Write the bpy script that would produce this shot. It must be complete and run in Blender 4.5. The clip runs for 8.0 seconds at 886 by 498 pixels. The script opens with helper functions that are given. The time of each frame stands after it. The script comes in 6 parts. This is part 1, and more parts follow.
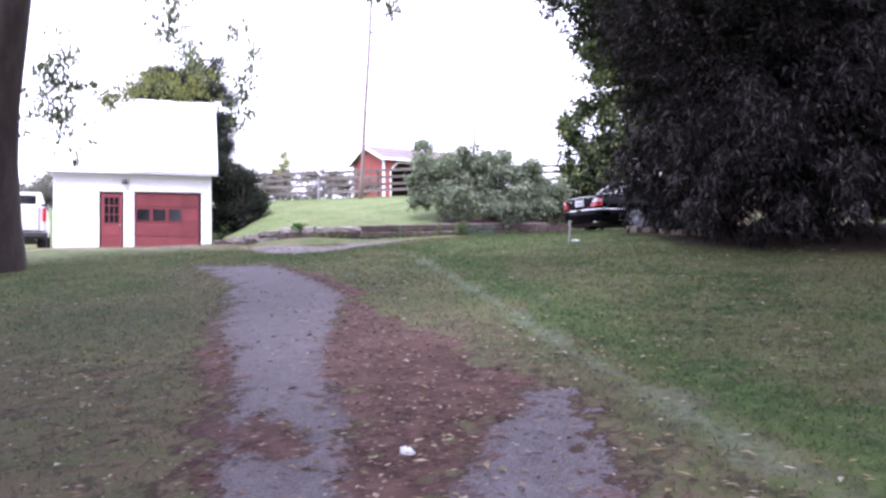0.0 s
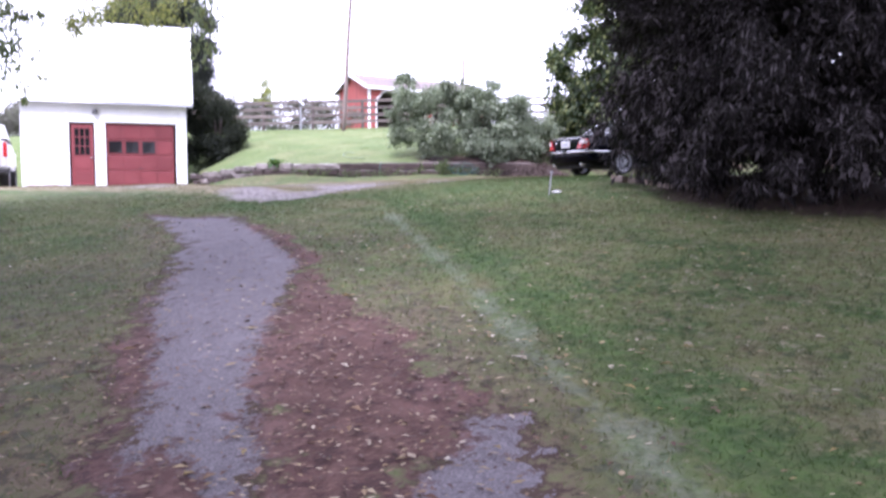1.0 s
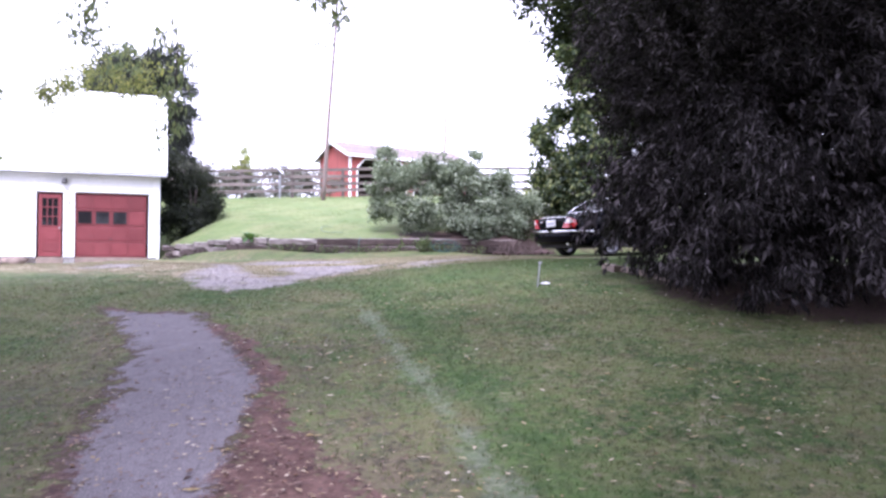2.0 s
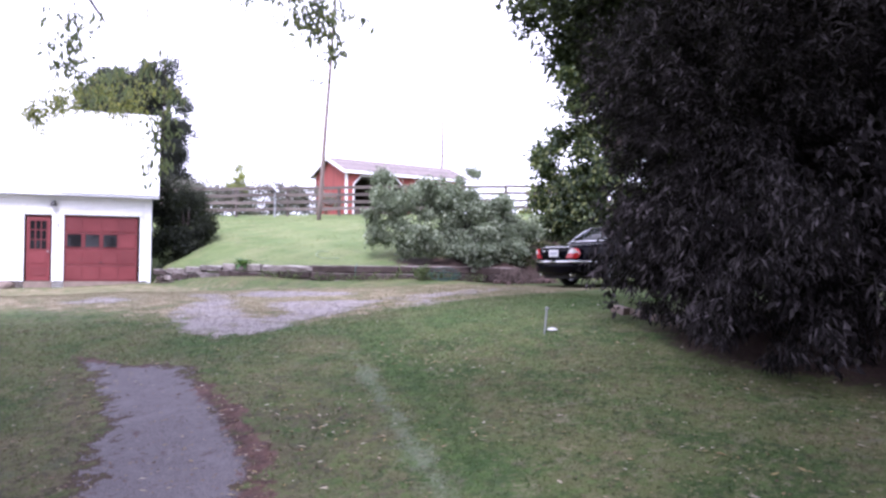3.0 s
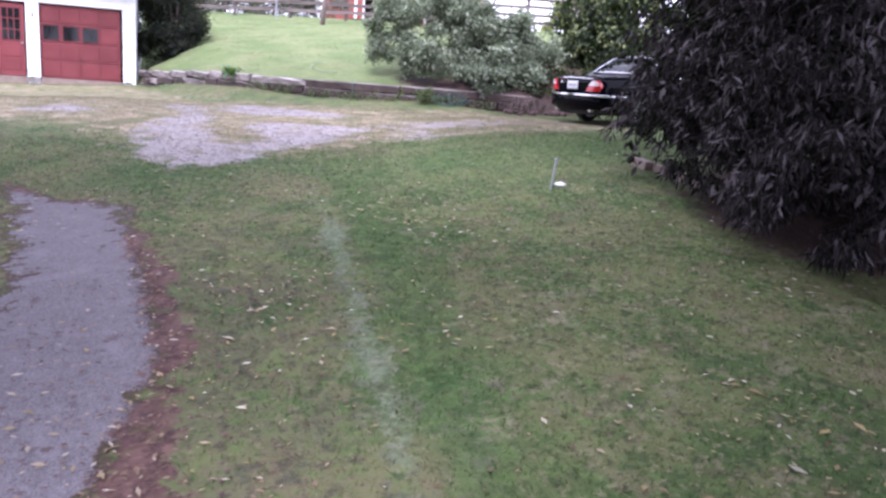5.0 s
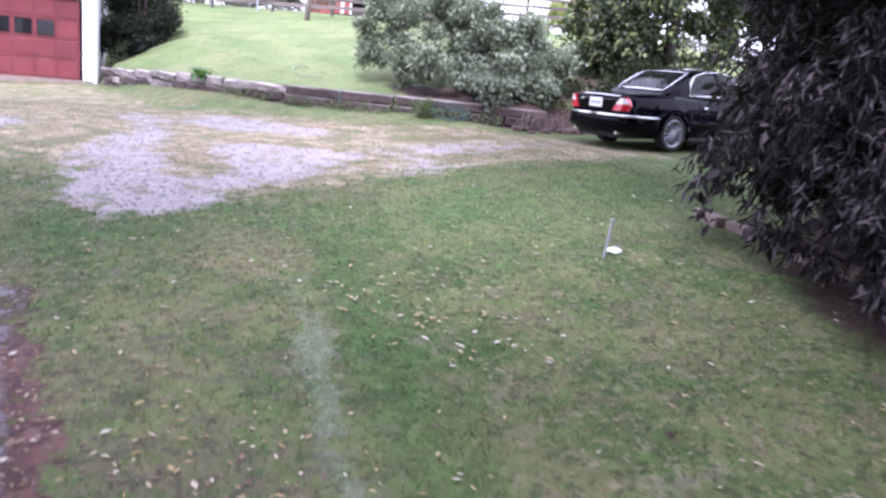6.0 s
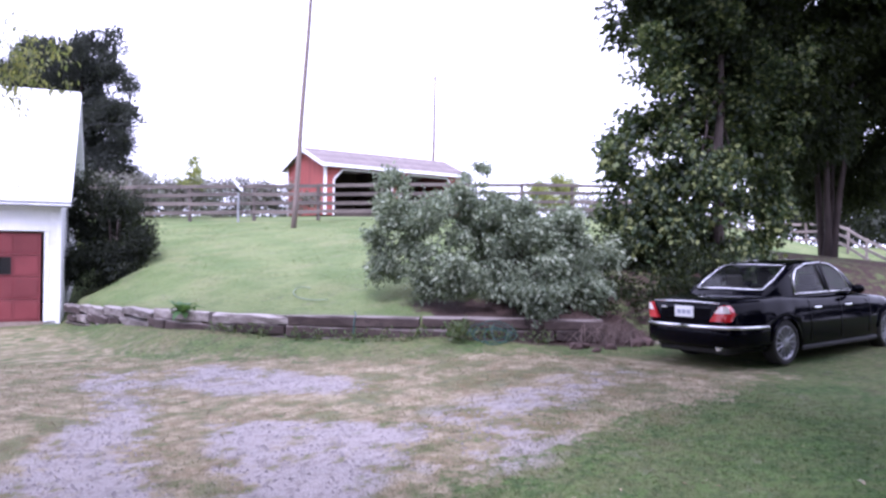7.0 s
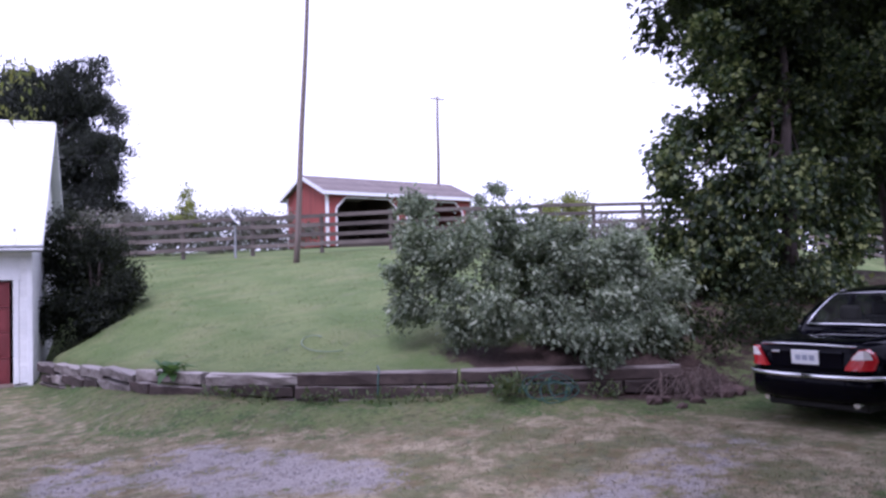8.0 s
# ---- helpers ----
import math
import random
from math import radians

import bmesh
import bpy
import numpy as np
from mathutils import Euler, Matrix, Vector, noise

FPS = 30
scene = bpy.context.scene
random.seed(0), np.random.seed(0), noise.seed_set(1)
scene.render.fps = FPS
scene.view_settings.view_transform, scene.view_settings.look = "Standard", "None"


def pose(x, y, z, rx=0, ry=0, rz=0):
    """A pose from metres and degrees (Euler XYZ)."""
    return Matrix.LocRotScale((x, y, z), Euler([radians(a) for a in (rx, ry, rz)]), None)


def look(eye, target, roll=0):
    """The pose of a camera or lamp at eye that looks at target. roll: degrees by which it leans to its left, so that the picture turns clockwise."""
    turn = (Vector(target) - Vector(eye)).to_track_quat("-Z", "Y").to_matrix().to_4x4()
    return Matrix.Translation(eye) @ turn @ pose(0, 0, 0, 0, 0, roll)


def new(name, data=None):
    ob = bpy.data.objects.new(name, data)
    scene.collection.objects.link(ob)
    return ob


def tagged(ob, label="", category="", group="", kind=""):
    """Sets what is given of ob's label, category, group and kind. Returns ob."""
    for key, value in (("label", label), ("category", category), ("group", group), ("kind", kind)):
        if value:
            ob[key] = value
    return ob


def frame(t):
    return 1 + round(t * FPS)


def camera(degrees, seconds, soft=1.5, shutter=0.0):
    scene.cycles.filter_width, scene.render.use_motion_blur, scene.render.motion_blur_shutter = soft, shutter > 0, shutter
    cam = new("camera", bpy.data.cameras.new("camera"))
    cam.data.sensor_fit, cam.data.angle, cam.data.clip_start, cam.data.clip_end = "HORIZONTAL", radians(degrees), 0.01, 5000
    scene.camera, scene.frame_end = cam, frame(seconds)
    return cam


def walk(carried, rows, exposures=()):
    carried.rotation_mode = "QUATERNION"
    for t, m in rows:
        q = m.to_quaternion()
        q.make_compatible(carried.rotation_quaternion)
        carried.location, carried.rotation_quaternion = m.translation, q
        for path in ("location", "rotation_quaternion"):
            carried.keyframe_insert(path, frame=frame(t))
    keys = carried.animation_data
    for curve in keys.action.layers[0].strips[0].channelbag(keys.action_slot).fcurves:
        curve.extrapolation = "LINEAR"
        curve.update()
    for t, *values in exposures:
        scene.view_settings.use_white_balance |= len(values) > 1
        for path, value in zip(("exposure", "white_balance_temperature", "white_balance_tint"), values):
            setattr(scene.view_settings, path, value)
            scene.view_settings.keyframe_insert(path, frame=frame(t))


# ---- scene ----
EXPO = 0.55
cam = camera(59.63, 8.0, soft=2.6, shutter=0.16)
# seconds, eye x y z, yaw, pitch, roll
ROWS = [
    (0.0, -2.665, -25.868, -0.459, -24.53, 1.05, -0.40),
    (0.3, -2.495, -25.680, -0.341, -25.03, 0.66, -0.20),
    (0.5, -2.388, -25.577, -0.264, -25.48, 0.30, 0.29),
    (0.8, -2.250, -25.450, -0.150, -25.80, 0.20, 0.80),
    (1.0, -2.144, -25.376, -0.072, -25.23, -4.38, 0.25),
    (1.2, -2.050, -25.255, -0.020, -24.72, -7.52, 0.10),
    (1.5, -1.917, -25.042, 0.060, -24.66, -7.20, 0.29),
    (1.8, -1.830, -24.790, 0.235, -25.95, -1.42, 0.59),
    (2.0, -1.792, -24.608, 0.355, -26.63, 0.20, 0.67),
    (2.2, -1.758, -24.505, 0.450, -26.81, 0.98, 0.95),
    (3.3, -1.540, -23.860, 0.980, -27.08, 0.86, 0.40),
    (3.5, -1.498, -23.759, 1.060, -27.13, 0.70, -0.38),
    (3.8, -1.430, -23.700, 1.105, -27.35, 0.55, -0.80),
    (4.0, -1.353, -23.650, 1.103, -27.25, -4.38, -1.60),
    (4.2, -1.215, -23.560, 1.088, -26.55, -9.25, -2.40),
    (4.7, -0.860, -23.080, 1.110, -26.40, -13.20, 2.00),
    (5.3, -0.490, -22.330, 1.120, -27.25, -12.60, 6.40),
    (5.5, -0.380, -21.970, 1.165, -27.70, -13.20, 7.35),
    (5.8, -0.110, -21.110, 1.280, -27.88, -13.32, 7.00),
    (6.0, 0.050, -20.440, 1.375, -28.06, -13.10, 5.80),
    (6.2, 0.120, -19.810, 1.530, -28.14, -11.58, 2.40),
    (6.5, 0.240, -18.855, 1.668, -28.80, -4.05, 1.00),
    (6.7, 0.310, -18.100, 1.760, -29.20, -1.20, 1.15),
    (7.0, 0.440, -17.130, 1.880, -29.05, 0.16, 0.82),
    (7.5, 0.755, -15.820, 2.005, -29.12, 1.37, -0.70),
    (8.0, 1.105, -14.765, 2.085, -29.08, 1.98, -1.45),
]
walk(cam, [(t, pose(x, y, z, 90 + pitch, 0, yaw) @ pose(0, 0, 0, 0, 0, roll)) for t, x, y, z, yaw, pitch, roll in ROWS],
     exposures=[(t, EXPO + e, k, 33 + 6 * min(max((t - 6.0) / 1.5, 0), 1)) for t, e, k in ((0.0, 0.80, 5540), (0.5, 0.82, 5540), (1.0, 0.93, 5540), (1.5, 1.22, 5540), (2.0, 0.95, 5520), (3.5, 0.62, 5520), (4.0, 0.60, 5520), (4.2, 0.66, 5520), (5.3, 1.02, 5520), (5.5, 1.17, 5500), (6.0, 1.10, 5420), (6.5, 0.95, 5330), (7.0, 0.47, 5300), (7.5, 0.0, 5290), (8.0, -0.38, 5290))])

# ---- sky and sun: bright overcast, with a faint veiled sun from the drive's open side ----
SUN_EL, SUN_AZ = 50.0, 214.0      # degrees up; degrees clockwise from +y
world = bpy.data.worlds.new("sky")
scene.world = world
world.use_nodes = True
wn, wl = world.node_tree.nodes, world.node_tree.links
sky = wn.new("ShaderNodeTexSky")
sky.sky_type, sky.sun_disc = "NISHITA", False
sky.sun_elevation, sky.sun_rotation = radians(SUN_EL), radians(SUN_AZ)
sky.dust_density, sky.air_density = 4.0, 1.0
haze = wn.new("ShaderNodeHueSaturation")
haze.inputs["Saturation"].default_value = 0.30
wl.new(sky.outputs["Color"], haze.inputs["Color"])
cloud = wn.new("ShaderNodeMix")      # thin bright cloud over the whole sky
cloud.data_type = "RGBA"
cloud.inputs["Factor"].default_value = 0.88
cloud.inputs[7].default_value = (10.8, 10.8, 11.0, 1.0)
wl.new(haze.outputs["Color"], cloud.inputs[6])
wl.new(cloud.outputs[2], wn["Background"].inputs["Color"])
wn["Background"].inputs["Strength"].default_value = 0.125
sun_data = bpy.data.lights.new("sun", "SUN")
sun_data.energy, sun_data.angle, sun_data.color = 2.3, radians(18), (1.0, 0.96, 0.90)
sun = new("sun", sun_data)
_a, _e = radians(SUN_AZ), radians(SUN_EL)
sun.matrix_basis = look(Vector((math.sin(_a) * math.cos(_e), math.cos(_a) * math.cos(_e), math.sin(_e))) * 60, (0, 0, 0))

# ---- materials ----
class Nodes:
    """A small wrapper for building one node material."""
    def __init__(self, name):
        self.mat = bpy.data.materials.new(name)
        self.mat.use_nodes = True
        self.nt = self.mat.node_tree
        self.bsdf = self.nt.nodes["Principled BSDF"]
        self.out = self.nt.nodes["Material Output"]
        self.geo = None

    def add(self, kind, **values):
        n = self.nt.nodes.new(kind)
        for key, v in values.items():
            n.inputs[key.replace("_", " ")].default_value = v
        return n

    def link(self, a, b):
        self.nt.links.new(a, b)

    def where(self):
        """World position, so that grain keeps its real size."""
        if self.geo is None:
            self.geo = self.nt.nodes.new("ShaderNodeNewGeometry")
        return self.geo.outputs["Position"]

    def local(self):
        return self.nt.nodes.new("ShaderNodeTexCoord").outputs["Object"]

    def noise(self, scale, detail=4.0, rough=0.55, coords=None, stretch=None):
        n = self.add("ShaderNodeTexNoise", Scale=scale, Detail=detail, Roughness=rough)
        src = coords or self.where()
        if stretch:
            m = self.nt.nodes.new("ShaderNodeMapping")
            m.inputs["Scale"].default_value = stretch
            self.link(src, m.inputs["Vector"])
            src = m.outputs["Vector"]
        self.link(src, n.inputs["Vector"])
        return n.outputs["Fac"]

    def ramp(self, fac, stops):
        r = self.nt.nodes.new("ShaderNodeValToRGB")
        while len(r.color_ramp.elements) < len(stops):
            r.color_ramp.elements.new(0.5)
        for e, (p, c) in zip(r.color_ramp.elements, stops):
            e.position, e.color = p, (*c, 1.0)
        self.link(fac, r.inputs["Fac"])
        return r.outputs["Color"]

    def mix(self, fac, a, b, how="MIX"):
        m = self.nt.nodes.new("ShaderNodeMix")
        m.data_type, m.blend_type = "RGBA", how
        for sock, v in ((m.inputs["Factor"], fac), (m.inputs[6], a), (m.inputs[7], b)):
            if isinstance(v, (int, float)):
                sock.default_value = v
            elif isinstance(v, tuple):
                sock.default_value = (*v, 1.0)
            else:
                self.link(v, sock)
        return m.outputs[2]

    def math(self, op, a, b=0.0, clamp=False):
        m = self.nt.nodes.new("ShaderNodeMath")
        m.operation, m.use_clamp = op, clamp
        for sock, v in zip(m.inputs, (a, b)):
            if isinstance(v, (int, float)):
                sock.default_value = v
            else:
                self.link(v, sock)
        return m.outputs[0]

    def edge(self, value, lo, hi):
        m = self.nt.nodes.new("ShaderNodeMapRange")
        m.interpolation_type = "SMOOTHSTEP"
        m.inputs["From Min"].default_value, m.inputs["From Max"].default_value = lo, hi
        self.link(value, m.inputs["Value"])
        return m.outputs["Result"]

    def bump(self, height, strength, distance):
        b = self.add("ShaderNodeBump", Strength=strength, Distance=distance)
        self.link(height, b.inputs["Height"])
        self.link(b.outputs["Normal"], self.bsdf.inputs["Normal"])

    def set(self, color=None, rough=0.6, metal=0.0, **more):
        if color is not None:
            if isinstance(color, tuple):
                self.bsdf.inputs["Base Color"].default_value = (*color, 1)
            else:
                self.link(color, self.bsdf.inputs["Base Color"])
        if isinstance(rough, (int, float)):
            self.bsdf.inputs["Roughness"].default_value = rough
        else:
            self.link(rough, self.bsdf.inputs["Roughness"])
        self.bsdf.inputs["Metallic"].default_value = metal
        for key, v in more.items():
            self.bsdf.inputs[key.replace("_", " ")].default_value = v
        return self.mat


def worn(name, c1, c2, dirt, scale=3.0, grain=60.0, rough=0.6, bump=0.25, stretch=None, metal=0.0, dirt_amount=0.35, vary=0.12, top=None):
    """Two tones at a broad scale, fine grain, patches of dirt, and a small change from piece to piece."""
    n = Nodes(name)
    broad, fine = n.noise(scale, 5.0, stretch=stretch), n.noise(grain, 3.0, stretch=stretch)
    col = n.mix(n.edge(broad, 0.3, 0.7), c1, c2)
    col = n.mix(n.math("MULTIPLY", n.edge(fine, 0.45, 0.75), 0.35), col, tuple(v * 0.62 for v in c1))
    col = n.mix(n.math("MULTIPLY", n.edge(n.noise(scale * 2.3, 6.0, 0.7), 0.52, 0.72), dirt_amount), col, dirt)
    if top:      # paler patches on faces that turn upwards
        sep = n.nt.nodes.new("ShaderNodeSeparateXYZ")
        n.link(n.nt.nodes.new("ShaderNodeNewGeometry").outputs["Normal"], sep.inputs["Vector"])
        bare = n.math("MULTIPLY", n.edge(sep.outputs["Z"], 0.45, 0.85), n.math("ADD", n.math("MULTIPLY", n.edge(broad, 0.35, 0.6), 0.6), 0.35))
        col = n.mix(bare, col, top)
    info = n.nt.nodes.new("ShaderNodeObjectInfo")
    hsv = n.nt.nodes.new("ShaderNodeHueSaturation")
    n.link(n.math("ADD", n.math("MULTIPLY", info.outputs["Random"], vary * 2), 1.0 - vary), hsv.inputs["Value"])
    n.link(col, hsv.inputs["Color"])
    n.bump(n.math("ADD", n.math("MULTIPLY", fine, 0.5), broad), bump, 0.01)
    return n.set(hsv.outputs["Color"], rough, metal)


def leafy(name, tones, translucent=0.3, rough=0.5, gloss=0.35):
    """Leaves: a tone for each leaf, lighter where the light comes through."""
    n = Nodes(name)
    rnd = n.nt.nodes.new("ShaderNodeNewGeometry").outputs["Random Per Island"]
    k = len(tones) - 1
    col = n.ramp(rnd, [(i / k, c) for i, c in enumerate(tones)])
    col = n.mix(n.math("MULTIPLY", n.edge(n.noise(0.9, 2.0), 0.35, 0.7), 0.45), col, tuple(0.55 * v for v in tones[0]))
    n.set(col, rough, Specular_IOR_Level=gloss)
    t = n.nt.nodes.new("ShaderNodeBsdfTranslucent")
    n.link(n.mix(0.6, col, (0.16, 0.22, 0.03), "ADD"), t.inputs["Color"])
    m = n.add("ShaderNodeMixShader", Fac=translucent)
    n.link(n.bsdf.outputs["BSDF"], m.inputs[1])
    n.link(t.outputs["BSDF"], m.inputs[2])
    n.link(m.outputs["Shader"], n.out.inputs["Surface"])
    return n.mat


def glass(name, tint=(0.8, 0.85, 0.85), see=0.7, rough=0.03):
    n = Nodes(name)
    n.set((0.02, 0.02, 0.022), rough)
    t = n.nt.nodes.new("ShaderNodeBsdfTransparent")
    t.inputs["Color"].default_value = (*tint, 1)
    m = n.add("ShaderNodeMixShader", Fac=see)
    n.link(n.bsdf.outputs["BSDF"], m.inputs[1])
    n.link(t.outputs["BSDF"], m.inputs[2])
    n.link(m.outputs["Shader"], n.out.inputs["Surface"])
    return n.mat


def turf(n):
    """Lawn colour by place: lush and olive patches, straw-coloured wear, brown thatch, small dark tufts."""
    broad, patch, mid = n.noise(0.42, 3.0, 0.55), n.noise(1.3, 4.0, 0.6), n.noise(3.4, 5.0, 0.65)
    small, fine = n.noise(7.5, 5.0, 0.7), n.noise(16.0, 4.0, 0.7)
    col = n.mix(n.edge(patch, 0.38, 0.62), (0.056, 0.096, 0.028), (0.122, 0.138, 0.054))
    col = n.mix(n.math("MULTIPLY", n.edge(broad, 0.50, 0.66), 0.60), col, (0.154, 0.136, 0.072))
    col = n.mix(n.math("MULTIPLY", n.edge(small, 0.50, 0.62), 0.65), col, (0.096, 0.152, 0.044))
    col = n.mix(n.math("MULTIPLY", n.edge(mid, 0.52, 0.66), 0.55), col, (0.172, 0.142, 0.086))
    col = n.mix(n.math("MULTIPLY", n.edge(n.noise(2.2, 5.0, 0.7), 0.54, 0.68), 0.55), col, (0.092, 0.068, 0.044))
    col = n.mix(n.math("MULTIPLY", n.edge(fine, 0.53, 0.66), 0.60), col, (0.240, 0.216, 0.132))
    col = n.mix(n.math("MULTIPLY", n.edge(n.noise(11.0, 4.0, 0.7), 0.51, 0.63), 0.60), col, (0.024, 0.042, 0.017))
    lush = n.nt.nodes.new("ShaderNodeAttribute")
    lush.attribute_name = "lush"
    # deep green of thick grass, darkened to carry shade on the yard's rim
    deep = n.mix(n.edge(small, 0.36, 0.62), (0.030, 0.070, 0.018), (0.070, 0.128, 0.034))
    return n.mix(n.math("MULTIPLY", lush.outputs["Fac"], 0.85), col, deep)


def blade_material(name, tones, straw):
    """Grass blades: their own tone each, over the colour of the turf where they stand."""
    n = Nodes(name)
    rnd = n.nt.nodes.new("ShaderNodeNewGeometry").outputs["Random Per Island"]
    k = len(tones) - 1
    col = n.ramp(rnd, [(i / k, c) for i, c in enumerate(tones)])
    col = n.mix(0.86, col, turf(n)) if not straw else col
    n.set(col, 0.8, Specular_IOR_Level=0.12)
    t = n.nt.nodes.new("ShaderNodeBsdfTranslucent")
    n.link(col, t.inputs["Color"])
    m = n.add("ShaderNodeMixShader", Fac=0.5)
    n.link(n.bsdf.outputs["BSDF"], m.inputs[1])
    n.link(t.outputs["BSDF"], m.inputs[2])
    n.link(m.outputs["Shader"], n.out.inputs["Surface"])
    return n.mat


def ground_material():
    n = Nodes("ground_mat")
    at = n.nt.nodes.new("ShaderNodeAttribute")
    at.attribute_name = "cover"
    sep = n.nt.nodes.new("ShaderNodeSeparateColor")
    n.link(at.outputs["Color"], sep.inputs["Color"])
    at2 = n.nt.nodes.new("ShaderNodeAttribute")
    at2.attribute_name = "growth"
    sep2 = n.nt.nodes.new("ShaderNodeSeparateColor")
    n.link(at2.outputs["Color"], sep2.inputs["Color"])
    asphalt, litter, gravel = sep.outputs
    hillside = at.outputs["Alpha"]
    dry, thin, soil = sep2.outputs
    mid, fine, grit = n.noise(3.2, 5.0, 0.65), n.noise(19.0, 4.0, 0.7), n.noise(95.0, 2.0, 0.6)
    blades = n.noise(42.0, 3.0, 0.75)
    patch = n.noise(1.5, 4.0, 0.6)
    speck = n.noise(8.0, 5.0, 0.75)
    grass = turf(n)
    grass = n.mix(n.math("MULTIPLY", n.edge(blades, 0.46, 0.72), 0.30), grass, (0.115, 0.130, 0.075))
    # yellow-green hill grass, lightened so that its colour carries the sun on it
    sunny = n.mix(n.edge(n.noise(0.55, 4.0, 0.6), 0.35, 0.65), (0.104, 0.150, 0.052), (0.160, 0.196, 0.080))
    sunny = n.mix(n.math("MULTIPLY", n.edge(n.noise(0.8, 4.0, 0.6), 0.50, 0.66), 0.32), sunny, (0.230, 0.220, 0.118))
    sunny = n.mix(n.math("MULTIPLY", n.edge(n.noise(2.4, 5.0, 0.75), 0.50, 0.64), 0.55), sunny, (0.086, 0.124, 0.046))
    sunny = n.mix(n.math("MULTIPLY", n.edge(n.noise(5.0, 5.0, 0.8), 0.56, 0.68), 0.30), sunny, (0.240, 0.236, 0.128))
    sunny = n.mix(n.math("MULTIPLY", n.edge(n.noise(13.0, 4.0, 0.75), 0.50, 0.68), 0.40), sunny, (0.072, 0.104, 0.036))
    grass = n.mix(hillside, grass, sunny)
    straw = n.mix(n.edge(mid, 0.35, 0.7), (0.200, 0.166, 0.104), (0.350, 0.296, 0.200))
    straw = n.mix(n.math("MULTIPLY", n.edge(patch, 0.47, 0.60), 0.70), straw, (0.090, 0.108, 0.040))
    straw = n.mix(n.math("MULTIPLY", n.edge(n.noise(2.6, 5.0, 0.7), 0.50, 0.64), 0.55), straw, (0.165, 0.116, 0.062))
    straw = n.mix(n.math("MULTIPLY", n.edge(speck, 0.51, 0.62), 0.5), straw, (0.084, 0.070, 0.046))
    rough_edge = n.edge(n.math("ADD", n.math("ADD", n.math("MULTIPLY", patch, 0.2), n.math("MULTIPLY", mid, 0.4)), n.math("MULTIPLY", speck, 0.4)), 0.36, 0.64)
    def cover(mask, width, rag):
        """A mask with a ragged, broken rim."""
        return n.edge(n.math("ADD", mask, n.math("MULTIPLY", n.math("SUBTRACT", rough_edge, 0.5), rag)), 0.5 - width, 0.5 + width)
    col = n.mix(cover(dry, 0.25, 0.9), grass, straw)
    thin_col = n.mix(n.edge(mid, 0.38, 0.66), (0.150, 0.113, 0.080), (0.100, 0.112, 0.050))
    thin_col = n.mix(n.math("MULTIPLY", n.edge(fine, 0.54, 0.7), 0.6), thin_col, (0.165, 0.140, 0.102))
    thin_col = n.mix(n.math("MULTIPLY", n.edge(speck, 0.50, 0.60), 0.75), thin_col, (0.032, 0.030, 0.022))
    col = n.mix(n.math("MULTIPLY", cover(thin, 0.30, 0.9), 0.95), col, thin_col)
    col = n.mix(n.math("MULTIPLY", cover(at2.outputs["Alpha"], 0.40, 0.9), 0.56), col, n.mix(n.edge(fine, 0.35, 0.68), (0.110, 0.146, 0.088), (0.240, 0.265, 0.195)))
    # brown soil, which also stands for shade under the maple and spreading shrub
    col = n.mix(cover(soil, 0.2, 0.5), col, n.mix(n.edge(fine, 0.35, 0.7), (0.046, 0.030, 0.026), (0.085, 0.056, 0.048)))
    brown = n.mix(n.edge(mid, 0.35, 0.68), (0.078, 0.042, 0.038), (0.150, 0.086, 0.074))
    brown = n.mix(n.math("MULTIPLY", n.edge(n.noise(26.0, 3.0, 0.7, stretch=(0.5, 1.6, 1.0)), 0.52, 0.7), 0.7), brown, (0.200, 0.124, 0.098))
    brown = n.mix(n.math("MULTIPLY", n.edge(speck, 0.50, 0.62), 0.65), brown, (0.040, 0.023, 0.023))
    stone = n.mix(n.edge(grit, 0.35, 0.68), (0.205, 0.182, 0.182), (0.430, 0.394, 0.394))
    stone = n.mix(n.math("MULTIPLY", n.edge(fine, 0.42, 0.66), 0.5), stone, (0.244, 0.216, 0.210))
    stone = n.mix(n.math("MULTIPLY", n.edge(speck, 0.52, 0.64), 0.5), stone, (0.115, 0.096, 0.084))
    drift = n.edge(n.math("ADD", n.math("MULTIPLY", n.noise(0.9, 3.0, 0.6), 0.55), n.math("MULTIPLY", mid, 0.45)), 0.40, 0.60)
    strewn = n.math("ADD", gravel, n.math("MULTIPLY", n.math("SUBTRACT", drift, 0.5), 0.75))
    col = n.mix(n.math("MULTIPLY", n.math("MULTIPLY", cover(strewn, 0.36, 0.95), 0.88), n.edge(gravel, 0.12, 0.42)), col, stone)
    tar = n.mix(n.edge(grit, 0.38, 0.7), (0.124, 0.112, 0.122), (0.218, 0.200, 0.214))
    tar = n.mix(n.math("MULTIPLY", n.edge(fine, 0.52, 0.75), 0.55), tar, (0.070, 0.061, 0.066))
    tar = n.mix(n.math("MULTIPLY", n.edge(mid, 0.5, 0.7), 0.4), tar, (0.240, 0.224, 0.248))
    tar = n.mix(n.math("MULTIPLY", n.edge(n.noise(6.0, 6.0, 0.8), 0.57, 0.65), 0.75), tar, (0.085, 0.055, 0.050))
    col = n.mix(n.math("MULTIPLY", cover(n.math("ADD", asphalt, n.math("MULTIPLY", n.edge(asphalt, 0.02, 0.2), 0.20)), 0.10, 0.72), 0.85), col, (0.060, 0.036, 0.031))      # dark crumbled rim
    col = n.mix(cover(asphalt, 0.035, 0.72), col, tar)
    col = n.mix(n.math("MULTIPLY", cover(litter, 0.14, 0.85), 0.95), col, brown)
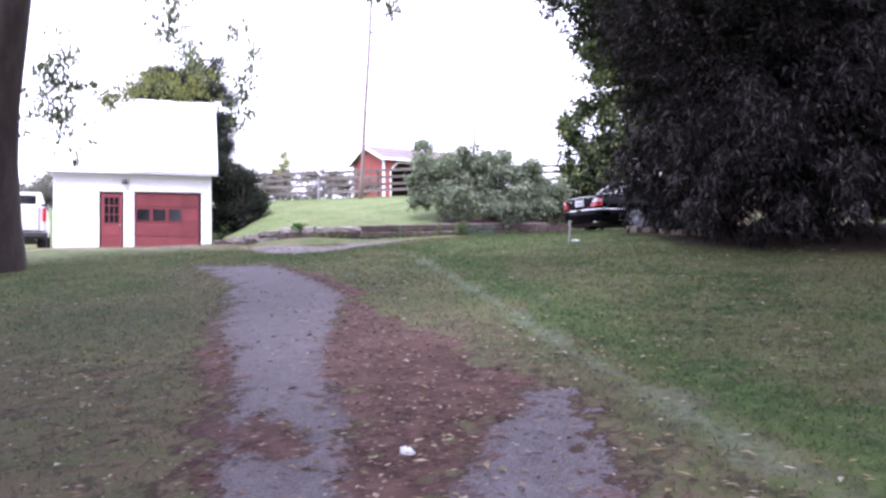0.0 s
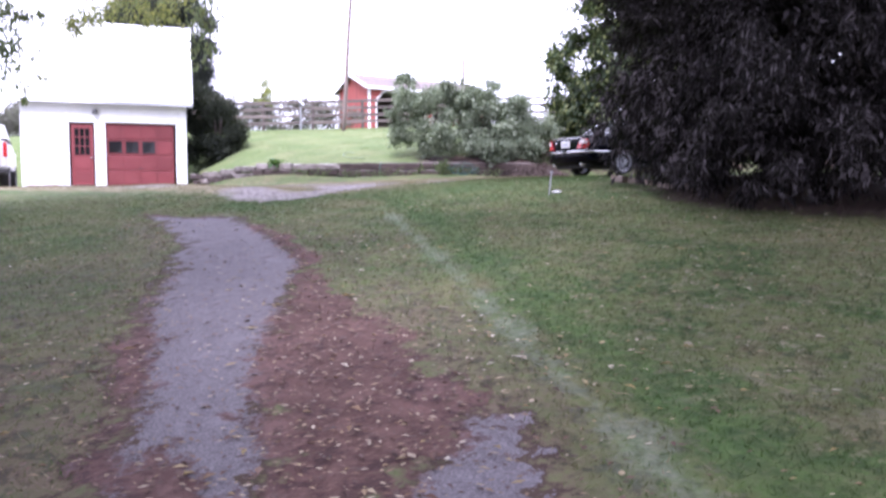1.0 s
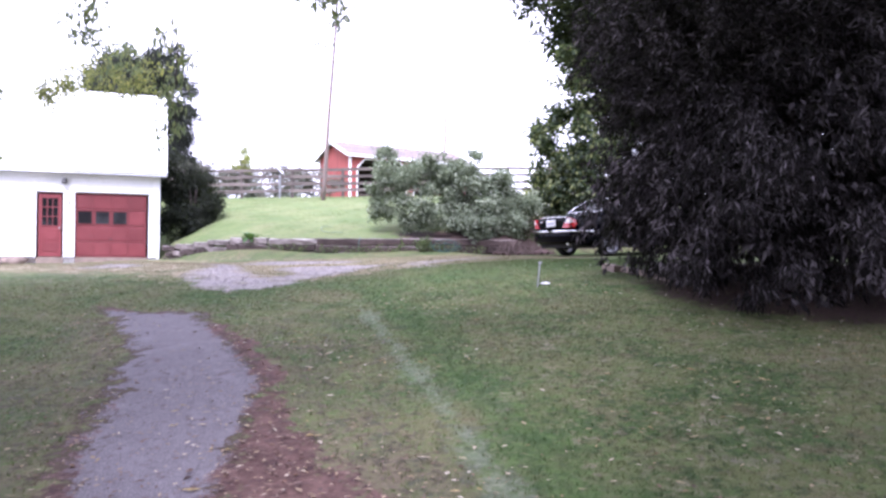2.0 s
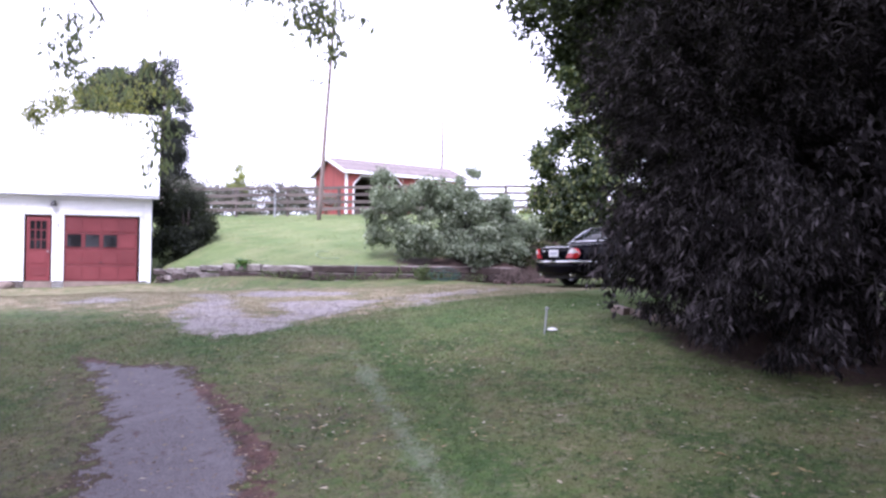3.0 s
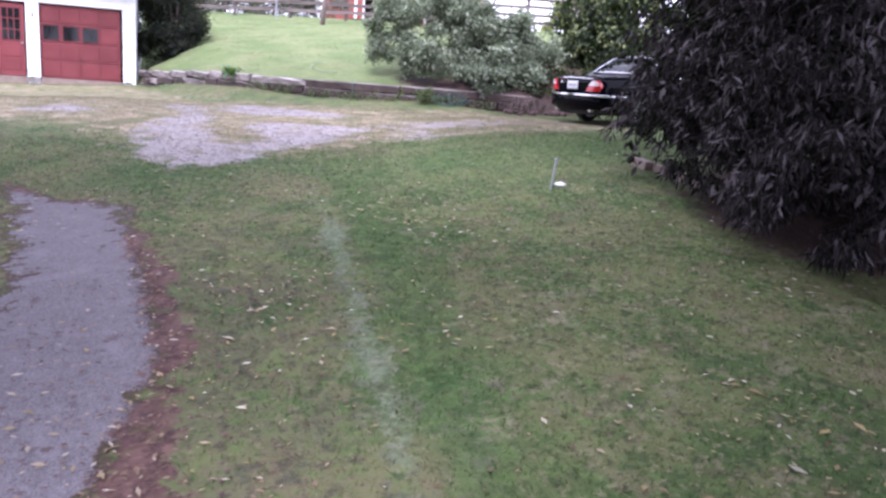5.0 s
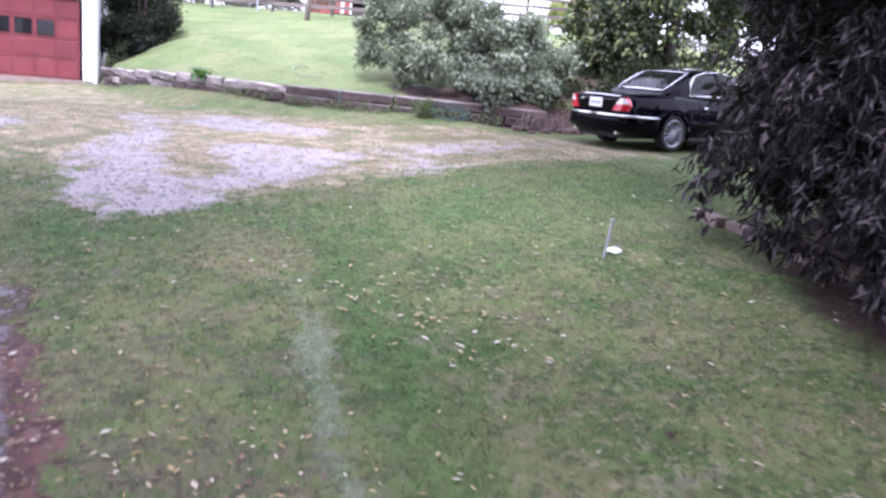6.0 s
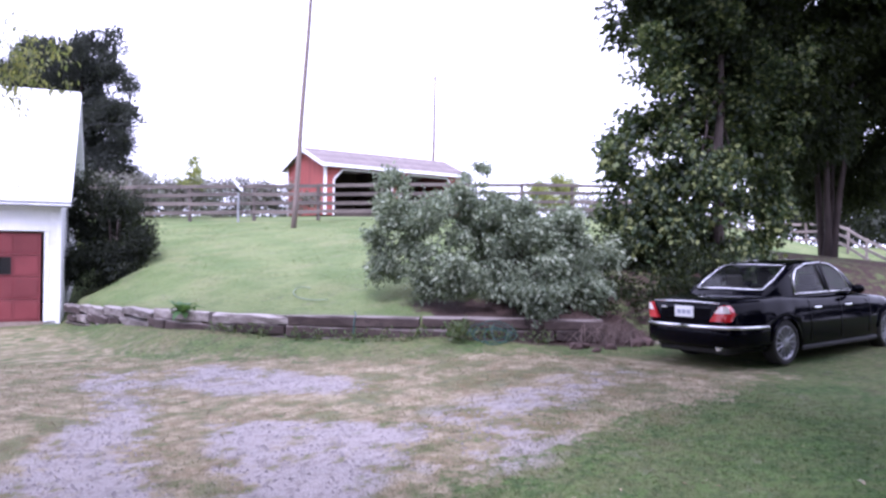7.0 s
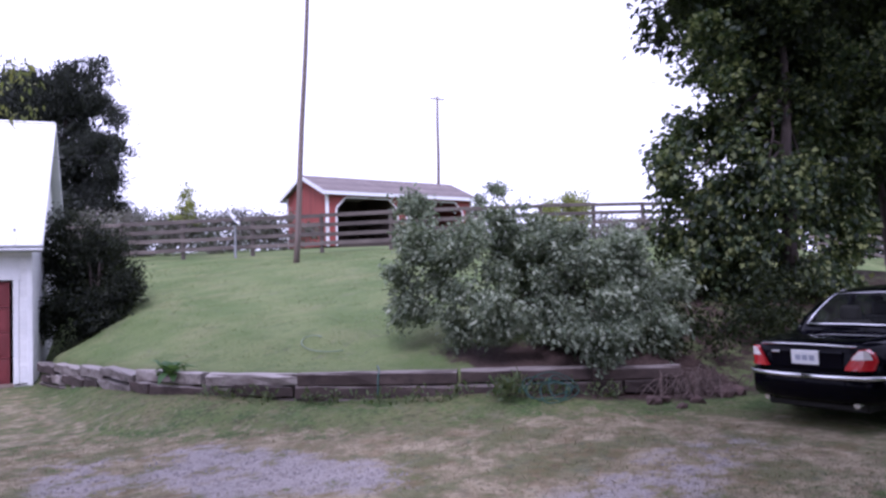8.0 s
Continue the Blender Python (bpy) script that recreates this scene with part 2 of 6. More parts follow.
    n.bump(n.math("ADD", n.math("MULTIPLY", fine, 1.0), n.math("MULTIPLY", grit, 0.4)), 0.6, 0.03)
    return n.set(col, 0.92, Specular_IOR_Level=0.2)


MAT = {
    "ground": ground_material(),
    "white_paint": worn("white_paint_mat", (0.80, 0.80, 0.80), (0.72, 0.73, 0.74), (0.55, 0.53, 0.48), 1.4, 40, 0.55, 0.12, dirt_amount=0.25, vary=0.05),
    "trim_white": worn("trim_white_mat", (0.80, 0.80, 0.81), (0.74, 0.75, 0.77), (0.55, 0.52, 0.47), 2.0, 50, 0.5, 0.1, dirt_amount=0.2, vary=0.03),
    "roof_white": worn("roof_white_mat", (0.82, 0.82, 0.83), (0.74, 0.75, 0.77), (0.60, 0.58, 0.55), 0.7, 25, 0.38, 0.1, dirt_amount=0.2, vary=0.02),
    "door_red": worn("door_red_mat", (0.150, 0.024, 0.028), (0.185, 0.036, 0.040), (0.110, 0.030, 0.032), 1.6, 45, 0.55, 0.15),
    "barn_red": worn("barn_red_mat", (0.300, 0.068, 0.056), (0.245, 0.052, 0.045), (0.180, 0.060, 0.050), 1.2, 30, 0.75, 0.25, stretch=(3, 3, 0.4), vary=0.1),
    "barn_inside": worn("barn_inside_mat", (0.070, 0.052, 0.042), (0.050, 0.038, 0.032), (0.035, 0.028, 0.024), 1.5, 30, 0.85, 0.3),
    "shingle": worn("shingle_mat", (0.230, 0.192, 0.185), (0.185, 0.156, 0.152), (0.130, 0.110, 0.106), 2.0, 50, 0.9, 0.4, vary=0.18),
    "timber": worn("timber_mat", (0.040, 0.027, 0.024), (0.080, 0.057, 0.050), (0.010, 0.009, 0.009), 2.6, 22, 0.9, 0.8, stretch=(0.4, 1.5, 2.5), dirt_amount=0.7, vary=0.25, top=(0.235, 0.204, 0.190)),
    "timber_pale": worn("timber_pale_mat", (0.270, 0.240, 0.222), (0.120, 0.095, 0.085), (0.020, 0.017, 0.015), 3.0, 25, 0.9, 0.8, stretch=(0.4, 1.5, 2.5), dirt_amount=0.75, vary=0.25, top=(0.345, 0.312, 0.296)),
    "fence": worn("fence_mat", (0.150, 0.125, 0.110), (0.095, 0.078, 0.070), (0.060, 0.050, 0.044), 1.5, 40, 0.9, 0.5, stretch=(0.5, 1.5, 2.5), vary=0.2),
    "fence_pale": worn("fence_pale_mat", (0.270, 0.225, 0.205), (0.190, 0.155, 0.140), (0.110, 0.092, 0.082), 1.5, 40, 0.9, 0.5, stretch=(0.5, 1.5, 2.5), vary=0.2),
    "pole": worn("pole_mat", (0.185, 0.142, 0.122), (0.140, 0.110, 0.098), (0.070, 0.054, 0.047), 1.4, 30, 0.9, 0.6, stretch=(3, 3, 0.3)),
    "bark": worn("bark_mat", (0.075, 0.056, 0.050), (0.045, 0.034, 0.032), (0.025, 0.020, 0.020), 3.0, 24, 0.95, 1.0, stretch=(2.5, 2.5, 0.5)),
    "bark_pale": worn("bark_pale_mat", (0.165, 0.120, 0.105), (0.105, 0.078, 0.068), (0.050, 0.038, 0.035), 2.0, 20, 0.95, 1.0, stretch=(2.5, 2.5, 0.4)),
    "stone": worn("stone_mat", (0.235, 0.182, 0.150), (0.165, 0.125, 0.104), (0.120, 0.096, 0.082), 4.0, 35, 0.85, 0.6, vary=0.2),
    "rubble": worn("rubble_mat", (0.105, 0.066, 0.058), (0.070, 0.045, 0.041), (0.035, 0.024, 0.022), 5.0, 40, 0.9, 0.6, vary=0.25),
    "car_paint": Nodes("car_paint_mat").set((0.0015, 0.0015, 0.004), 0.05, 0.0, Specular_IOR_Level=0.10),
    "car_trim": worn("car_trim_mat", (0.006, 0.006, 0.007), (0.010, 0.010, 0.011), (0.016, 0.015, 0.014), 6.0, 80, 0.6, 0.1),
    "chrome": Nodes("chrome_mat").set((0.80, 0.80, 0.82), 0.24, 1.0),
    "alloy": Nodes("alloy_mat").set((0.36, 0.36, 0.40), 0.32, 0.9),
    "rubber": worn("rubber_mat", (0.014, 0.014, 0.014), (0.022, 0.021, 0.020), (0.045, 0.040, 0.034), 8.0, 90, 0.85, 0.3),
    "lamp_red": Nodes("lamp_red_mat").set((0.520, 0.020, 0.022), 0.15, 0.0, Coat_Weight=1.0),
    "lamp_clear": Nodes("lamp_clear_mat").set((0.85, 0.78, 0.76), 0.12, 0.0, Coat_Weight=1.0),
    "plate_white": Nodes("plate_white_mat").set((0.82, 0.82, 0.82), 0.4),
    "plate_bar": Nodes("plate_bar_mat").set((0.36, 0.38, 0.46), 0.5),
    "car_glass": glass("car_glass_mat", (0.60, 0.66, 0.68), 0.62),
    "pane": glass("pane_mat", (0.25, 0.27, 0.30), 0.35, 0.06),
    "seat": worn("seat_mat", (0.20, 0.17, 0.14), (0.15, 0.13, 0.11), (0.09, 0.08, 0.07), 5.0, 60, 0.7, 0.2),
    "truck_white": worn("truck_white_mat", (0.78, 0.78, 0.80), (0.72, 0.72, 0.75), (0.50, 0.48, 0.45), 1.5, 40, 0.35, 0.05, dirt_amount=0.2),
    "dark_metal": worn("dark_metal_mat", (0.030, 0.030, 0.033), (0.045, 0.044, 0.045), (0.065, 0.058, 0.050), 5.0, 60, 0.5, 0.15),
    "grey_metal": worn("grey_metal_mat", (0.42, 0.43, 0.45), (0.34, 0.35, 0.37), (0.22, 0.21, 0.20), 4.0, 50, 0.45, 0.15, metal=0.6),
    "dish_white": worn("dish_white_mat", (0.80, 0.80, 0.82), (0.74, 0.74, 0.77), (0.55, 0.54, 0.52), 3.0, 50, 0.4, 0.05),
    "hose_green": worn("hose_green_mat", (0.010, 0.062, 0.048), (0.009, 0.046, 0.038), (0.040, 0.080, 0.060), 6.0, 60, 0.45, 0.1),
    "hose_pale": worn("hose_pale_mat", (0.210, 0.270, 0.180), (0.170, 0.230, 0.150), (0.200, 0.220, 0.170), 6.0, 60, 0.5, 0.1),
    "litter_white": worn("litter_white_mat", (0.82, 0.82, 0.82), (0.74, 0.74, 0.74), (0.55, 0.53, 0.50), 9.0, 80, 0.6, 0.3),
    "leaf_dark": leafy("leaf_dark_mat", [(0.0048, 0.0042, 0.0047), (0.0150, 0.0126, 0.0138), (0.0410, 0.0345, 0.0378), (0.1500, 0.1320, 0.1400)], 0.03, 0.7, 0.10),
    "leaf_maple": leafy("leaf_maple_mat", [(0.010, 0.019, 0.012), (0.026, 0.045, 0.022), (0.066, 0.098, 0.042), (0.290, 0.320, 0.120)], 0.26),
    "leaf_weed": leafy("leaf_weed_mat", [(0.045, 0.075, 0.028), (0.070, 0.105, 0.038), (0.100, 0.135, 0.055), (0.150, 0.160, 0.075)], 0.25),
    "leaf_shrub": leafy("leaf_shrub_mat", [(0.070, 0.096, 0.064), (0.155, 0.194, 0.130), (0.265, 0.310, 0.215), (0.420, 0.460, 0.350)], 0.25),
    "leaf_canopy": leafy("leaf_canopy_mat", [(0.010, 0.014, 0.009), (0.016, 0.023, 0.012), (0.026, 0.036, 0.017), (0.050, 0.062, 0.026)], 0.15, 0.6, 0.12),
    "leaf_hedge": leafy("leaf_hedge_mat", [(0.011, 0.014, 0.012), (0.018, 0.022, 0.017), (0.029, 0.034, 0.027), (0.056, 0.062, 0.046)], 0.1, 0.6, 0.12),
    "leaf_brush": leafy("leaf_brush_mat", [(0.125, 0.110, 0.104), (0.165, 0.150, 0.138), (0.140, 0.155, 0.115), (0.210, 0.210, 0.165)], 0.15),
    "leaf_needle": leafy("leaf_needle_mat", [(0.024, 0.028, 0.026), (0.036, 0.042, 0.037), (0.052, 0.058, 0.050), (0.072, 0.078, 0.066)], 0.08, 0.6, 0.15),
    "leaf_locust": leafy("leaf_locust_mat", [(0.060, 0.070, 0.032), (0.115, 0.125, 0.044), (0.190, 0.190, 0.056), (0.270, 0.255, 0.075)], 0.4),
    "leaf_ash": leafy("leaf_ash_mat", [(0.060, 0.075, 0.065), (0.095, 0.115, 0.085), (0.130, 0.150, 0.080), (0.200, 0.200, 0.085)], 0.5),
    "leaf_far": leafy("leaf_far_mat", [(0.095, 0.115, 0.090), (0.120, 0.140, 0.105), (0.150, 0.165, 0.130), (0.175, 0.185, 0.150)], 0.2),
    "leaf_pale": leafy("leaf_pale_mat", [(0.180, 0.210, 0.060), (0.260, 0.285, 0.080), (0.330, 0.335, 0.100), (0.220, 0.270, 0.110)], 0.35),
    "leaf_fresh": leafy("leaf_fresh_mat", [(0.050, 0.120, 0.035), (0.070, 0.160, 0.050), (0.095, 0.190, 0.060), (0.110, 0.200, 0.070)], 0.3),
    "leaf_fallen": leafy("leaf_fallen_mat", [(0.045, 0.022, 0.019), (0.075, 0.038, 0.031), (0.105, 0.056, 0.044), (0.140, 0.078, 0.058), (0.175, 0.100, 0.070), (0.210, 0.135, 0.085), (0.300, 0.215, 0.125), (0.460, 0.390, 0.290)], 0.05, 0.7),
    "leaf_bleached": leafy("leaf_bleached_mat", [(0.230, 0.160, 0.090), (0.340, 0.260, 0.110), (0.420, 0.350, 0.240), (0.560, 0.520, 0.440)], 0.1, 0.7),
    "blade": blade_material("blade_mat", [(0.034, 0.068, 0.024), (0.052, 0.090, 0.033), (0.080, 0.112, 0.048), (0.155, 0.140, 0.095)], False),
    # paler than the lawn's blades, to go with the sunlight painted on the bank
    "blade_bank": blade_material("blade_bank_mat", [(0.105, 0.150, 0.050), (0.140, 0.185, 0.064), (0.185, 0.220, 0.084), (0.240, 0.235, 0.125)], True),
    "blade_dry": blade_material("blade_dry_mat", [(0.170, 0.155, 0.088), (0.215, 0.186, 0.118), (0.285, 0.250, 0.170), (0.135, 0.146, 0.072)], True),
    "pebble": worn("pebble_mat", (0.265, 0.242, 0.244), (0.195, 0.174, 0.174), (0.130, 0.108, 0.100), 9.0, 60, 0.85, 0.2),
}

# ---- building helpers ----
def link_mesh(name, mesh, mat, parent=None, label="", smooth=False):
    mesh.materials.append(MAT[mat])
    if smooth:
        mesh.polygons.foreach_set("use_smooth", [True] * len(mesh.polygons))
    ob = new(name, mesh)
    if parent is not None:
        ob.parent = parent
    if label:
        ob["label"] = label
    return ob


def part(name, bm, mat, parent=None, label="", smooth=False):
    mesh = bpy.data.meshes.new(name)
    bm.normal_update()
    bm.to_mesh(mesh)
    bm.free()
    return link_mesh(name, mesh, mat, parent, label, smooth)


def from_arrays(name, verts, faces, mat, parent=None, label="", smooth=False):
    mesh = bpy.data.meshes.new(name)
    mesh.from_pydata(np.asarray(verts).tolist() if not isinstance(verts, list) else verts, [], faces if isinstance(faces, list) else np.asarray(faces).tolist())
    mesh.update()
    return link_mesh(name, mesh, mat, parent, label, smooth)


def thing(name, m, label, category, group="", kind=""):
    """An Empty at the base of a thing, which parents its parts."""
    ob = new(name)
    ob.empty_display_size = 0.2
    ob.matrix_basis = m
    return tagged(ob, label, category, group, kind)


def box(x0, x1, y0, y1, z0, z1, bevel=0.0, bm=None):
    bm = bm or bmesh.new()
    made = bmesh.ops.create_cube(bm, size=1.0, matrix=Matrix.Translation(((x0 + x1) / 2, (y0 + y1) / 2, (z0 + z1) / 2)) @ Matrix.Diagonal((x1 - x0, y1 - y0, z1 - z0, 1)))
    if bevel:
        edges = {e for v in made["verts"] for e in v.link_edges}
        bmesh.ops.bevel(bm, geom=list(edges), offset=bevel, segments=1, affect="EDGES")
    return bm


def tube(points, radii, seg=8, bm=None, close=True):
    """A tapered tube along points."""
    bm = bm or bmesh.new()
    pts = [Vector(p) for p in points]
    rings = []
    side = Vector((1, 0, 0))
    for i, p in enumerate(pts):
        d = (pts[min(i + 1, len(pts) - 1)] - pts[max(i - 1, 0)]).normalized()
        side = (side - d * side.dot(d))
        if side.length < 1e-3:
            side = d.orthogonal()
        side.normalize()
        up = d.cross(side)
        r = radii[i] if not isinstance(radii, (int, float)) else radii
        rings.append([bm.verts.new(p + r * (math.cos(a) * side + math.sin(a) * up)) for a in (2 * math.pi * k / seg for k in range(seg))])
    for a, b in zip(rings, rings[1:]):
        for k in range(seg):
            bm.faces.new((a[k], a[(k + 1) % seg], b[(k + 1) % seg], b[k]))
    if close:
        bm.faces.new(rings[0][::-1])
        bm.faces.new(rings[-1])
    return bm


def prism(outline, y0, y1, bm=None):
    """An outline in x, z pushed from y0 to y1."""
    bm = bm or bmesh.new()
    a = [bm.verts.new((x, y0, z)) for x, z in outline]
    b = [bm.verts.new((x, y1, z)) for x, z in outline]
    n = len(outline)
    bm.faces.new(a)
    bm.faces.new(b[::-1])
    for i in range(n):
        bm.faces.new((a[i], b[i], b[(i + 1) % n], a[(i + 1) % n]))
    bmesh.ops.recalc_face_normals(bm, faces=bm.faces)
    return bm


# ---- the lie of the land ----
# the foot of the bank: behind the garage, down its side, along the timber wall, and on behind the car
BANK = [(-90.0, 34.0), (-7.0, 14.5), (1.4, 12.6), (1.62, 4.05), (3.05, -2.00), (5.65, -4.30), (7.40, -5.30), (9.60, -6.55), (14.0, -7.0), (30.0, -12.5), (110.0, -40.0)]


def smooth01(v, lo, hi):
    t = np.clip((v - lo) / (hi - lo), 0, 1)
    return t * t * (3 - 2 * t)


def bank_distance(x, y):
    """How far uphill of the bank's foot a place lies, and whether that is by the timber wall."""
    best, side, wall = np.full(np.shape(x), 1e9), np.ones(np.shape(x)), np.zeros(np.shape(x))
    for i, ((ax, ay), (bx, by)) in enumerate(zip(BANK, BANK[1:])):
        dx, dy = bx - ax, by - ay
        t = np.clip(((x - ax) * dx + (y - ay) * dy) / (dx * dx + dy * dy), 0, 1)
        d = np.hypot(x - ax - t * dx, y - ay - t * dy)
        near = d < best - 1e-9
        cross = dx * (y - ay) - dy * (x - ax)
        best = np.where(near, d, best)
        side = np.where(near, np.where(cross > 0, 1.0, -1.0), side)
        wall = np.where(near, 1.0 if 3 <= i <= 6 else 0.0, wall)
    return best * side, wall


def height(x, y):
    """The ground's height."""
    x, y = np.asarray(x, float), np.asarray(y, float)
    xc, yc = np.clip(x, -9, 15), np.clip(y, -30, 40)
    low = 0.80 + 0.0933 * xc + 0.0882 * yc
    yard = -0.12 + 0.055 * np.maximum(xc, -1.4 + 0.25 * (xc + 1.4)) + 0.004 * np.clip(y, -20, 8)
    yard = yard - 0.034 * np.clip(x - 7.0, 0, 4)
    h = np.clip(0.5 + 0.5 * (yard - low) / 0.22, 0, 1)
    base = yard * (1 - h) + low * h - 0.22 * h * (1 - h)
    base = base + 0.19 * np.exp(-((y + 6.0) / 3.4) ** 2) * smooth01(-x, -2.2, 0.5)      # a slight rise in the yard before the garage
    base = base + 0.03 * np.sin(x * 0.9 + 1.0) * np.sin(y * 0.7) * smooth01(-y, 8, 14)
    d, wall = bank_distance(x, y)
    base = base + 0.13 * smooth01(d, -1.7, -0.1) * (wall > 0) * smooth01(x, 1.9, 3.0) * smooth01(-x, -9.0, -7.4)      # grass banked against the wall's foot
    base = base + 0.18 * smooth01(d, -1.5, -0.1) * (wall > 0) * smooth01(x, 1.7, 2.3) * smooth01(-x, -5.2, -3.3)
    top = 0.38 + 0.28 * np.clip((4.0 - y) / 5.5, 0, 1)
    up = (x - 3.05) * 0.67 + (y + 2.0) * 0.74      # along the fall of the hill
    ramp = np.where(wall > 0, smooth01(d, 0.05, 0.25), smooth01(d, 0.0, 3.5))
    hill = 3.55 * np.tanh(np.maximum(np.maximum(up, d), 0) / 16.5) * smooth01(d, -0.6, 2.2)
    hill = hill * (1 - 0.6 * smooth01(x, 12, 26) * smooth01(9.5 - y, 0, 8) - 0.4 * smooth01(x, 27, 38))      # the pasture falls away beyond the car
    return base * (1 - ramp) + top * ramp + hill * (d > 0)


def gz(x, y):
    return float(height(np.array([x]), np.array([y]))[0])


def grid_line(lo, hi, step, reach):
    """Coordinates that are even from lo to hi and widen outwards."""
    inner = list(np.arange(lo, hi + 1e-6, step))
    out, s, v = [], step, 0.0
    while v < reach:
        s *= 1.28
        v += s
        out.append(v)
    return np.array([lo - o for o in reversed(out)] + inner + [inner[-1] + o for o in out])


def line_side(x, y, pts):
    """x of a line given as (y, x) pairs, at y."""
    ys, xs = zip(*sorted(pts))
    return np.interp(y, ys, xs)


def inside(x, y, poly, soft):
    """1 inside a polygon, falling to 0 outside over soft metres either way."""
    best, odd = np.full(np.shape(x), 1e9), np.zeros(np.shape(x), bool)
    for (ax, ay), (bx, by) in zip(poly, poly[1:] + poly[:1]):
        dx, dy = bx - ax, by - ay
        t = np.clip(((x - ax) * dx + (y - ay) * dy) / (dx * dx + dy * dy), 0, 1)
        best = np.minimum(best, np.hypot(x - ax - t * dx, y - ay - t * dy))
        odd ^= ((ay > y) != (by > y)) & (x < (bx - ax) * (y - ay) / np.where(abs(by - ay) < 1e-9, 1e-9, by - ay) + ax)
    return np.clip(0.5 + np.where(odd, best, -best) / (2 * soft), 0, 1)


STRIP = [(-12.5, 2.05), (-14.5, 1.85), (-16.3, 1.50), (-17.9, 1.19), (-19.05, 0.95), (-20.5, 0.59), (-22.1, 0.22), (-23.05, -0.01), (-27.0, -0.9)]


def covers(x, y):
    """Masks of what covers the ground: asphalt, leaf litter, gravel; dry grass, thin grass, soil with some painted
    shade.
    """
    left = line_side(x, y, [(-13.0, -1.15), (-15.65, -1.03), (-17.1, -1.18), (-18.96, -1.69), (-21.06, -1.93), (-22.1, -2.17), (-22.7, -2.28), (-27.0, -3.4)])
    right = line_side(x, y, [(-13.2, -0.62), (-14.0, -0.28), (-16.3, -0.08), (-17.8, -0.10), (-18.15, -0.21), (-20.3, -1.0), (-21.4, -1.28), (-21.9, -1.31), (-22.4, -1.52), (-23.0, -1.70), (-27.0, -2.6)])
    top = np.interp(x, [-1.3, -1.0, -0.7, -0.2], [-13.0, -13.45, -13.9, -14.1])
    edge = np.minimum(np.minimum(x - left, right - x), top - y)
    asphalt = np.clip(0.5 + edge / 0.62, 0, 1)
    second = inside(x, y, [(-1.10, -22.75), (-0.80, -22.35), (-0.62, -22.4), (-0.42, -22.0), (-0.30, -22.2), (-0.48, -22.8), (-0.85, -23.5), (-1.35, -24.0), (-1.62, -23.3)], 0.26) * 0.97
    third = inside(x, y, [(-0.62, -21.55), (-0.42, -21.35), (-0.24, -21.45), (-0.30, -21.75), (-0.52, -21.85)], 0.2) * 0.85
    asphalt = np.maximum(np.maximum(asphalt, second), third)
    strip = line_side(x, y, STRIP)
    # brown leaf litter between the two bare tracks, and a rim along the asphalt
    band = np.minimum(x - right + 0.05, (right + 0.13 + 0.87 * smooth01(-y, 18.2, 21.3)) - x)
    litter = np.clip(0.5 + band / (0.36 + 0.24 * smooth01(-y, 18.5, 20.5)), 0, 1) * smooth01(-y, 13.6, 16.5)
    spot = inside(x, y, [(-2.02, -21.75), (-1.78, -21.6), (-1.66, -22.15), (-1.85, -22.5), (-2.05, -22.25)], 0.14)
    spot2 = inside(x, y, [(-1.98, -19.9), (-1.70, -19.75), (-1.58, -20.0), (-1.80, -20.2)], 0.14) * 0.8
    rim = np.clip(0.5 + (0.10 - np.abs(x - left)) / 0.25, 0, 1) * smooth01(-y, 16.0, 20.0) * 0.75
    rim_top = np.clip(0.5 + (0.10 - np.abs(y - top)) / 0.25, 0, 1) * (x > left - 0.2) * (x < right + 0.1) * 0.8
    litter = np.maximum.reduce([np.minimum(litter * 1.12, 1) * (1 - second), spot, spot2, rim, rim_top])
    # bare gravel: one main patch with arms, a pale worn patch, and thin spreads beside them
    main = inside(x, y, [(0.19, -11.65), (0.21, -10.63), (0.55, -9.41), (1.31, -7.52), (1.62, -5.2), (2.10, -5.2), (1.77, -7.86), (1.41, -9.98), (1.48, -11.02), (2.00, -11.14), (2.20, -9.60), (2.45, -8.60),
                         (3.29, -9.26), (4.30, -10.2), (3.57, -10.88), (2.66, -11.62), (2.01, -12.0), (1.55, -12.5), (0.93, -12.65), (0.61, -12.62)], 0.34)
    pale = inside(x, y, [(2.50, -4.90), (3.20, -4.75), (3.90, -6.08), (4.73, -7.73), (4.30, -8.05), (3.50, -7.50), (2.70, -7.00), (2.40, -5.97)], 0.34)
    spread = inside(x, y, [(4.6, -9.6), (5.72, -9.2), (6.35, -8.94), (7.79, -8.84), (7.8, -9.37), (6.62, -9.74), (5.91, -10.19), (4.82, -11.42), (4.12, -11.72), (3.5, -11.3)], 0.7) * 0.68
    more = inside(x, y, [(1.36, -6.11), (1.46, -4.47), (2.14, -4.73), (1.95, -6.62)], 0.5) * 0.85
    side = inside(x, y, [(-1.4, -7.2), (-0.7, -6.6), (-0.1, -7.3), (-0.8, -7.9)], 0.4) * 0.85
    gravel = np.maximum.reduce([main, pale, spread, more, side])
    dry_yard = inside(x, y, [(-9.0, -6.0), (-2.6, -7.8), (-0.5, -9.3), (0.1, -11.0), (0.25, -12.3), (0.9, -12.75), (1.7, -12.3), (2.5, -12.4), (3.75, -12.0), (5.8, -11.3), (8.1, -10.8), (9.6, -10.3), (9.4, -8.8), (7.8, -6.9), (5.2, -5.7), (2.6, -3.4), (1.3, 3.8), (-6.0, 4.5), (-10.0, 2.0)], 0.55)
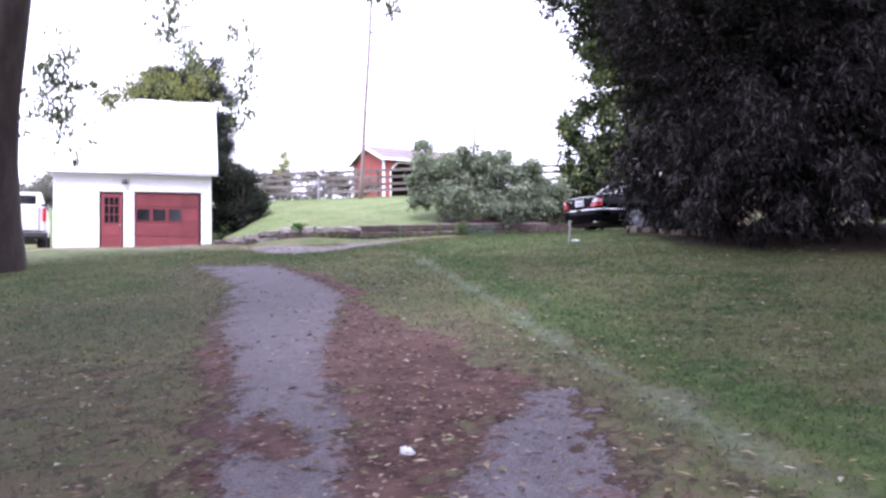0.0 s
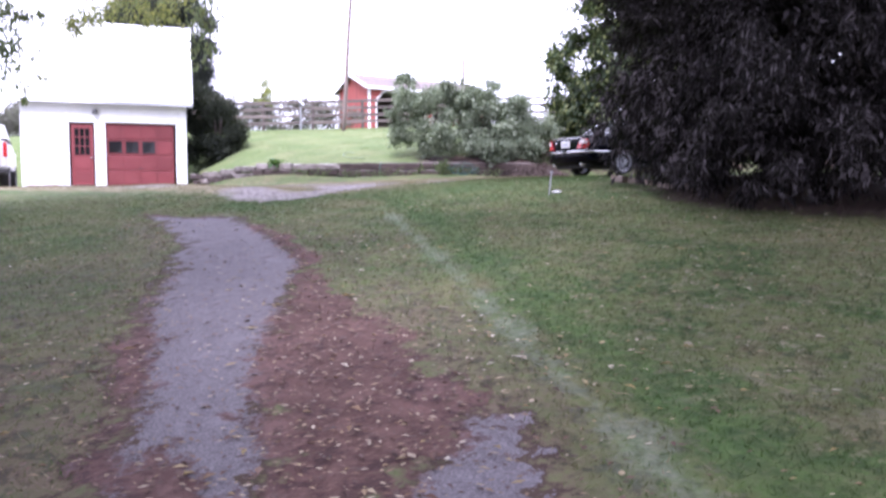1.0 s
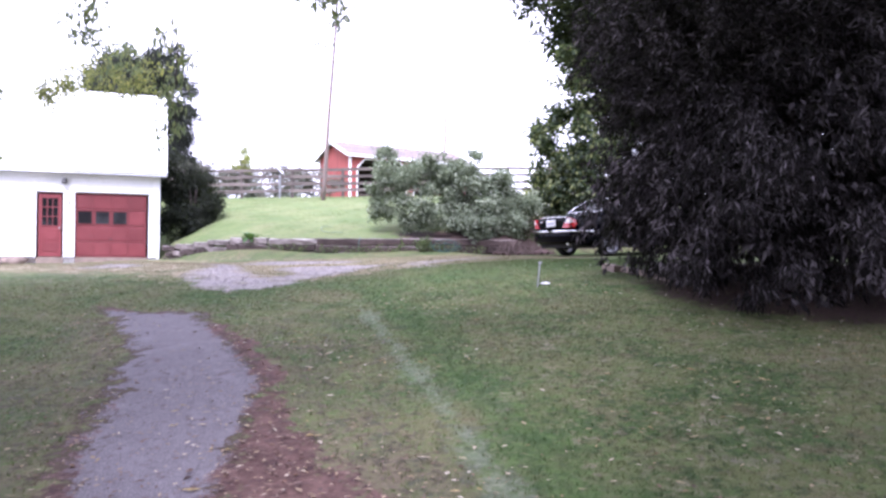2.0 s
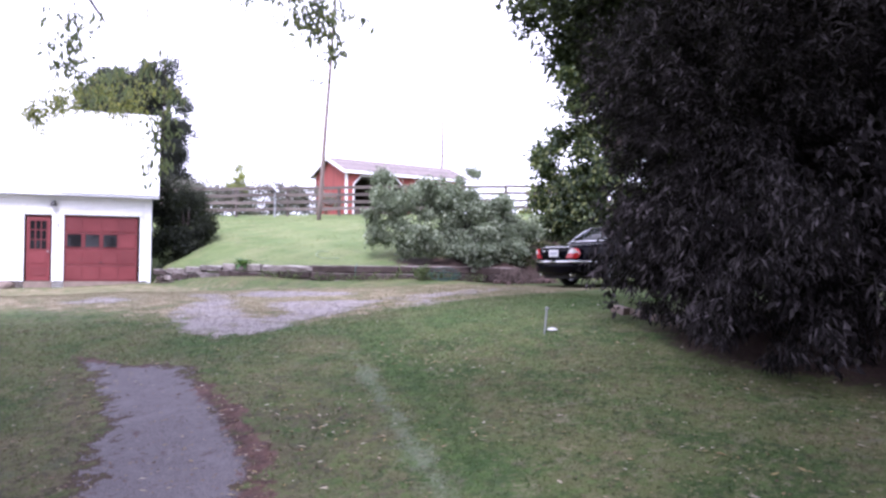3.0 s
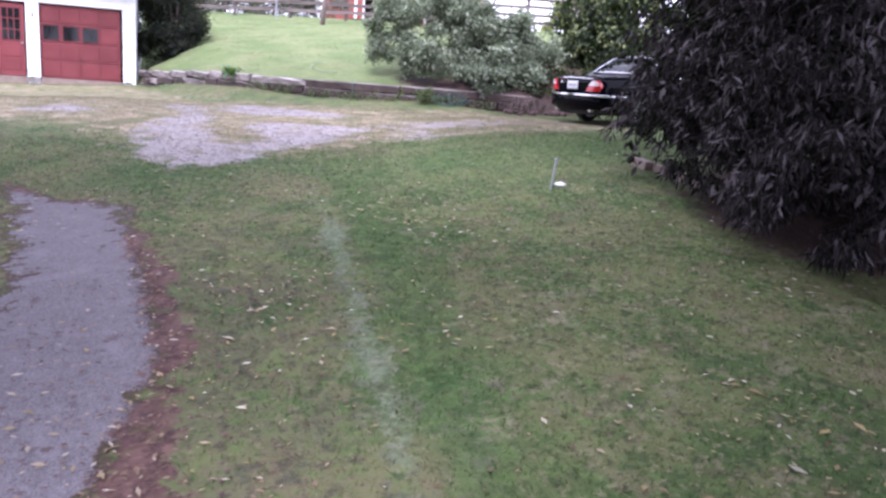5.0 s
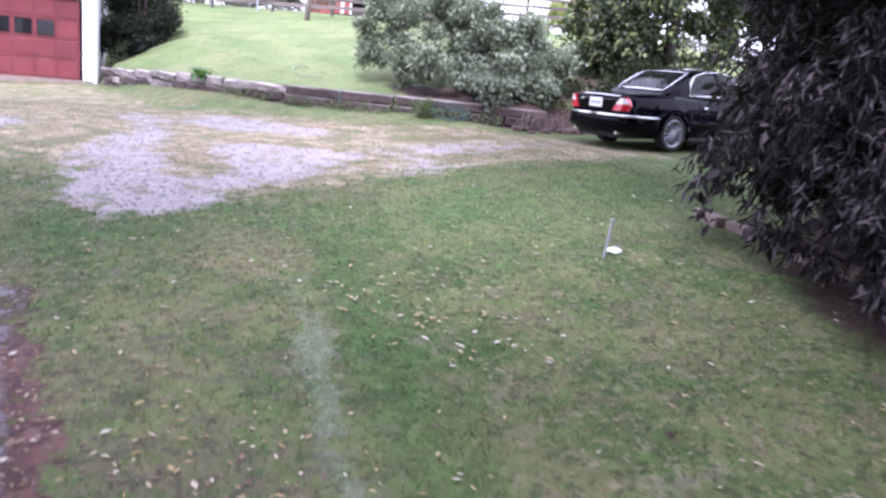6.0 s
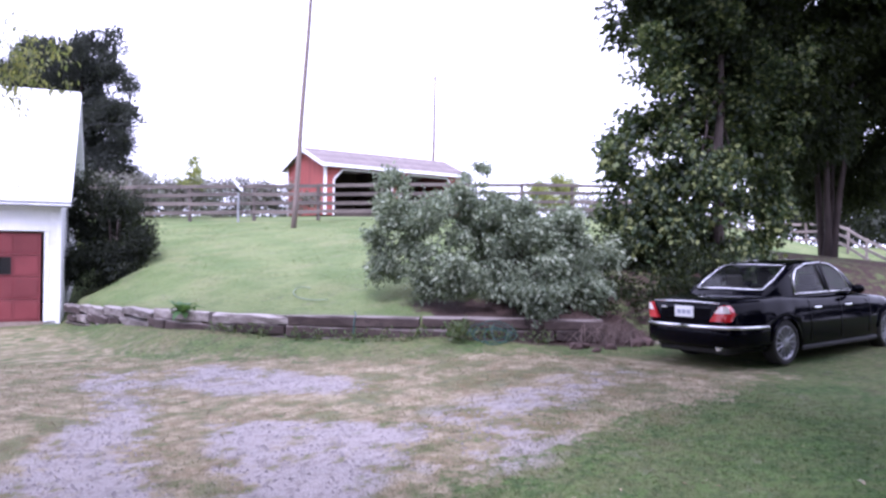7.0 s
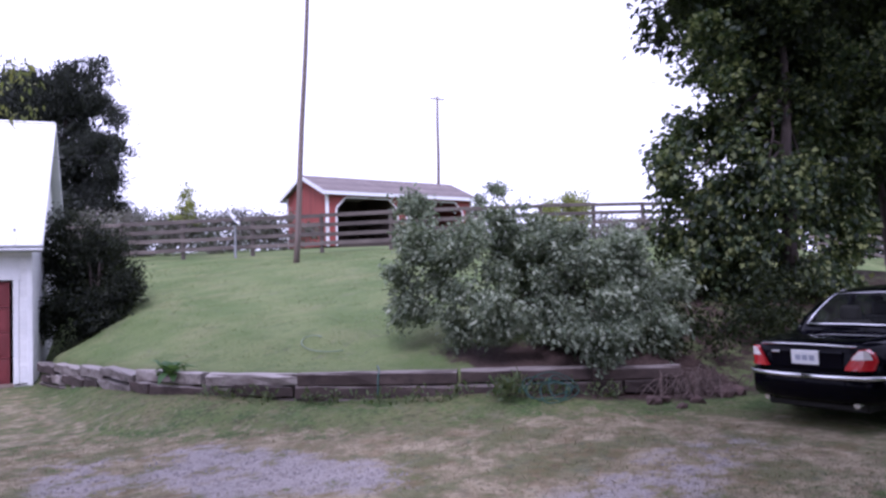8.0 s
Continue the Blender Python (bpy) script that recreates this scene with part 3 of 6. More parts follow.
    pale_strip = np.clip(0.5 + (0.055 + 0.08 * np.sin(y * 2.3) * np.sin(y * 5.1 + 1) - np.abs(x - strip)) / np.where(x > strip, 0.22, 0.30), 0, 1) * smooth01(-y, 12.8, 16.0)
    dry_bits = (0.10 + 0.12 * smooth01(-y, 15, 19)) * smooth01(-y, 13, 15) * (x > strip + 0.5)
    dry = np.maximum(dry_yard * (0.82 - 0.22 * smooth01(y, -5.0, -2.5)), dry_bits)
    thin = np.clip(0.5 + (strip - 0.05 - x) * 0.9 / 0.8, 0, 1) * smooth01(-y, 13.6, 17.2) * (0.52 + 0.30 * smooth01(-y, 19.0, 20.5))
    thin = np.maximum(thin, (0.22 + 0.46 * smooth01(x - left, -1.1, -0.15)) * np.clip(0.5 + (left - x) / 0.6, 0, 1) * smooth01(-y, 12.5, 14.5))
    soil = np.clip(0.5 + (2.60 - np.hypot(x - 7.85, y + 17.6)) / 0.9, 0, 1)
    # soil along the wall below the shrub, widened to take in the shade there
    under = np.clip(0.5 + (0.95 - np.abs(bank_distance(x, y)[0] - 0.4)) / 0.8, 0, 1) * smooth01(x, 6.6, 7.6) * smooth01(-x, -11.5, -10.2)
    shady = inside(x, y, [(8.6, -6.6), (9.6, -4.4), (11.5, -3.4), (16.5, -2.6), (22.0, -0.5), (26.0, -2.0), (26.0, -9.5), (19.0, -9.5), (13.0, -7.2)], 1.0) * 0.62      # canopy shade under and beyond the maple, painted as brown earth
    return asphalt, litter, gravel, dry, thin, np.maximum.reduce([soil, under, shady]), pale_strip


def lush_and_shade(x, y):
    """Where the lawn is deep green: thick growth beside the worn strip and along the yard's rim, the rim also as
    painted shade.
    """
    strip = line_side(x, y, STRIP)
    beside = smooth01(x - strip, 0.10, 0.30) * (1 - smooth01(x - strip, 0.45, 1.05)) * smooth01(-y, 12.5, 14.5)
    # thick grass whose dark green also stands for the big shrub's shade
    rim = inside(x, y, [(2.3, -12.9), (3.8, -12.3), (5.9, -11.7), (8.2, -11.2), (9.2, -10.9), (9.0, -14.0), (6.4, -14.6), (3.4, -14.4), (2.2, -13.8)], 0.9)
    spot = inside(x, y, [(-0.2, -12.6), (0.9, -13.0), (1.5, -12.9), (1.2, -13.6), (0.3, -13.7), (-0.5, -13.2)], 0.5)
    return np.clip(np.maximum.reduce([0.75 * beside, 0.6 * rim, 0.85 * spot]), 0, 1)


def build_ground():
    xs, ys = grid_line(-6.5, 12.0, 0.11, 700.0), grid_line(-25.5, 5.0, 0.11, 700.0)
    gx, gy = np.meshgrid(xs, ys)
    z = height(gx, gy)
    verts = np.stack([gx.ravel(), gy.ravel(), z.ravel()], 1)
    w = len(xs)
    i = (np.arange(len(ys) - 1)[:, None] * w + np.arange(w - 1)[None]).ravel()
    faces = np.stack([i, i + 1, i + w + 1, i + w], 1)
    ob = from_arrays("ground", verts, faces, "ground", smooth=True)
    a, l, g, d, t, s, e = [m.ravel() for m in covers(gx, gy)]
    one = smooth01(bank_distance(gx, gy)[0], -0.2, 0.6).ravel()      # the bank, where grass takes the colour with sunlight in it
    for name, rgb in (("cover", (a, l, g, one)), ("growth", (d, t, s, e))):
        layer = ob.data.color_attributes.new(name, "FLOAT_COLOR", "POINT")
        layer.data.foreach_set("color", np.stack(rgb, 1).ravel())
    layer = ob.data.attributes.new("lush", "FLOAT", "POINT")
    layer.data.foreach_set("value", lush_and_shade(gx, gy).ravel())
    return tagged(ob, "mown lawn sloping down from a gravel yard and grassy bank", "ground", kind="structure")


build_ground()

# ---- the garage ----
def build_garage():
    g = thing("garage", pose(1.06, 4.07, 0.02, 0, 0, -6.71), "white clapboard garage with a steep white metal roof and red doors", "garage")
    x0, x1, depth, eave, ridge = -4.95, 0.39, 6.84, 2.86, 6.14
    mid = depth / 2
    # walls, with the door openings left free
    def wall(name, outline, ya, yb):
        return part(name, prism(outline, ya, yb), "white_paint", g)
    front = [(x0, -0.3), (-3.46, -0.3), (-3.46, 2.19), (-2.64, 2.19), (-2.64, -0.3), (-2.29, -0.3), (-2.29, 2.20), (0.04, 2.20), (0.04, -0.3), (x1, -0.3), (x1, eave), (x0, eave)]
    fw = wall("wall", front, 0.0, 0.14)
    gable = [(0.0, -0.3), (depth, -0.3), (depth, eave), (mid, ridge - 0.10), (0.0, eave)]
    for xa, xb in ((x0, x0 + 0.14), (x1 - 0.14, x1)):
        bm = bmesh.new()
        a = [bm.verts.new((xa, y, z)) for y, z in gable]
        b = [bm.verts.new((xb, y, z)) for y, z in gable]
        bm.faces.new(a), bm.faces.new(b[::-1])
        for i in range(5):
            bm.faces.new((a[i], b[i], b[(i + 1) % 5], a[(i + 1) % 5]))
        bmesh.ops.recalc_face_normals(bm, faces=bm.faces)
        sw = part("wall", bm, "white_paint", g)
        # clapboards on the side that faces the bank
        if xa > 0 - 0.2:
            for r in range(26):
                z = -0.02 + r * 0.115
                if z > eave - 0.05:
                    break
                b2 = box(x1 + 0.002, x1 + 0.018, 0.02, depth, z, z + 0.118)
                for v in b2.verts:
                    if v.co.z > z + 0.06 and v.co.x > x1 + 0.01:
                        v.co.x = x1 + 0.006
                part("clapboard", b2, "white_paint", sw)
    wall("wall", [(x0, -0.3), (x1, -0.3), (x1, eave), (x0, eave)], depth - 0.14, depth)
    part("floor", box(x0, x1, 0.0, depth, -0.3, 0.005), "stone", g)
    # clapboards on the front, between the corner boards, doors and frieze
    for xa, xb, ztop in ((x0 + 0.10, -3.56, 2.60), (-2.54, -2.39, 2.60), (0.14, x1 - 0.09, 2.60), (-3.56, -2.54, 2.60)):
        for r in range(26):
            z = 0.02 + r * 0.115
            if z > ztop:
                break
            if xa == -3.56 and z < 2.28:
                continue
            b2 = box(xa, xb, -0.018, -0.002, z, min(z + 0.118, ztop + 0.1))
            for v in b2.verts:
                if v.co.z > z + 0.06 and v.co.y < -0.01:
                    v.co.y = -0.006
            part("clapboard", b2, "white_paint", fw)
    for xa, xb in ((x0, x0 + 0.10), (x1 - 0.09, x1 + 0.012)):
        part("corner_board", box(xa, xb, -0.026, 0.0, -0.05, 2.68, 0.004), "trim_white", g)
    part("frieze", box(x0, x1 + 0.012, -0.03, 0.0, 2.70, eave, 0.004), "trim_white", g)
    part("header", box(-2.42, 0.17, -0.04, 0.0, 2.205, 2.36, 0.006), "trim_white", g)
    part("header", box(-2.42, 0.17, -0.022, 0.0, 2.364, 2.69, 0.004), "trim_white", g)
    for xa, xb, zt in ((-2.39, -2.285, 2.20), (0.035, 0.14, 2.20), (-3.56, -3.455, 2.28), (-2.645, -2.54, 2.28)):
        part("door_casing", box(xa, xb, -0.035, 0.0, 0.0, zt, 0.005), "trim_white", g)
    part("door_casing", box(-3.455, -2.645, -0.035, 0.0, 2.19, 2.28, 0.005), "trim_white", g)
    # roof slopes with standing seams, eave trim and gutter
    xr0, xr1 = -5.24, 0.63
    run, rise = mid + 0.25, ridge - eave
    for sgn in (0, 1):
        def at(x, s, up):
            y = -0.25 + s * run
            z = eave + s * rise
            n = Vector((0, -rise, run)).normalized() * up
            return (x, (y + n.y) if sgn == 0 else depth - (y + n.y), z + n.z)
        bm = bmesh.new()
        lo = [bm.verts.new(at(x, s, 0.0)) for x, s in ((xr0, 0), (xr1, 0), (xr1, 1), (xr0, 1))]
        hi = [bm.verts.new(at(x, s, 0.09)) for x, s in ((xr0, 0), (xr1, 0), (xr1, 1), (xr0, 1))]
        bm.faces.new(lo), bm.faces.new(hi)
        for i in range(4):
            bm.faces.new((lo[i], lo[(i + 1) % 4], hi[(i + 1) % 4], hi[i]))
        bmesh.ops.recalc_face_normals(bm, faces=bm.faces)
        roof = part("roof", bm, "roof_white", g, "white metal roof slope")
        k = 0
        x = xr0 + 0.02
        while x < xr1:
            bm = bmesh.new()
            q = [bm.verts.new(at(xx, s, up)) for s in (0.0, 1.0) for xx, up in ((x, 0.091), (x + 0.025, 0.091), (x + 0.018, 0.115), (x + 0.007, 0.115))]
            for i in range(4):
                bm.faces.new((q[i], q[(i + 1) % 4], q[4 + (i + 1) % 4], q[4 + i]))
            bm.faces.new(q[:4]), bm.faces.new(q[4:])
            bmesh.ops.recalc_face_normals(bm, faces=bm.faces)
            part("roof_seam", bm, "roof_white", roof)
            x += 0.484
        # snow guards near the eave
        if sgn == 0:
            for i in range(9):
                p = Vector(at(xr0 + 0.5 + i * 0.6, 0.10, 0.10))
                part("snow_guard", box(p.x - 0.02, p.x + 0.02, p.y - 0.015, p.y + 0.015, p.z - 0.02, p.z + 0.05, 0.004), "grey_metal", roof)
    part("ridge_cap", box(xr0, xr1, mid - 0.10, mid + 0.10, ridge + 0.05, ridge + 0.125, 0.03), "roof_white", g)
    part("gutter", tube([(xr0, -0.29, eave - 0.015), (xr1, -0.29, eave - 0.03)], 0.045, 8), "grey_metal", g, "grey metal gutter")
    part("soffit", box(x0, x1, -0.24, -0.035, eave - 0.03, eave - 0.005), "trim_white", g)
    # overhead door: four sections of four panels
    od = thing("overhead_door", pose(-2.29, 0.05, 0.0), "", "")
    od.parent = g
    od["label"] = "dark red sectional overhead door with three small windows"
    for r in range(4):
        z0, z1 = 0.01 + r * 0.54, 0.01 + (r + 1) * 0.54 - 0.008
        sec = part("section", box(0, 2.25, 0.0, 0.035, z0, z1, 0.006), "door_red", od)
        for c in range(4):
            xa, xb = 0.06 + c * 0.548, 0.06 + c * 0.548 + 0.488
            if r == 2 and c < 3:
                part("window_frame", box(xa, xb, -0.012, 0.002, z0 + 0.03, z1 - 0.03, 0.004), "door_red", sec)
                part("pane", box(xa + 0.03, xb - 0.03, -0.016, -0.012, z0 + 0.06, z1 - 0.05), "pane", sec, "dark window pane")
            else:
                part("panel", box(xa, xb, -0.010, 0.002, z0 + 0.06, z1 - 0.06, 0.008), "door_red", sec)
    part("handle", box(1.08, 1.17, -0.03, 0.0, 0.62, 0.65, 0.006), "dark_metal", od)
    # walk-in door with a nine-light window above two panels
    wd = thing("walk_door", pose(-3.40, 0.05, 0.0), "", "")
    wd.parent = g
    wd["label"] = "dark red walk-in door with a nine-light window"
    leaf = part("leaf", box(0, 0.70, 0.0, 0.04, 0.02, 2.13, 0.004), "door_red", wd)
    part("pane", box(0.10, 0.60, -0.006, -0.001, 1.06, 1.98), "pane", leaf, "dark window pane")
    for i in range(4):
        part("muntin", box(0.085 + i * 0.167, 0.11 + i * 0.167, -0.014, -0.006, 1.04, 2.0), "door_red", leaf)
        part("muntin", box(0.085, 0.615, -0.016, -0.008, 1.04 + i * 0.315, 1.065 + i * 0.315), "door_red", leaf)
    for z in (0.18, 0.58):
        part("panel", box(0.12, 0.58, -0.012, 0.002, z, z + 0.3, 0.01), "door_red", leaf)
    knob = bmesh.new()
    bmesh.ops.create_uvsphere(knob, u_segments=10, v_segments=6, radius=0.035, matrix=Matrix.Translation((0.64, -0.045, 0.98)))
    part("door_knob", knob, "grey_metal", leaf, "dull metal door knob", True)
    # lamp and bell by the doors
    lamp = thing("wall_lamp", pose(-2.60, -0.03, 2.58), "", "")
    lamp.parent = g
    lamp["label"] = "black outdoor wall lamp under the eave"
    part("bracket", box(-0.05, 0.05, -0.03, 0.02, -0.05, 0.08, 0.01), "dark_metal", lamp)
    part("shade", tube([(0, -0.10, 0.06), (0, -0.11, 0.0), (0, -0.13, -0.09)], [0.05, 0.08, 0.105], 12), "dark_metal", lamp)
    part("keypad", box(-2.49, -2.43, -0.045, -0.02, 1.78, 1.92, 0.008), "grey_metal", g, "small grey door keypad")
    return g


build_garage()


def rough_box(w, d, h, seed, jag=0.02):
    """A weathered timber: a box with uneven faces and worn edges."""
    rng = random.Random(seed)
    bm = bmesh.new()
    n = max(3, int(w / 0.35))
    rings = []
    for i in range(n + 1):
        x = -w / 2 + w * i / n
        ring = []
        for y, z in ((-d / 2, 0.02), (-d / 2 + 0.02, 0), (d / 2, 0), (d / 2, h), (-d / 2 + 0.025, h), (-d / 2, h - 0.025)):
            ring.append(bm.verts.new((x, y + rng.uniform(-jag, jag) * 0.6, z + rng.uniform(-jag, jag) * (0.5 if 0 < z < h * 0.9 else 0.35))))
        rings.append(ring)
    for a, b in zip(rings, rings[1:]):
        for k in range(6):
            bm.faces.new((a[k], a[(k + 1) % 6], b[(k + 1) % 6], b[k]))
    bm.faces.new(rings[0][::-1]), bm.faces.new(rings[-1])
    bmesh.ops.recalc_face_normals(bm, faces=bm.faces)
    return bm


# ---- timber retaining wall: two to three courses of old sleepers ----
def build_wall():
    w = thing("retaining_wall", pose(0, 0, 0), "low retaining wall of weathered, rotting timbers along the bank", "wall", kind="structure")
    rng = random.Random(5)
    line = [Vector((*p, 0)) for p in BANK[3:8]]
    seg = [(b - a).length for a, b in zip(line, line[1:])]
    total = sum(seg)
    def at(s):
        for a, b, l in zip(line, line[1:], seg):
            if s <= l:
                return a.lerp(b, s / l), (b - a).normalized()
            s -= l
        return line[-1], (line[-1] - line[-2]).normalized()
    for course in range(3):
        s = 0.1 - course * 0.7
        while s < total - 0.3:
            old = at(max(s, 0.05))[0].x < 4.1      # the rotten end by the garage is in short pieces
            length = rng.choice((0.7, 0.95, 1.25, 1.5)) if old else rng.choice((1.9, 2.4, 2.4, 2.1))
            a, b = max(s, 0.05), min(s + length, total)
            s += length + 0.02
            if b - a < 0.5:
                continue
            (pa, _), (pb, _) = at(a), at(b)
            m, d = (pa + pb) / 2, (pb - pa).normalized()
            base_a = gz(pa.x + d.y * 0.5, pa.y - d.x * 0.5)
            top = 0.43 + 0.28 * min(max((4.0 - m.y) / 5.5, 0), 1)
            z = top - 0.195 * (3 - course) + rng.uniform(-0.012, 0.012)
            if z + 0.19 < base_a - 0.02:
                continue
            bm = rough_box((pb - pa).length - 0.015, 0.20, 0.188 - (rng.uniform(0, 0.04) if old else 0), rng.random(), (0.022 if course == 2 else 0.03) + 0.018 * old)
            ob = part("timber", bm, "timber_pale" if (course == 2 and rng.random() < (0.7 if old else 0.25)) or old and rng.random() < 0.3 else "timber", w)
            ob.matrix_basis = Matrix.Translation((m.x + rng.uniform(-0.02, 0.02), m.y + rng.uniform(-0.02, 0.02), z)) @ pose(0, 0, 0, 0, rng.uniform(-0.5, 0.5), math.degrees(math.atan2(d.y, d.x)))
    return w


build_wall()

# ---- the run-in shed on the hill ----
def build_barn():
    L, D, eave, peak = 8.9, 4.3, 2.46, 3.34
    b = thing("run_in_shed", pose(14.25, 20.22, 3.86, 0, 0, 7.9), "red board run-in horse shed with white trim and brown shingles", "shed")
    # gable ends of upright boards
    def end(x):
        e = thing("gable_end", pose(x, 0, 0), "", "")
        e.parent = b
        y = 0.0
        while y < D - 0.01:
            w = min(0.22, D - y)
            za = eave + (peak - eave) * (1 - abs(y - D / 2) / (D / 2)) - 0.06
            zb = eave + (peak - eave) * (1 - abs(y + w - D / 2) / (D / 2)) - 0.06
            bm = bmesh.new()
            v = [bm.verts.new((xx, yy, zz)) for xx in (0.0, 0.05) for yy, zz in ((y + 0.004, -0.2), (y + w - 0.004, -0.2), (y + w - 0.004, zb), (y + 0.004, za))]
            bm.faces.new(v[:4]), bm.faces.new(v[4:])
            for i in range(4):
                bm.faces.new((v[i], v[(i + 1) % 4], v[4 + (i + 1) % 4], v[4 + i]))
            bmesh.ops.recalc_face_normals(bm, faces=bm.faces)
            part("board", bm, "barn_red", e)
            y += w
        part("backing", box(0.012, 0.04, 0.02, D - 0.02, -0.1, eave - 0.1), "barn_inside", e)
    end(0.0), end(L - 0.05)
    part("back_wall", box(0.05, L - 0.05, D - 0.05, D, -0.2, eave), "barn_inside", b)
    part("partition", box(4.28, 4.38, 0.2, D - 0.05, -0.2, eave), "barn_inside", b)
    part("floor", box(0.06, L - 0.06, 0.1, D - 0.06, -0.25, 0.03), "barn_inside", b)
    # front wall with two wide bays, their upper corners cut across
    bays = [(0.55, 4.02), (4.66, 8.24)]
    top, cut = 2.12, 0.50
    def bay_edge(xa, xb):
        return [(xa, -0.2), (xa, top - cut), (xa + cut, top), (xb - cut, top), (xb, top - cut), (xb, -0.2)]
    outline = [(0.0, -0.2)]
    for xa, xb in bays:
        outline += bay_edge(xa, xb)
    outline += [(L, -0.2), (L, eave), (0.0, eave)]
    part("front_wall", prism(outline, 0.0, 0.06), "barn_red", b)
    for xa, xb in bays:
        pts = bay_edge(xa, xb)
        for (x1, z1), (x2, z2) in zip(pts, pts[1:]):
            d = Vector((x2 - x1, z2 - z1)).normalized()
            n = Vector((-d.y, d.x)) * 0.09
            part("bay_trim", prism([(x1, z1), (x2, z2), (x2 + n.x, z2 + n.y), (x1 + n.x, z1 + n.y)], -0.03, -0.002), "trim_white", b)
    for x, y0, y1 in ((-0.03, -0.04, 0.10), (-0.03, D - 0.12, D + 0.02), (L - 0.09, -0.04, 0.10)):
        part("corner_board", box(x, x + 0.12, y0, y1, -0.2, eave - 0.02, 0.006), "trim_white", b)
    # roof: two slopes in courses of shingles, white barge boards and fascia
    run = D / 2 + 0.28
    rise = (peak - eave) * run / (D / 2)
    z_eave = peak - rise
    for sgn in (0, 1):
        rows = 14
        roof = thing("roof", pose(0, 0, 0), "", "")
        roof.parent = b
        for r in range(rows):
            s0, s1 = r / rows, (r + 1) / rows + 0.01
            bm = bmesh.new()
            q = []
            for s, up in ((s0, 0.045), (s1, 0.025), (s1, 0.0), (s0, 0.0)):
                y = -0.28 + s * run
                for x in (-0.28, L + 0.28):
                    q.append(bm.verts.new((x, y if sgn == 0 else D - y, z_eave + s * rise + up + 0.05)))
            for i in range(4):
                j = (i + 1) % 4
                bm.faces.new((q[2 * i], q[2 * i + 1], q[2 * j + 1], q[2 * j]))
            bm.faces.new((q[0], q[2], q[4], q[6])), bm.faces.new((q[1], q[3], q[5], q[7]))
            bmesh.ops.recalc_face_normals(bm, faces=bm.faces)
            part("shingle_course", bm, "shingle", roof)
        part("fascia", box(-0.28, L + 0.28, -0.31 if sgn == 0 else D + 0.28, -0.28 if sgn == 0 else D + 0.31, z_eave - 0.10, z_eave + 0.07, 0.004), "trim_white", b)
        for x in (-0.31, L + 0.285):
            bm = bmesh.new()
            v = []
            for s, dz in ((0, -0.11), (1, -0.11), (1, 0.085), (0, 0.085)):
                y = -0.31 + s * (run + 0.03)
                v += [bm.verts.new((xx, y if sgn == 0 else D - y, z_eave - 0.01 + s * (rise + 0.01) + dz)) for xx in (x, x + 0.026)]
            for i in range(4):
                j = (i + 1) % 4
                bm.faces.new((v[2 * i], v[2 * i + 1], v[2 * j + 1], v[2 * j]))
            bm.faces.new((v[0], v[2], v[4], v[6])), bm.faces.new((v[1], v[3], v[5], v[7]))
            bmesh.ops.recalc_face_normals(bm, faces=bm.faces)
            part("barge_board", bm, "trim_white", b)
    part("soffit", box(-0.2, L + 0.2, -0.27, -0.002, z_eave - 0.06, z_eave - 0.03), "barn_red", b)
    return b


build_barn()


# ---- board fences ----
def build_fence(name, pts, label, mat="fence", spacing=2.6, tall=1.42, rails=4, seed=1, low=0.16):
    f = thing(name, pose(0, 0, 0), label, "fence", group="pasture fences")
    rng = random.Random(seed)
    post_mesh = None
    line = [Vector((*p, 0)) for p in pts]
    stops = []
    for a, b in zip(line, line[1:]):
        n = max(1, round((b - a).length / spacing))
        stops += [a.lerp(b, i / n) for i in range(n)]
    stops.append(line[-1])
    ends = []
    for p in stops:
        z = gz(p.x, p.y)
        if post_mesh is None:
            first = part("post", box(-0.06, 0.06, -0.06, 0.06, -0.3, tall + 0.03, 0.012), mat, f)
            post_mesh, ob = first.data, first
        else:
            ob = new("post", post_mesh)
            ob.parent = f
        ob.matrix_basis = pose(p.x, p.y, z, rng.uniform(-1.5, 1.5), rng.uniform(-1.5, 1.5), 20)
        ends.append(Vector((p.x, p.y, z)))
    for a, b in zip(ends, ends[1:]):
        d = b - a
        off = Vector((d.y, -d.x, 0)).normalized() * 0.085
        for r in range(rails):
            h = low + (tall - low - 0.02) * (r + 0.5) / (rails - 0.5)
            h = min(h, tall - 0.03)
            bm = box(-d.length / 2 - 0.05, d.length / 2 + 0.05, -0.018, 0.018, -0.07, 0.07, 0.004)
            ob = part("rail", bm, mat, f)
            m = (a + b) / 2 + off
            q = d.to_track_quat("X", "Z")
            ob.matrix_basis = Matrix.Translation((m.x, m.y, m.z + h + rng.uniform(-0.02, 0.02))) @ q.to_matrix().to_4x4() @ pose(0, 0, 0, rng.uniform(-2, 2), rng.uniform(-0.4, 0.4), 0)
    return f


build_fence("board_fence", [(0.5, 17.6), (6.6, 14.9), (13.4, 11.3), (19.0, 9.6), (27.0, 9.5)], "weathered grey four-board horse fence along the hilltop", seed=2)
build_fence("board_fence", [(33.0, 14.4), (37.0, 13.4), (40.7, 11.9), (39.2, 9.3), (34.9, 3.6), (31.0, -2.0), (28.5, -7.0)], "pale weathered board fence beyond the parked car", "fence_pale", 2.5, 1.30, 3, 3)


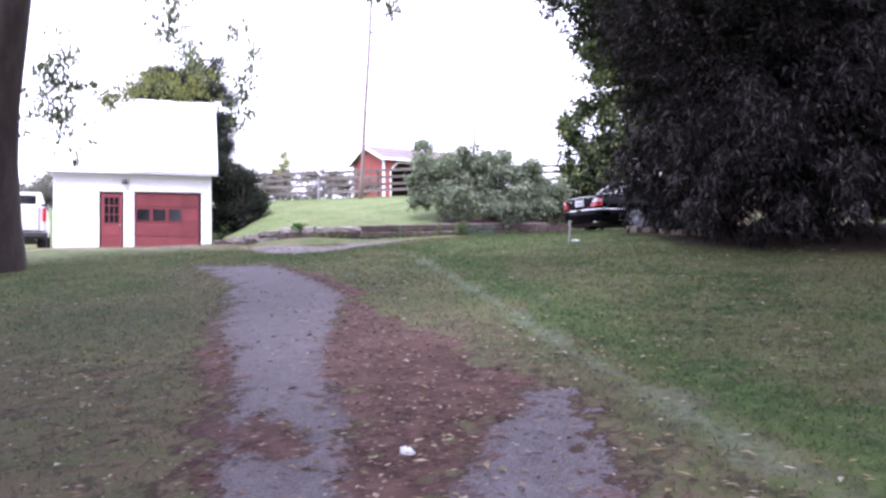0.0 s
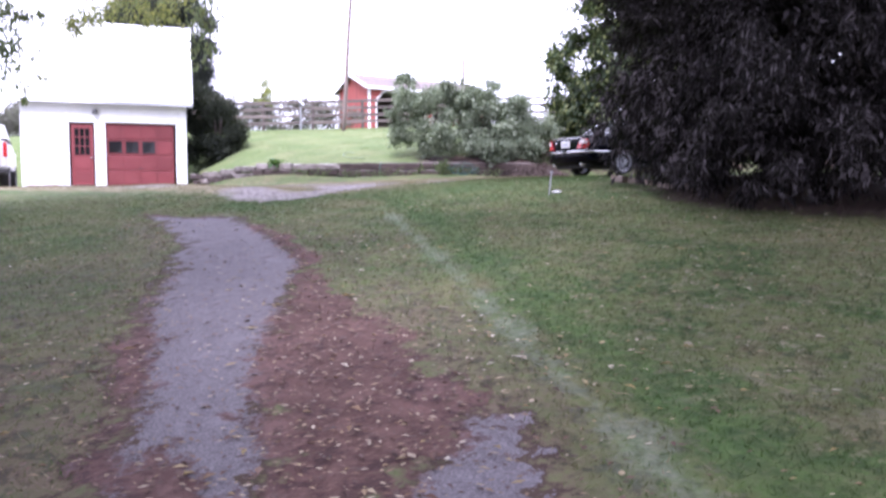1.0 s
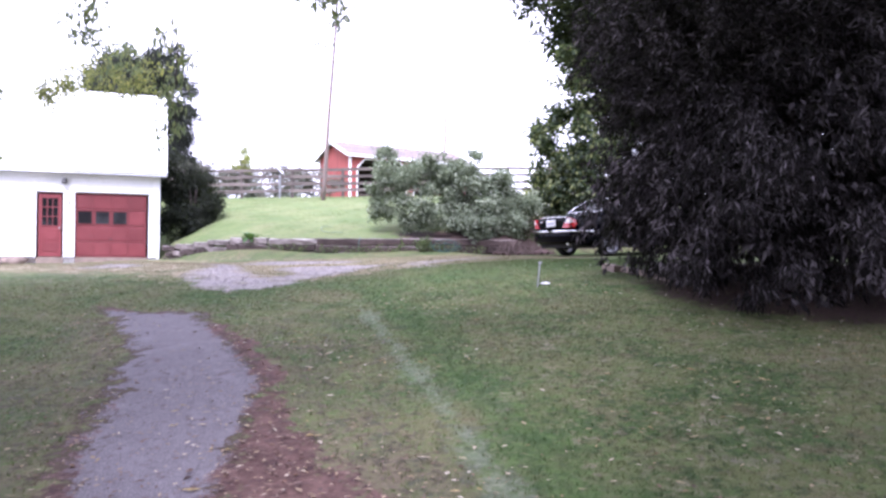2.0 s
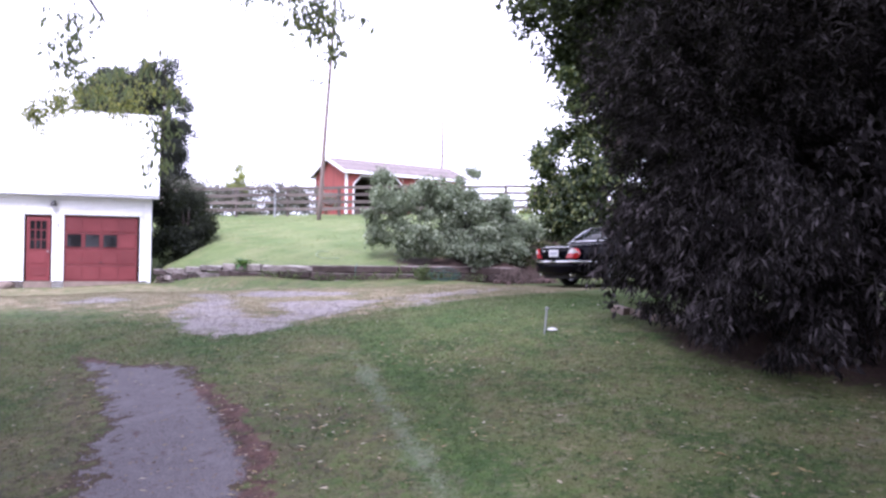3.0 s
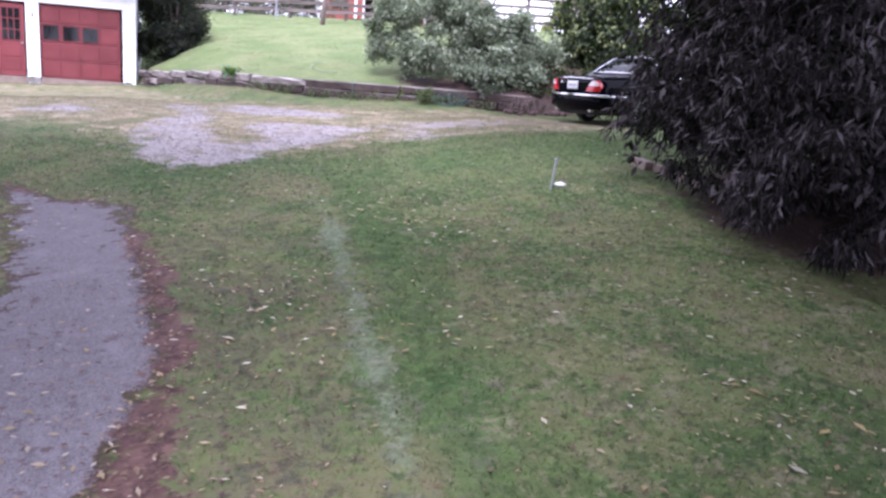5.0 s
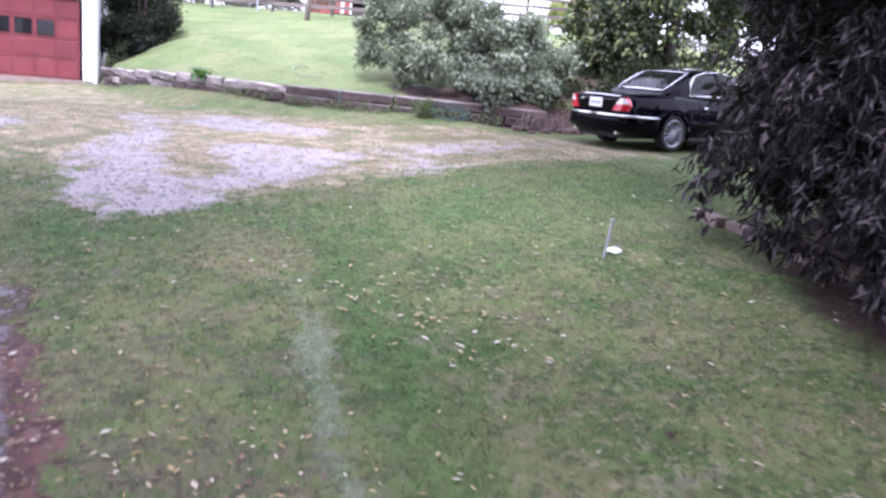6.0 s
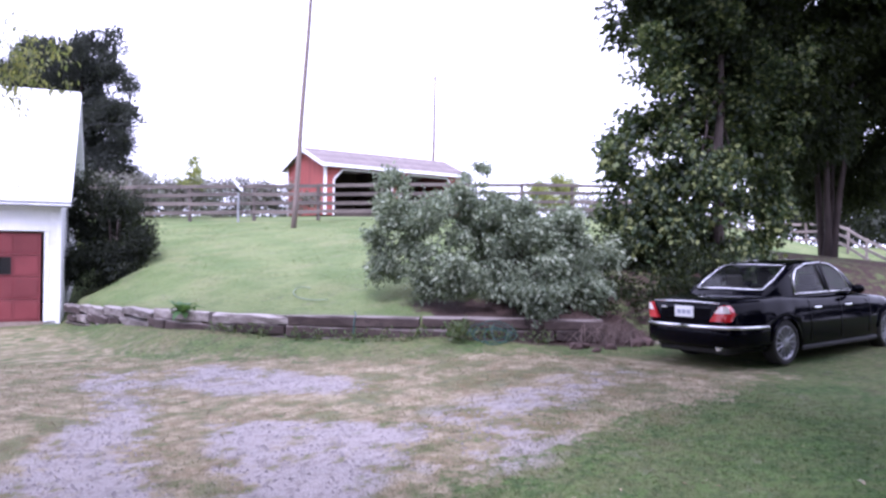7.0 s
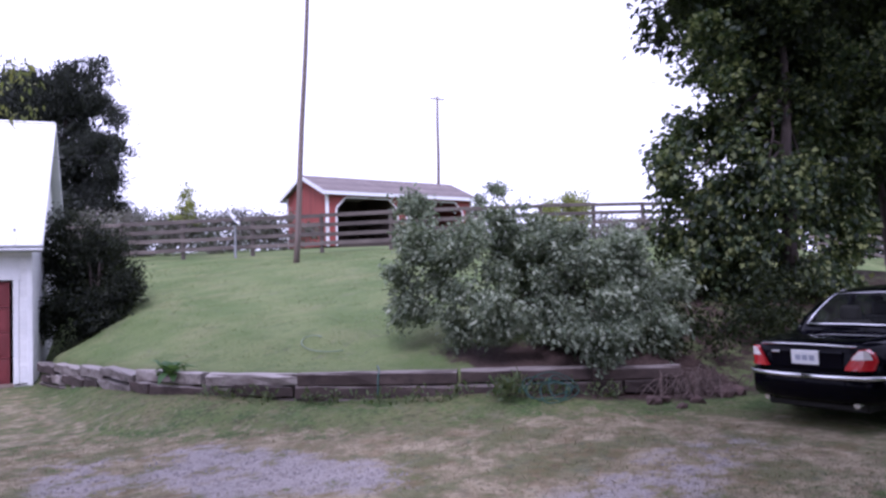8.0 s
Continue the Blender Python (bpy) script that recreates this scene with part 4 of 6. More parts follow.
# ---- poles ----
def build_pole(x, y, tall, r, label, arm, tilt):
    p = thing("utility_pole", pose(x, y, gz(x, y), 0, tilt, 0), label, "pole", group="utility poles")
    n = 10
    part("shaft", tube([(0.012 * math.sin(i * 1.3), 0, -0.3 + (tall + 0.3) * i / n) for i in range(n + 1)], [r * (1 - 0.52 * i / n) for i in range(n + 1)], 12), "pole", p, smooth=True)
    if arm:
        part("crossarm", box(-0.5, 0.5, -0.03, 0.03, tall - 0.20, tall - 0.14, 0.01), "pole", p)
        for xx in (-0.45, -0.2, 0.2, 0.45):
            part("insulator", tube([(xx, 0, tall - 0.14), (xx, 0, tall - 0.10), (xx, 0, tall - 0.06)], [0.02, 0.03, 0.015], 8), "grey_metal", p)
    else:
        part("ground_wire", tube([(0.0, -r * 0.98, 0.0), (0.01, -r * 0.72, tall * 0.6), (0.0, -r * 0.66, tall - 0.2)], 0.008, 5), "dark_metal", p)
    return p


build_pole(9.02, 9.15, 11.6, 0.102, "tall weathered wooden utility pole on the grass bank", False, 3.6)
build_pole(24.1, 27.0, 9.4, 0.125, "distant thin utility pole with a crossarm", True, 0.6)


# ---- satellite dish on a post by the fence ----
def build_dish():
    x, y = 8.15, 13.4
    d = thing("satellite_dish", pose(x, y, gz(x, y), 0, 0, 20), "white satellite dish tilted on a low post by the fence", "satellite dish")
    part("post", tube([(0, 0, -0.2), (0, 0, 1.25)], 0.045, 10), "grey_metal", d)
    bm = bmesh.new()
    rings, seg = 5, 22
    tilt = Matrix.Translation((-0.10, -0.12, 1.38)) @ pose(0, 0, 0, 54, 0, 36)
    layers = []
    for back in (0.0, -0.02):
        rows = []
        for i in range(rings + 1):
            r = 0.29 * i / rings
            rows.append([bm.verts.new(tilt @ Vector((r * math.cos(a) * 0.92, r * math.sin(a), 0.5 * r * r + back))) for a in (2 * math.pi * k / seg for k in range(seg))] if i else [bm.verts.new(tilt @ Vector((0, 0, back)))])
        for k in range(seg):
            bm.faces.new((rows[0][0], rows[1][k], rows[1][(k + 1) % seg]))
        for i in range(1, rings):
            for k in range(seg):
                bm.faces.new((rows[i][k], rows[i + 1][k], rows[i + 1][(k + 1) % seg], rows[i][(k + 1) % seg]))
        layers.append(rows[-1])
    for k in range(seg):
        bm.faces.new((layers[0][k], layers[1][k], layers[1][(k + 1) % seg], layers[0][(k + 1) % seg]))
    bmesh.ops.recalc_face_normals(bm, faces=bm.faces)
    part("reflector", bm, "dish_white", d, smooth=True)
    a, c = tilt @ Vector((0, -0.27, 0.04)), tilt @ Vector((0, -0.08, 0.34))
    part("feed_arm", tube([a, c], 0.018, 6), "dark_metal", d)
    part("feed_horn", tube([c, tilt @ Vector((0, -0.05, 0.26))], [0.05, 0.03], 8), "dark_metal", d)
    part("mount", box(-0.08, 0.06, -0.09, 0.05, 1.20, 1.44, 0.015), "dark_metal", d)


build_dish()

# ---- leaves, crowns and limbs ----
def leaf_cloud(centres, per, spread, size, slim=0.45, droop=0.3, outward=None, seed=1, fold=0.25):
    """Many small folded leaves round the given centres: arrays of vertices and four-sided faces."""
    rng = np.random.default_rng(seed)
    c = np.repeat(np.asarray(centres, float), per, axis=0)
    n = len(c)
    p = c + rng.normal(0, 1, (n, 3)) * spread * np.array([1, 1, 0.8])
    d = rng.normal(0, 1, (n, 3)) + np.array([0, 0, -1.6 * droop])
    if outward is not None:
        out = p - np.asarray(outward)
        d += 0.9 * out / np.maximum(np.linalg.norm(out, axis=1, keepdims=True), 1e-3)
    d /= np.linalg.norm(d, axis=1, keepdims=True)
    s = np.cross(d, rng.normal(0, 1, (n, 3)) * 0.6 + np.array([0, 0, 1.0]))
    s /= np.maximum(np.linalg.norm(s, axis=1, keepdims=True), 1e-3)
    u = np.cross(s, d)
    l = (size * rng.uniform(0.6, 1.35, n))[:, None]
    w = l * slim * 0.5
    a = p
    b = p + d * l * 0.5 + s * w + u * w * fold
    t = p + d * l - u * l * 0.12
    e = p + d * l * 0.5 - s * w + u * w * fold
    v = np.stack([a, b, t, e], 1).reshape(-1, 3)
    f = np.arange(n * 4).reshape(-1, 4)
    return v, f


def crown_points(blobs, count, seed, gap=0.45, freq=0.8, shell=0.55, lump=0.34, even=1.6):
    """Centres of leaf clumps in a heap of egg-shaped blobs (x, y, z, rx, ry, rz): they gather in lumps on the blobs' skins, with gaps between."""
    rng = np.random.default_rng(seed)
    blobs = np.asarray(blobs, float)
    area = (blobs[:, 3] * blobs[:, 4] * blobs[:, 5]) ** (2 / 3)
    lumps = []
    for b, a in zip(blobs, area / area.sum()):
        for _ in range(max(4, int(a * count / 16))):
            d = rng.normal(0, 1, 3)
            d /= np.linalg.norm(d)
            r = shell + (1.0 - shell) * rng.random() ** 0.5
            lumps.append(np.r_[b[:3] + d * b[3:] * r, rng.uniform(0.5, 1.25) * lump * (b[3] * b[4] * b[5]) ** (1 / 3)])
    lumps = np.array(lumps)
    keep = [noise.noise(Vector(l[:3] * freq) + Vector((seed * 3.1, 0, 0))) > gap - 0.85 for l in lumps]
    lumps = lumps[keep]
    share = lumps[:, 3] ** even
    pick = lumps[rng.choice(len(lumps), count, p=share / share.sum())]
    d = rng.normal(0, 1, (count, 3))
    d /= np.linalg.norm(d, axis=1, keepdims=True)
    return pick[:, :3] + d * (pick[:, 3] * rng.random(count) ** 0.45)[:, None]


def limb(a, b, r0, r1, sag, rng, bm, seg=7, n=6):
    a, b = Vector(a), Vector(b)
    pts, rad = [], []
    for i in range(n + 1):
        t = i / n
        w = (b - a).length * 0.04 * math.sin(math.pi * t)
        pts.append(a.lerp(b, t) + Vector((rng.uniform(-w, w), rng.uniform(-w, w), sag * math.sin(math.pi * t))))
        rad.append(r0 + (r1 - r0) * t)
    tube(pts, rad, seg, bm)
    return pts


def build_tree(name, x, y, label, category, trunk, blobs, clumps, per, spread, size, leaf, bark="bark", limbs=9, slim=0.5, droop=0.3, gap=0.45, seed=1, stems=1, shell=0.55, freq=0.8, lump=0.34, group="", lean=(0, 0), out=True, inner=0, stray=0, core=1.7, even=1.6):
    """Trunk or stems, limbs that reach into the crown, and the crown's leaves. Blobs are relative to the foot."""
    rng = random.Random(seed)
    t = thing(name, pose(x, y, gz(x, y)), label, category, group)
    tall, r = trunk
    tips = []
    for k in range(stems):
        a = 2 * math.pi * k / stems + 0.4
        foot = (0.55 * r * math.cos(a) * (stems > 1), 0.55 * r * math.sin(a) * (stems > 1), -0.25)
        tip = (lean[0] + (0.35 * tall * 0.3 * math.cos(a) if stems > 1 else 0), lean[1] + (0.35 * tall * 0.3 * math.sin(a) if stems > 1 else 0), tall)
        n = 9
        pts, rad = [], []
        for i in range(n + 1):
            s = i / n
            q = Vector(foot).lerp(Vector(tip), s) + Vector((rng.uniform(-1, 1), rng.uniform(-1, 1), 0)) * r * 0.22 * (0 < i)
            pts.append(q)
            flare = 1.0 + 0.55 * max(0, 1 - s * 7) ** 2
            rad.append((r if stems == 1 else r * 0.6) * flare * (1 - 0.72 * s))
        part("trunk" if stems == 1 else "stem", tube(pts, rad, 12 if stems == 1 else 9), bark, t, smooth=True)
        tips.append(pts)
    bl = np.asarray(blobs, float)
    for i in range(limbs):
        b = bl[i % len(bl)]
        pts = tips[i % stems]
        s = rng.uniform(0.35, 0.9)
        j = int(s * 9)
        a = pts[j]
        e = (b[0] + rng.uniform(-0.6, 0.6) * b[3], b[1] + rng.uniform(-0.6, 0.6) * b[4], b[2] + rng.uniform(-0.5, 0.5) * b[5])
        rr = max(0.012, (r if stems == 1 else r * 0.6) * (1 - 0.72 * s) * 0.5)
        bm = bmesh.new()
        limb(a, e, rr, rr * 0.25, 0.15, rng, bm)
        part("limb", bm, bark, t, smooth=True)
    if stray:      # loose sprays that break the outline
        more = []
        for i in range(stray):
            b = bl[rng.randrange(len(bl))]
            d = Vector((rng.gauss(0, 1), rng.gauss(0, 1), rng.gauss(0, 0.8))).normalized()
            k, w = rng.uniform(0.95, 1.3), rng.uniform(0.12, 0.26)
            more.append((b[0] + d.x * b[3] * k, b[1] + d.y * b[4] * k, max(b[2] + d.z * b[5] * k, 0.3), b[3] * w, b[4] * w, b[5] * w))
        bl = np.concatenate([bl, more])
    c = crown_points(bl, clumps, seed, gap, freq, shell, lump, even)
    mid = bl[:, :3].mean(0) if out else None
    v, f = leaf_cloud(c, per, spread, size, slim, droop, mid, seed)
    # the shaded inside of the crown: larger, sparser sprays
    if inner:
        c2 = crown_points(bl * np.array([1, 1, 1, 0.78, 0.78, 0.78]), inner, seed + 5, gap * 0.5, freq, 0.2)
        v2, f2 = leaf_cloud(c2, 14, spread * 1.1, size * core, max(slim, 0.45), droop, mid, seed + 6)
        v, f = np.concatenate([v, v2]), np.concatenate([f, f2 + len(v)])
    from_arrays("crown", v, f, leaf, t)
    return t


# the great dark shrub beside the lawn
# its last two blobs, high out of view, are added to shade the lawn
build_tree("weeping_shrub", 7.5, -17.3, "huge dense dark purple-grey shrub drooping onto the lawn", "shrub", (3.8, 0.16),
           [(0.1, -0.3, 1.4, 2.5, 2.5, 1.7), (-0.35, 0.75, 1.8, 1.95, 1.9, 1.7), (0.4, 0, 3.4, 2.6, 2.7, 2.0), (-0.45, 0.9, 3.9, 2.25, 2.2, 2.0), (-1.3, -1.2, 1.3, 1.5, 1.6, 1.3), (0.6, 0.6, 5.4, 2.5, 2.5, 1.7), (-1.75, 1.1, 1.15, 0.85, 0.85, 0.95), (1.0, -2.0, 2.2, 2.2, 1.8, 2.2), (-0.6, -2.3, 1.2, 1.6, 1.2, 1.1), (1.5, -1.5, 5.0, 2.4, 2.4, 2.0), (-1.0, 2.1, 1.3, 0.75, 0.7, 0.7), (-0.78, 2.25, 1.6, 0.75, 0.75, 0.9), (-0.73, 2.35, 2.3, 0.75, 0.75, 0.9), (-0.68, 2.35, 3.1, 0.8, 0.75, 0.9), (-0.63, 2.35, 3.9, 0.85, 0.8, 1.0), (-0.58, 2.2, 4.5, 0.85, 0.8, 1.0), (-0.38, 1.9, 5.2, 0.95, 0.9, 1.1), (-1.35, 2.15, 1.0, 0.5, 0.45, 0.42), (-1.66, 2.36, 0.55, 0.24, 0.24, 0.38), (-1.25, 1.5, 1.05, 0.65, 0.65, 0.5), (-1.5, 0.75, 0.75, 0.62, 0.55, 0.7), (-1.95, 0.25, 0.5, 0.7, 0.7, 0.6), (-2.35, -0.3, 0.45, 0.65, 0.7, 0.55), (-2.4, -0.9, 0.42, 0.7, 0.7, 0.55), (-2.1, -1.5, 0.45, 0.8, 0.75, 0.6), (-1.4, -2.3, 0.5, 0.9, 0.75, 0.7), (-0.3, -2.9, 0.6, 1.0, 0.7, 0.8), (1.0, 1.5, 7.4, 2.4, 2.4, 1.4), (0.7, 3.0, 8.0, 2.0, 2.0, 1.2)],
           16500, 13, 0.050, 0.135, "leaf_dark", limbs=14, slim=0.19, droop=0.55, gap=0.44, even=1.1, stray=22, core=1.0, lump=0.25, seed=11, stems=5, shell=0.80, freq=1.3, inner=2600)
# the maple at the car's far side
build_tree("maple_tree", 14.2, -5.0, "leafy green maple tree growing behind the parked car", "tree", (5.2, 0.17),
           [(-0.91, 0.47, 2.45, 1.2, 1.1, 0.9), (-1.92, 0.72, 1.93, 0.75, 0.7, 0.62), (-0.75, -0.16, 1.5, 1.2, 1.05, 0.8), (-1.2, 0.71, 0.6, 1.1, 1.0, 0.85), (0.44, 0.14, 0.6, 0.9, 0.8, 0.8), (-1.3, 0.9, 3.2, 0.7, 0.6, 0.5), (0.0, 0.5, 3.2, 1.0, 0.9, 0.7), (-1.54, 1.11, 1.12, 0.66, 0.6, 0.55), (-0.61, 0.42, 0.1, 0.9, 0.8, 0.5), (0.3, -0.2, 0.2, 1.0, 0.8, 0.5), (0.81, 0.1, 2.14, 0.9, 0.8, 0.8), (1.1, 0.0, 3.3, 0.8, 0.75, 0.7), (-0.8, 0.6, 4.1, 0.8, 0.7, 0.6), (0.5, 0.3, 4.3, 1.1, 1.0, 0.8), (1.5, 0.0, 4.5, 1.0, 0.9, 0.8), (-1.0, 0.5, 4.9, 0.85, 0.8, 0.75), (-0.1, 0.6, 5.6, 1.0, 0.9, 0.8), (-2.3, 0.6, 2.5, 0.5, 0.45, 0.4), (1.6, -0.2, 1.3, 0.8, 0.7, 0.7)],
           1750, 22, 0.14, 0.125, "leaf_maple", slim=0.75, droop=0.35, gap=0.70, seed=21, inner=620, freq=1.3, lump=0.36, shell=0.5, stray=60, core=1.2, even=1.2)
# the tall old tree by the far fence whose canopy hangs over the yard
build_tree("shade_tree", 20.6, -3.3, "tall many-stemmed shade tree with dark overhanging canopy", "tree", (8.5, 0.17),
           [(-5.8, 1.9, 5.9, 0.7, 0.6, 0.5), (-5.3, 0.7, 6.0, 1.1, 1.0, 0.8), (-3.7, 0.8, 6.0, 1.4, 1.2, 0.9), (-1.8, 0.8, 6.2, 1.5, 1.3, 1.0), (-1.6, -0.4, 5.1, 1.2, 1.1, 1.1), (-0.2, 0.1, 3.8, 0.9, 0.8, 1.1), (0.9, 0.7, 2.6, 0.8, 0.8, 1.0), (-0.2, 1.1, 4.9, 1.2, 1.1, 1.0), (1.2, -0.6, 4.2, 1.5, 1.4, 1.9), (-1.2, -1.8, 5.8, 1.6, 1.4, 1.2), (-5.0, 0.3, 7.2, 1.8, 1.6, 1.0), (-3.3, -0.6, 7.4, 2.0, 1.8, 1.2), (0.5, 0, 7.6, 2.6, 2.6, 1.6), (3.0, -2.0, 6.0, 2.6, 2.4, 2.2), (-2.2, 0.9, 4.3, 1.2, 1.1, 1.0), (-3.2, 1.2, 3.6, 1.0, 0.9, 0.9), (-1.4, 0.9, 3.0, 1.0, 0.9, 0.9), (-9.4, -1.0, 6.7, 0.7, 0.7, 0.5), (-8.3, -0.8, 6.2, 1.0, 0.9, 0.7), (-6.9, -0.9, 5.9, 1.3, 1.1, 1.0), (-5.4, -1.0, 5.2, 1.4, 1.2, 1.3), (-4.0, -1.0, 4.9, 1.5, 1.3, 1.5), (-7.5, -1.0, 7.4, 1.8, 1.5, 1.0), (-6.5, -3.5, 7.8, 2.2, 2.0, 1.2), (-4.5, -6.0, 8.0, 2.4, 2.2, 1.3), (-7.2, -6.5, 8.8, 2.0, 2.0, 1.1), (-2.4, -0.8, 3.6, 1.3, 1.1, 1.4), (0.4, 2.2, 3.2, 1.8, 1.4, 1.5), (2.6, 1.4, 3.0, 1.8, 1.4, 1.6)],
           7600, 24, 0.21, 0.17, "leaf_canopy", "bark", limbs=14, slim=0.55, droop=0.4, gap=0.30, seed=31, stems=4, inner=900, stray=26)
# the broad shrub that spills over the timber wall
build_tree("spreading_shrub", 8.9, -4.9, "broad grey-green shrub spilling over the timber wall", "shrub", (1.2, 0.07),
           [(-1.65, 1.2, 1.65, 0.52, 0.5, 0.40), (-1.95, 1.6, 2.05, 0.27, 0.26, 0.28), (-1.0, 0.57, 1.5, 0.8, 0.72, 0.52), (-0.1, 0.1, 1.4, 0.84, 0.76, 0.55), (0.83, -0.1, 1.28, 0.67, 0.6, 0.47), (-1.9, 1.3, 1.14, 0.48, 0.43, 0.46), (-2.05, 1.4, 0.62, 0.32, 0.29, 0.30), (-1.5, 0.66, 0.6, 0.66, 0.6, 0.48), (-0.76, 0.0, 0.6, 0.77, 0.7, 0.54), (0.18, -0.4, 0.46, 0.78, 0.7, 0.56), (1.18, -0.4, 0.6, 0.52, 0.47, 0.55), (0.1, -1.05, 0.0, 0.5, 0.45, 0.36), (-0.4, -0.8, 0.05, 0.5, 0.45, 0.36), (-1.9, 1.7, 2.36, 0.22, 0.19, 0.14), (1.64, -0.3, 1.05, 0.44, 0.4, 0.38), (0.3, 0.9, 1.2, 1.0, 0.8, 0.6), (0.85, -0.95, 0.15, 0.6, 0.45, 0.45), (-1.4, 1.0, 1.75, 0.5, 0.45, 0.38), (-0.5, 0.4, 1.75, 0.6, 0.5, 0.38), (0.4, 0.0, 1.62, 0.6, 0.5, 0.36)],
           1800, 24, 0.095, 0.090, "leaf_shrub", limbs=18, slim=0.5, droop=0.25, gap=0.22, seed=41, stems=6, shell=0.45, freq=1.6, inner=500, lump=0.36, stray=70, core=1.2, even=1.2)
# evergreens and hedge beside and behind the garage
build_tree("evergreen_tree", 3.2, 24.5, "tall dark rounded evergreen beyond the garage", "tree", (8.0, 0.22),
           [(0.64, -0.6, 7.5, 1.3, 1.2, 1.2), (-0.7, 0.5, 7.1, 1.6, 1.4, 1.5), (-1.4, 1.1, 6.7, 1.3, 1.2, 1.85), (1.1, -0.8, 6.0, 1.2, 1.1, 1.55), (1.5, -1.2, 4.7, 1.25, 1.1, 1.0), (0.2, -0.2, 3.9, 1.8, 1.6, 1.8), (0.66, -0.4, 2.1, 1.9, 1.7, 1.5), (-2.3, 1.8, 6.2, 1.3, 1.2, 2.4), (-4.1, 2.7, 5.0, 1.6, 1.4, 1.7), (-3.2, 1.6, 6.3, 1.2, 1.0, 1.2), (-1.4, 0.6, 7.0, 1.5, 1.2, 1.3), (-5.0, 2.4, 4.2, 1.4, 1.2, 1.4)],
           3300, 28, 0.22, 0.18, "leaf_needle", slim=0.25, droop=-0.6, gap=0.2, seed=51, shell=0.7, inner=900, freq=0.9, lump=0.32, stray=16)
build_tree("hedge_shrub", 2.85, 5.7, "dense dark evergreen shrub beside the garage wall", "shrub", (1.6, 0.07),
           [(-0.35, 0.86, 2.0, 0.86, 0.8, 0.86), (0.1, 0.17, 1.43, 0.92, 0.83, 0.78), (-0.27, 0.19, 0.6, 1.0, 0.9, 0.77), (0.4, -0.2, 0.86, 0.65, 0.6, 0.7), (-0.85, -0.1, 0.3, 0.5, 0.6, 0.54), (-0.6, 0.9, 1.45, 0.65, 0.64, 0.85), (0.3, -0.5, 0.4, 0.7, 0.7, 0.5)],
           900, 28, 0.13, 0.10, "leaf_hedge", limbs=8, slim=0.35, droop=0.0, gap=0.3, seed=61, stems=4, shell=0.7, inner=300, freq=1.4)


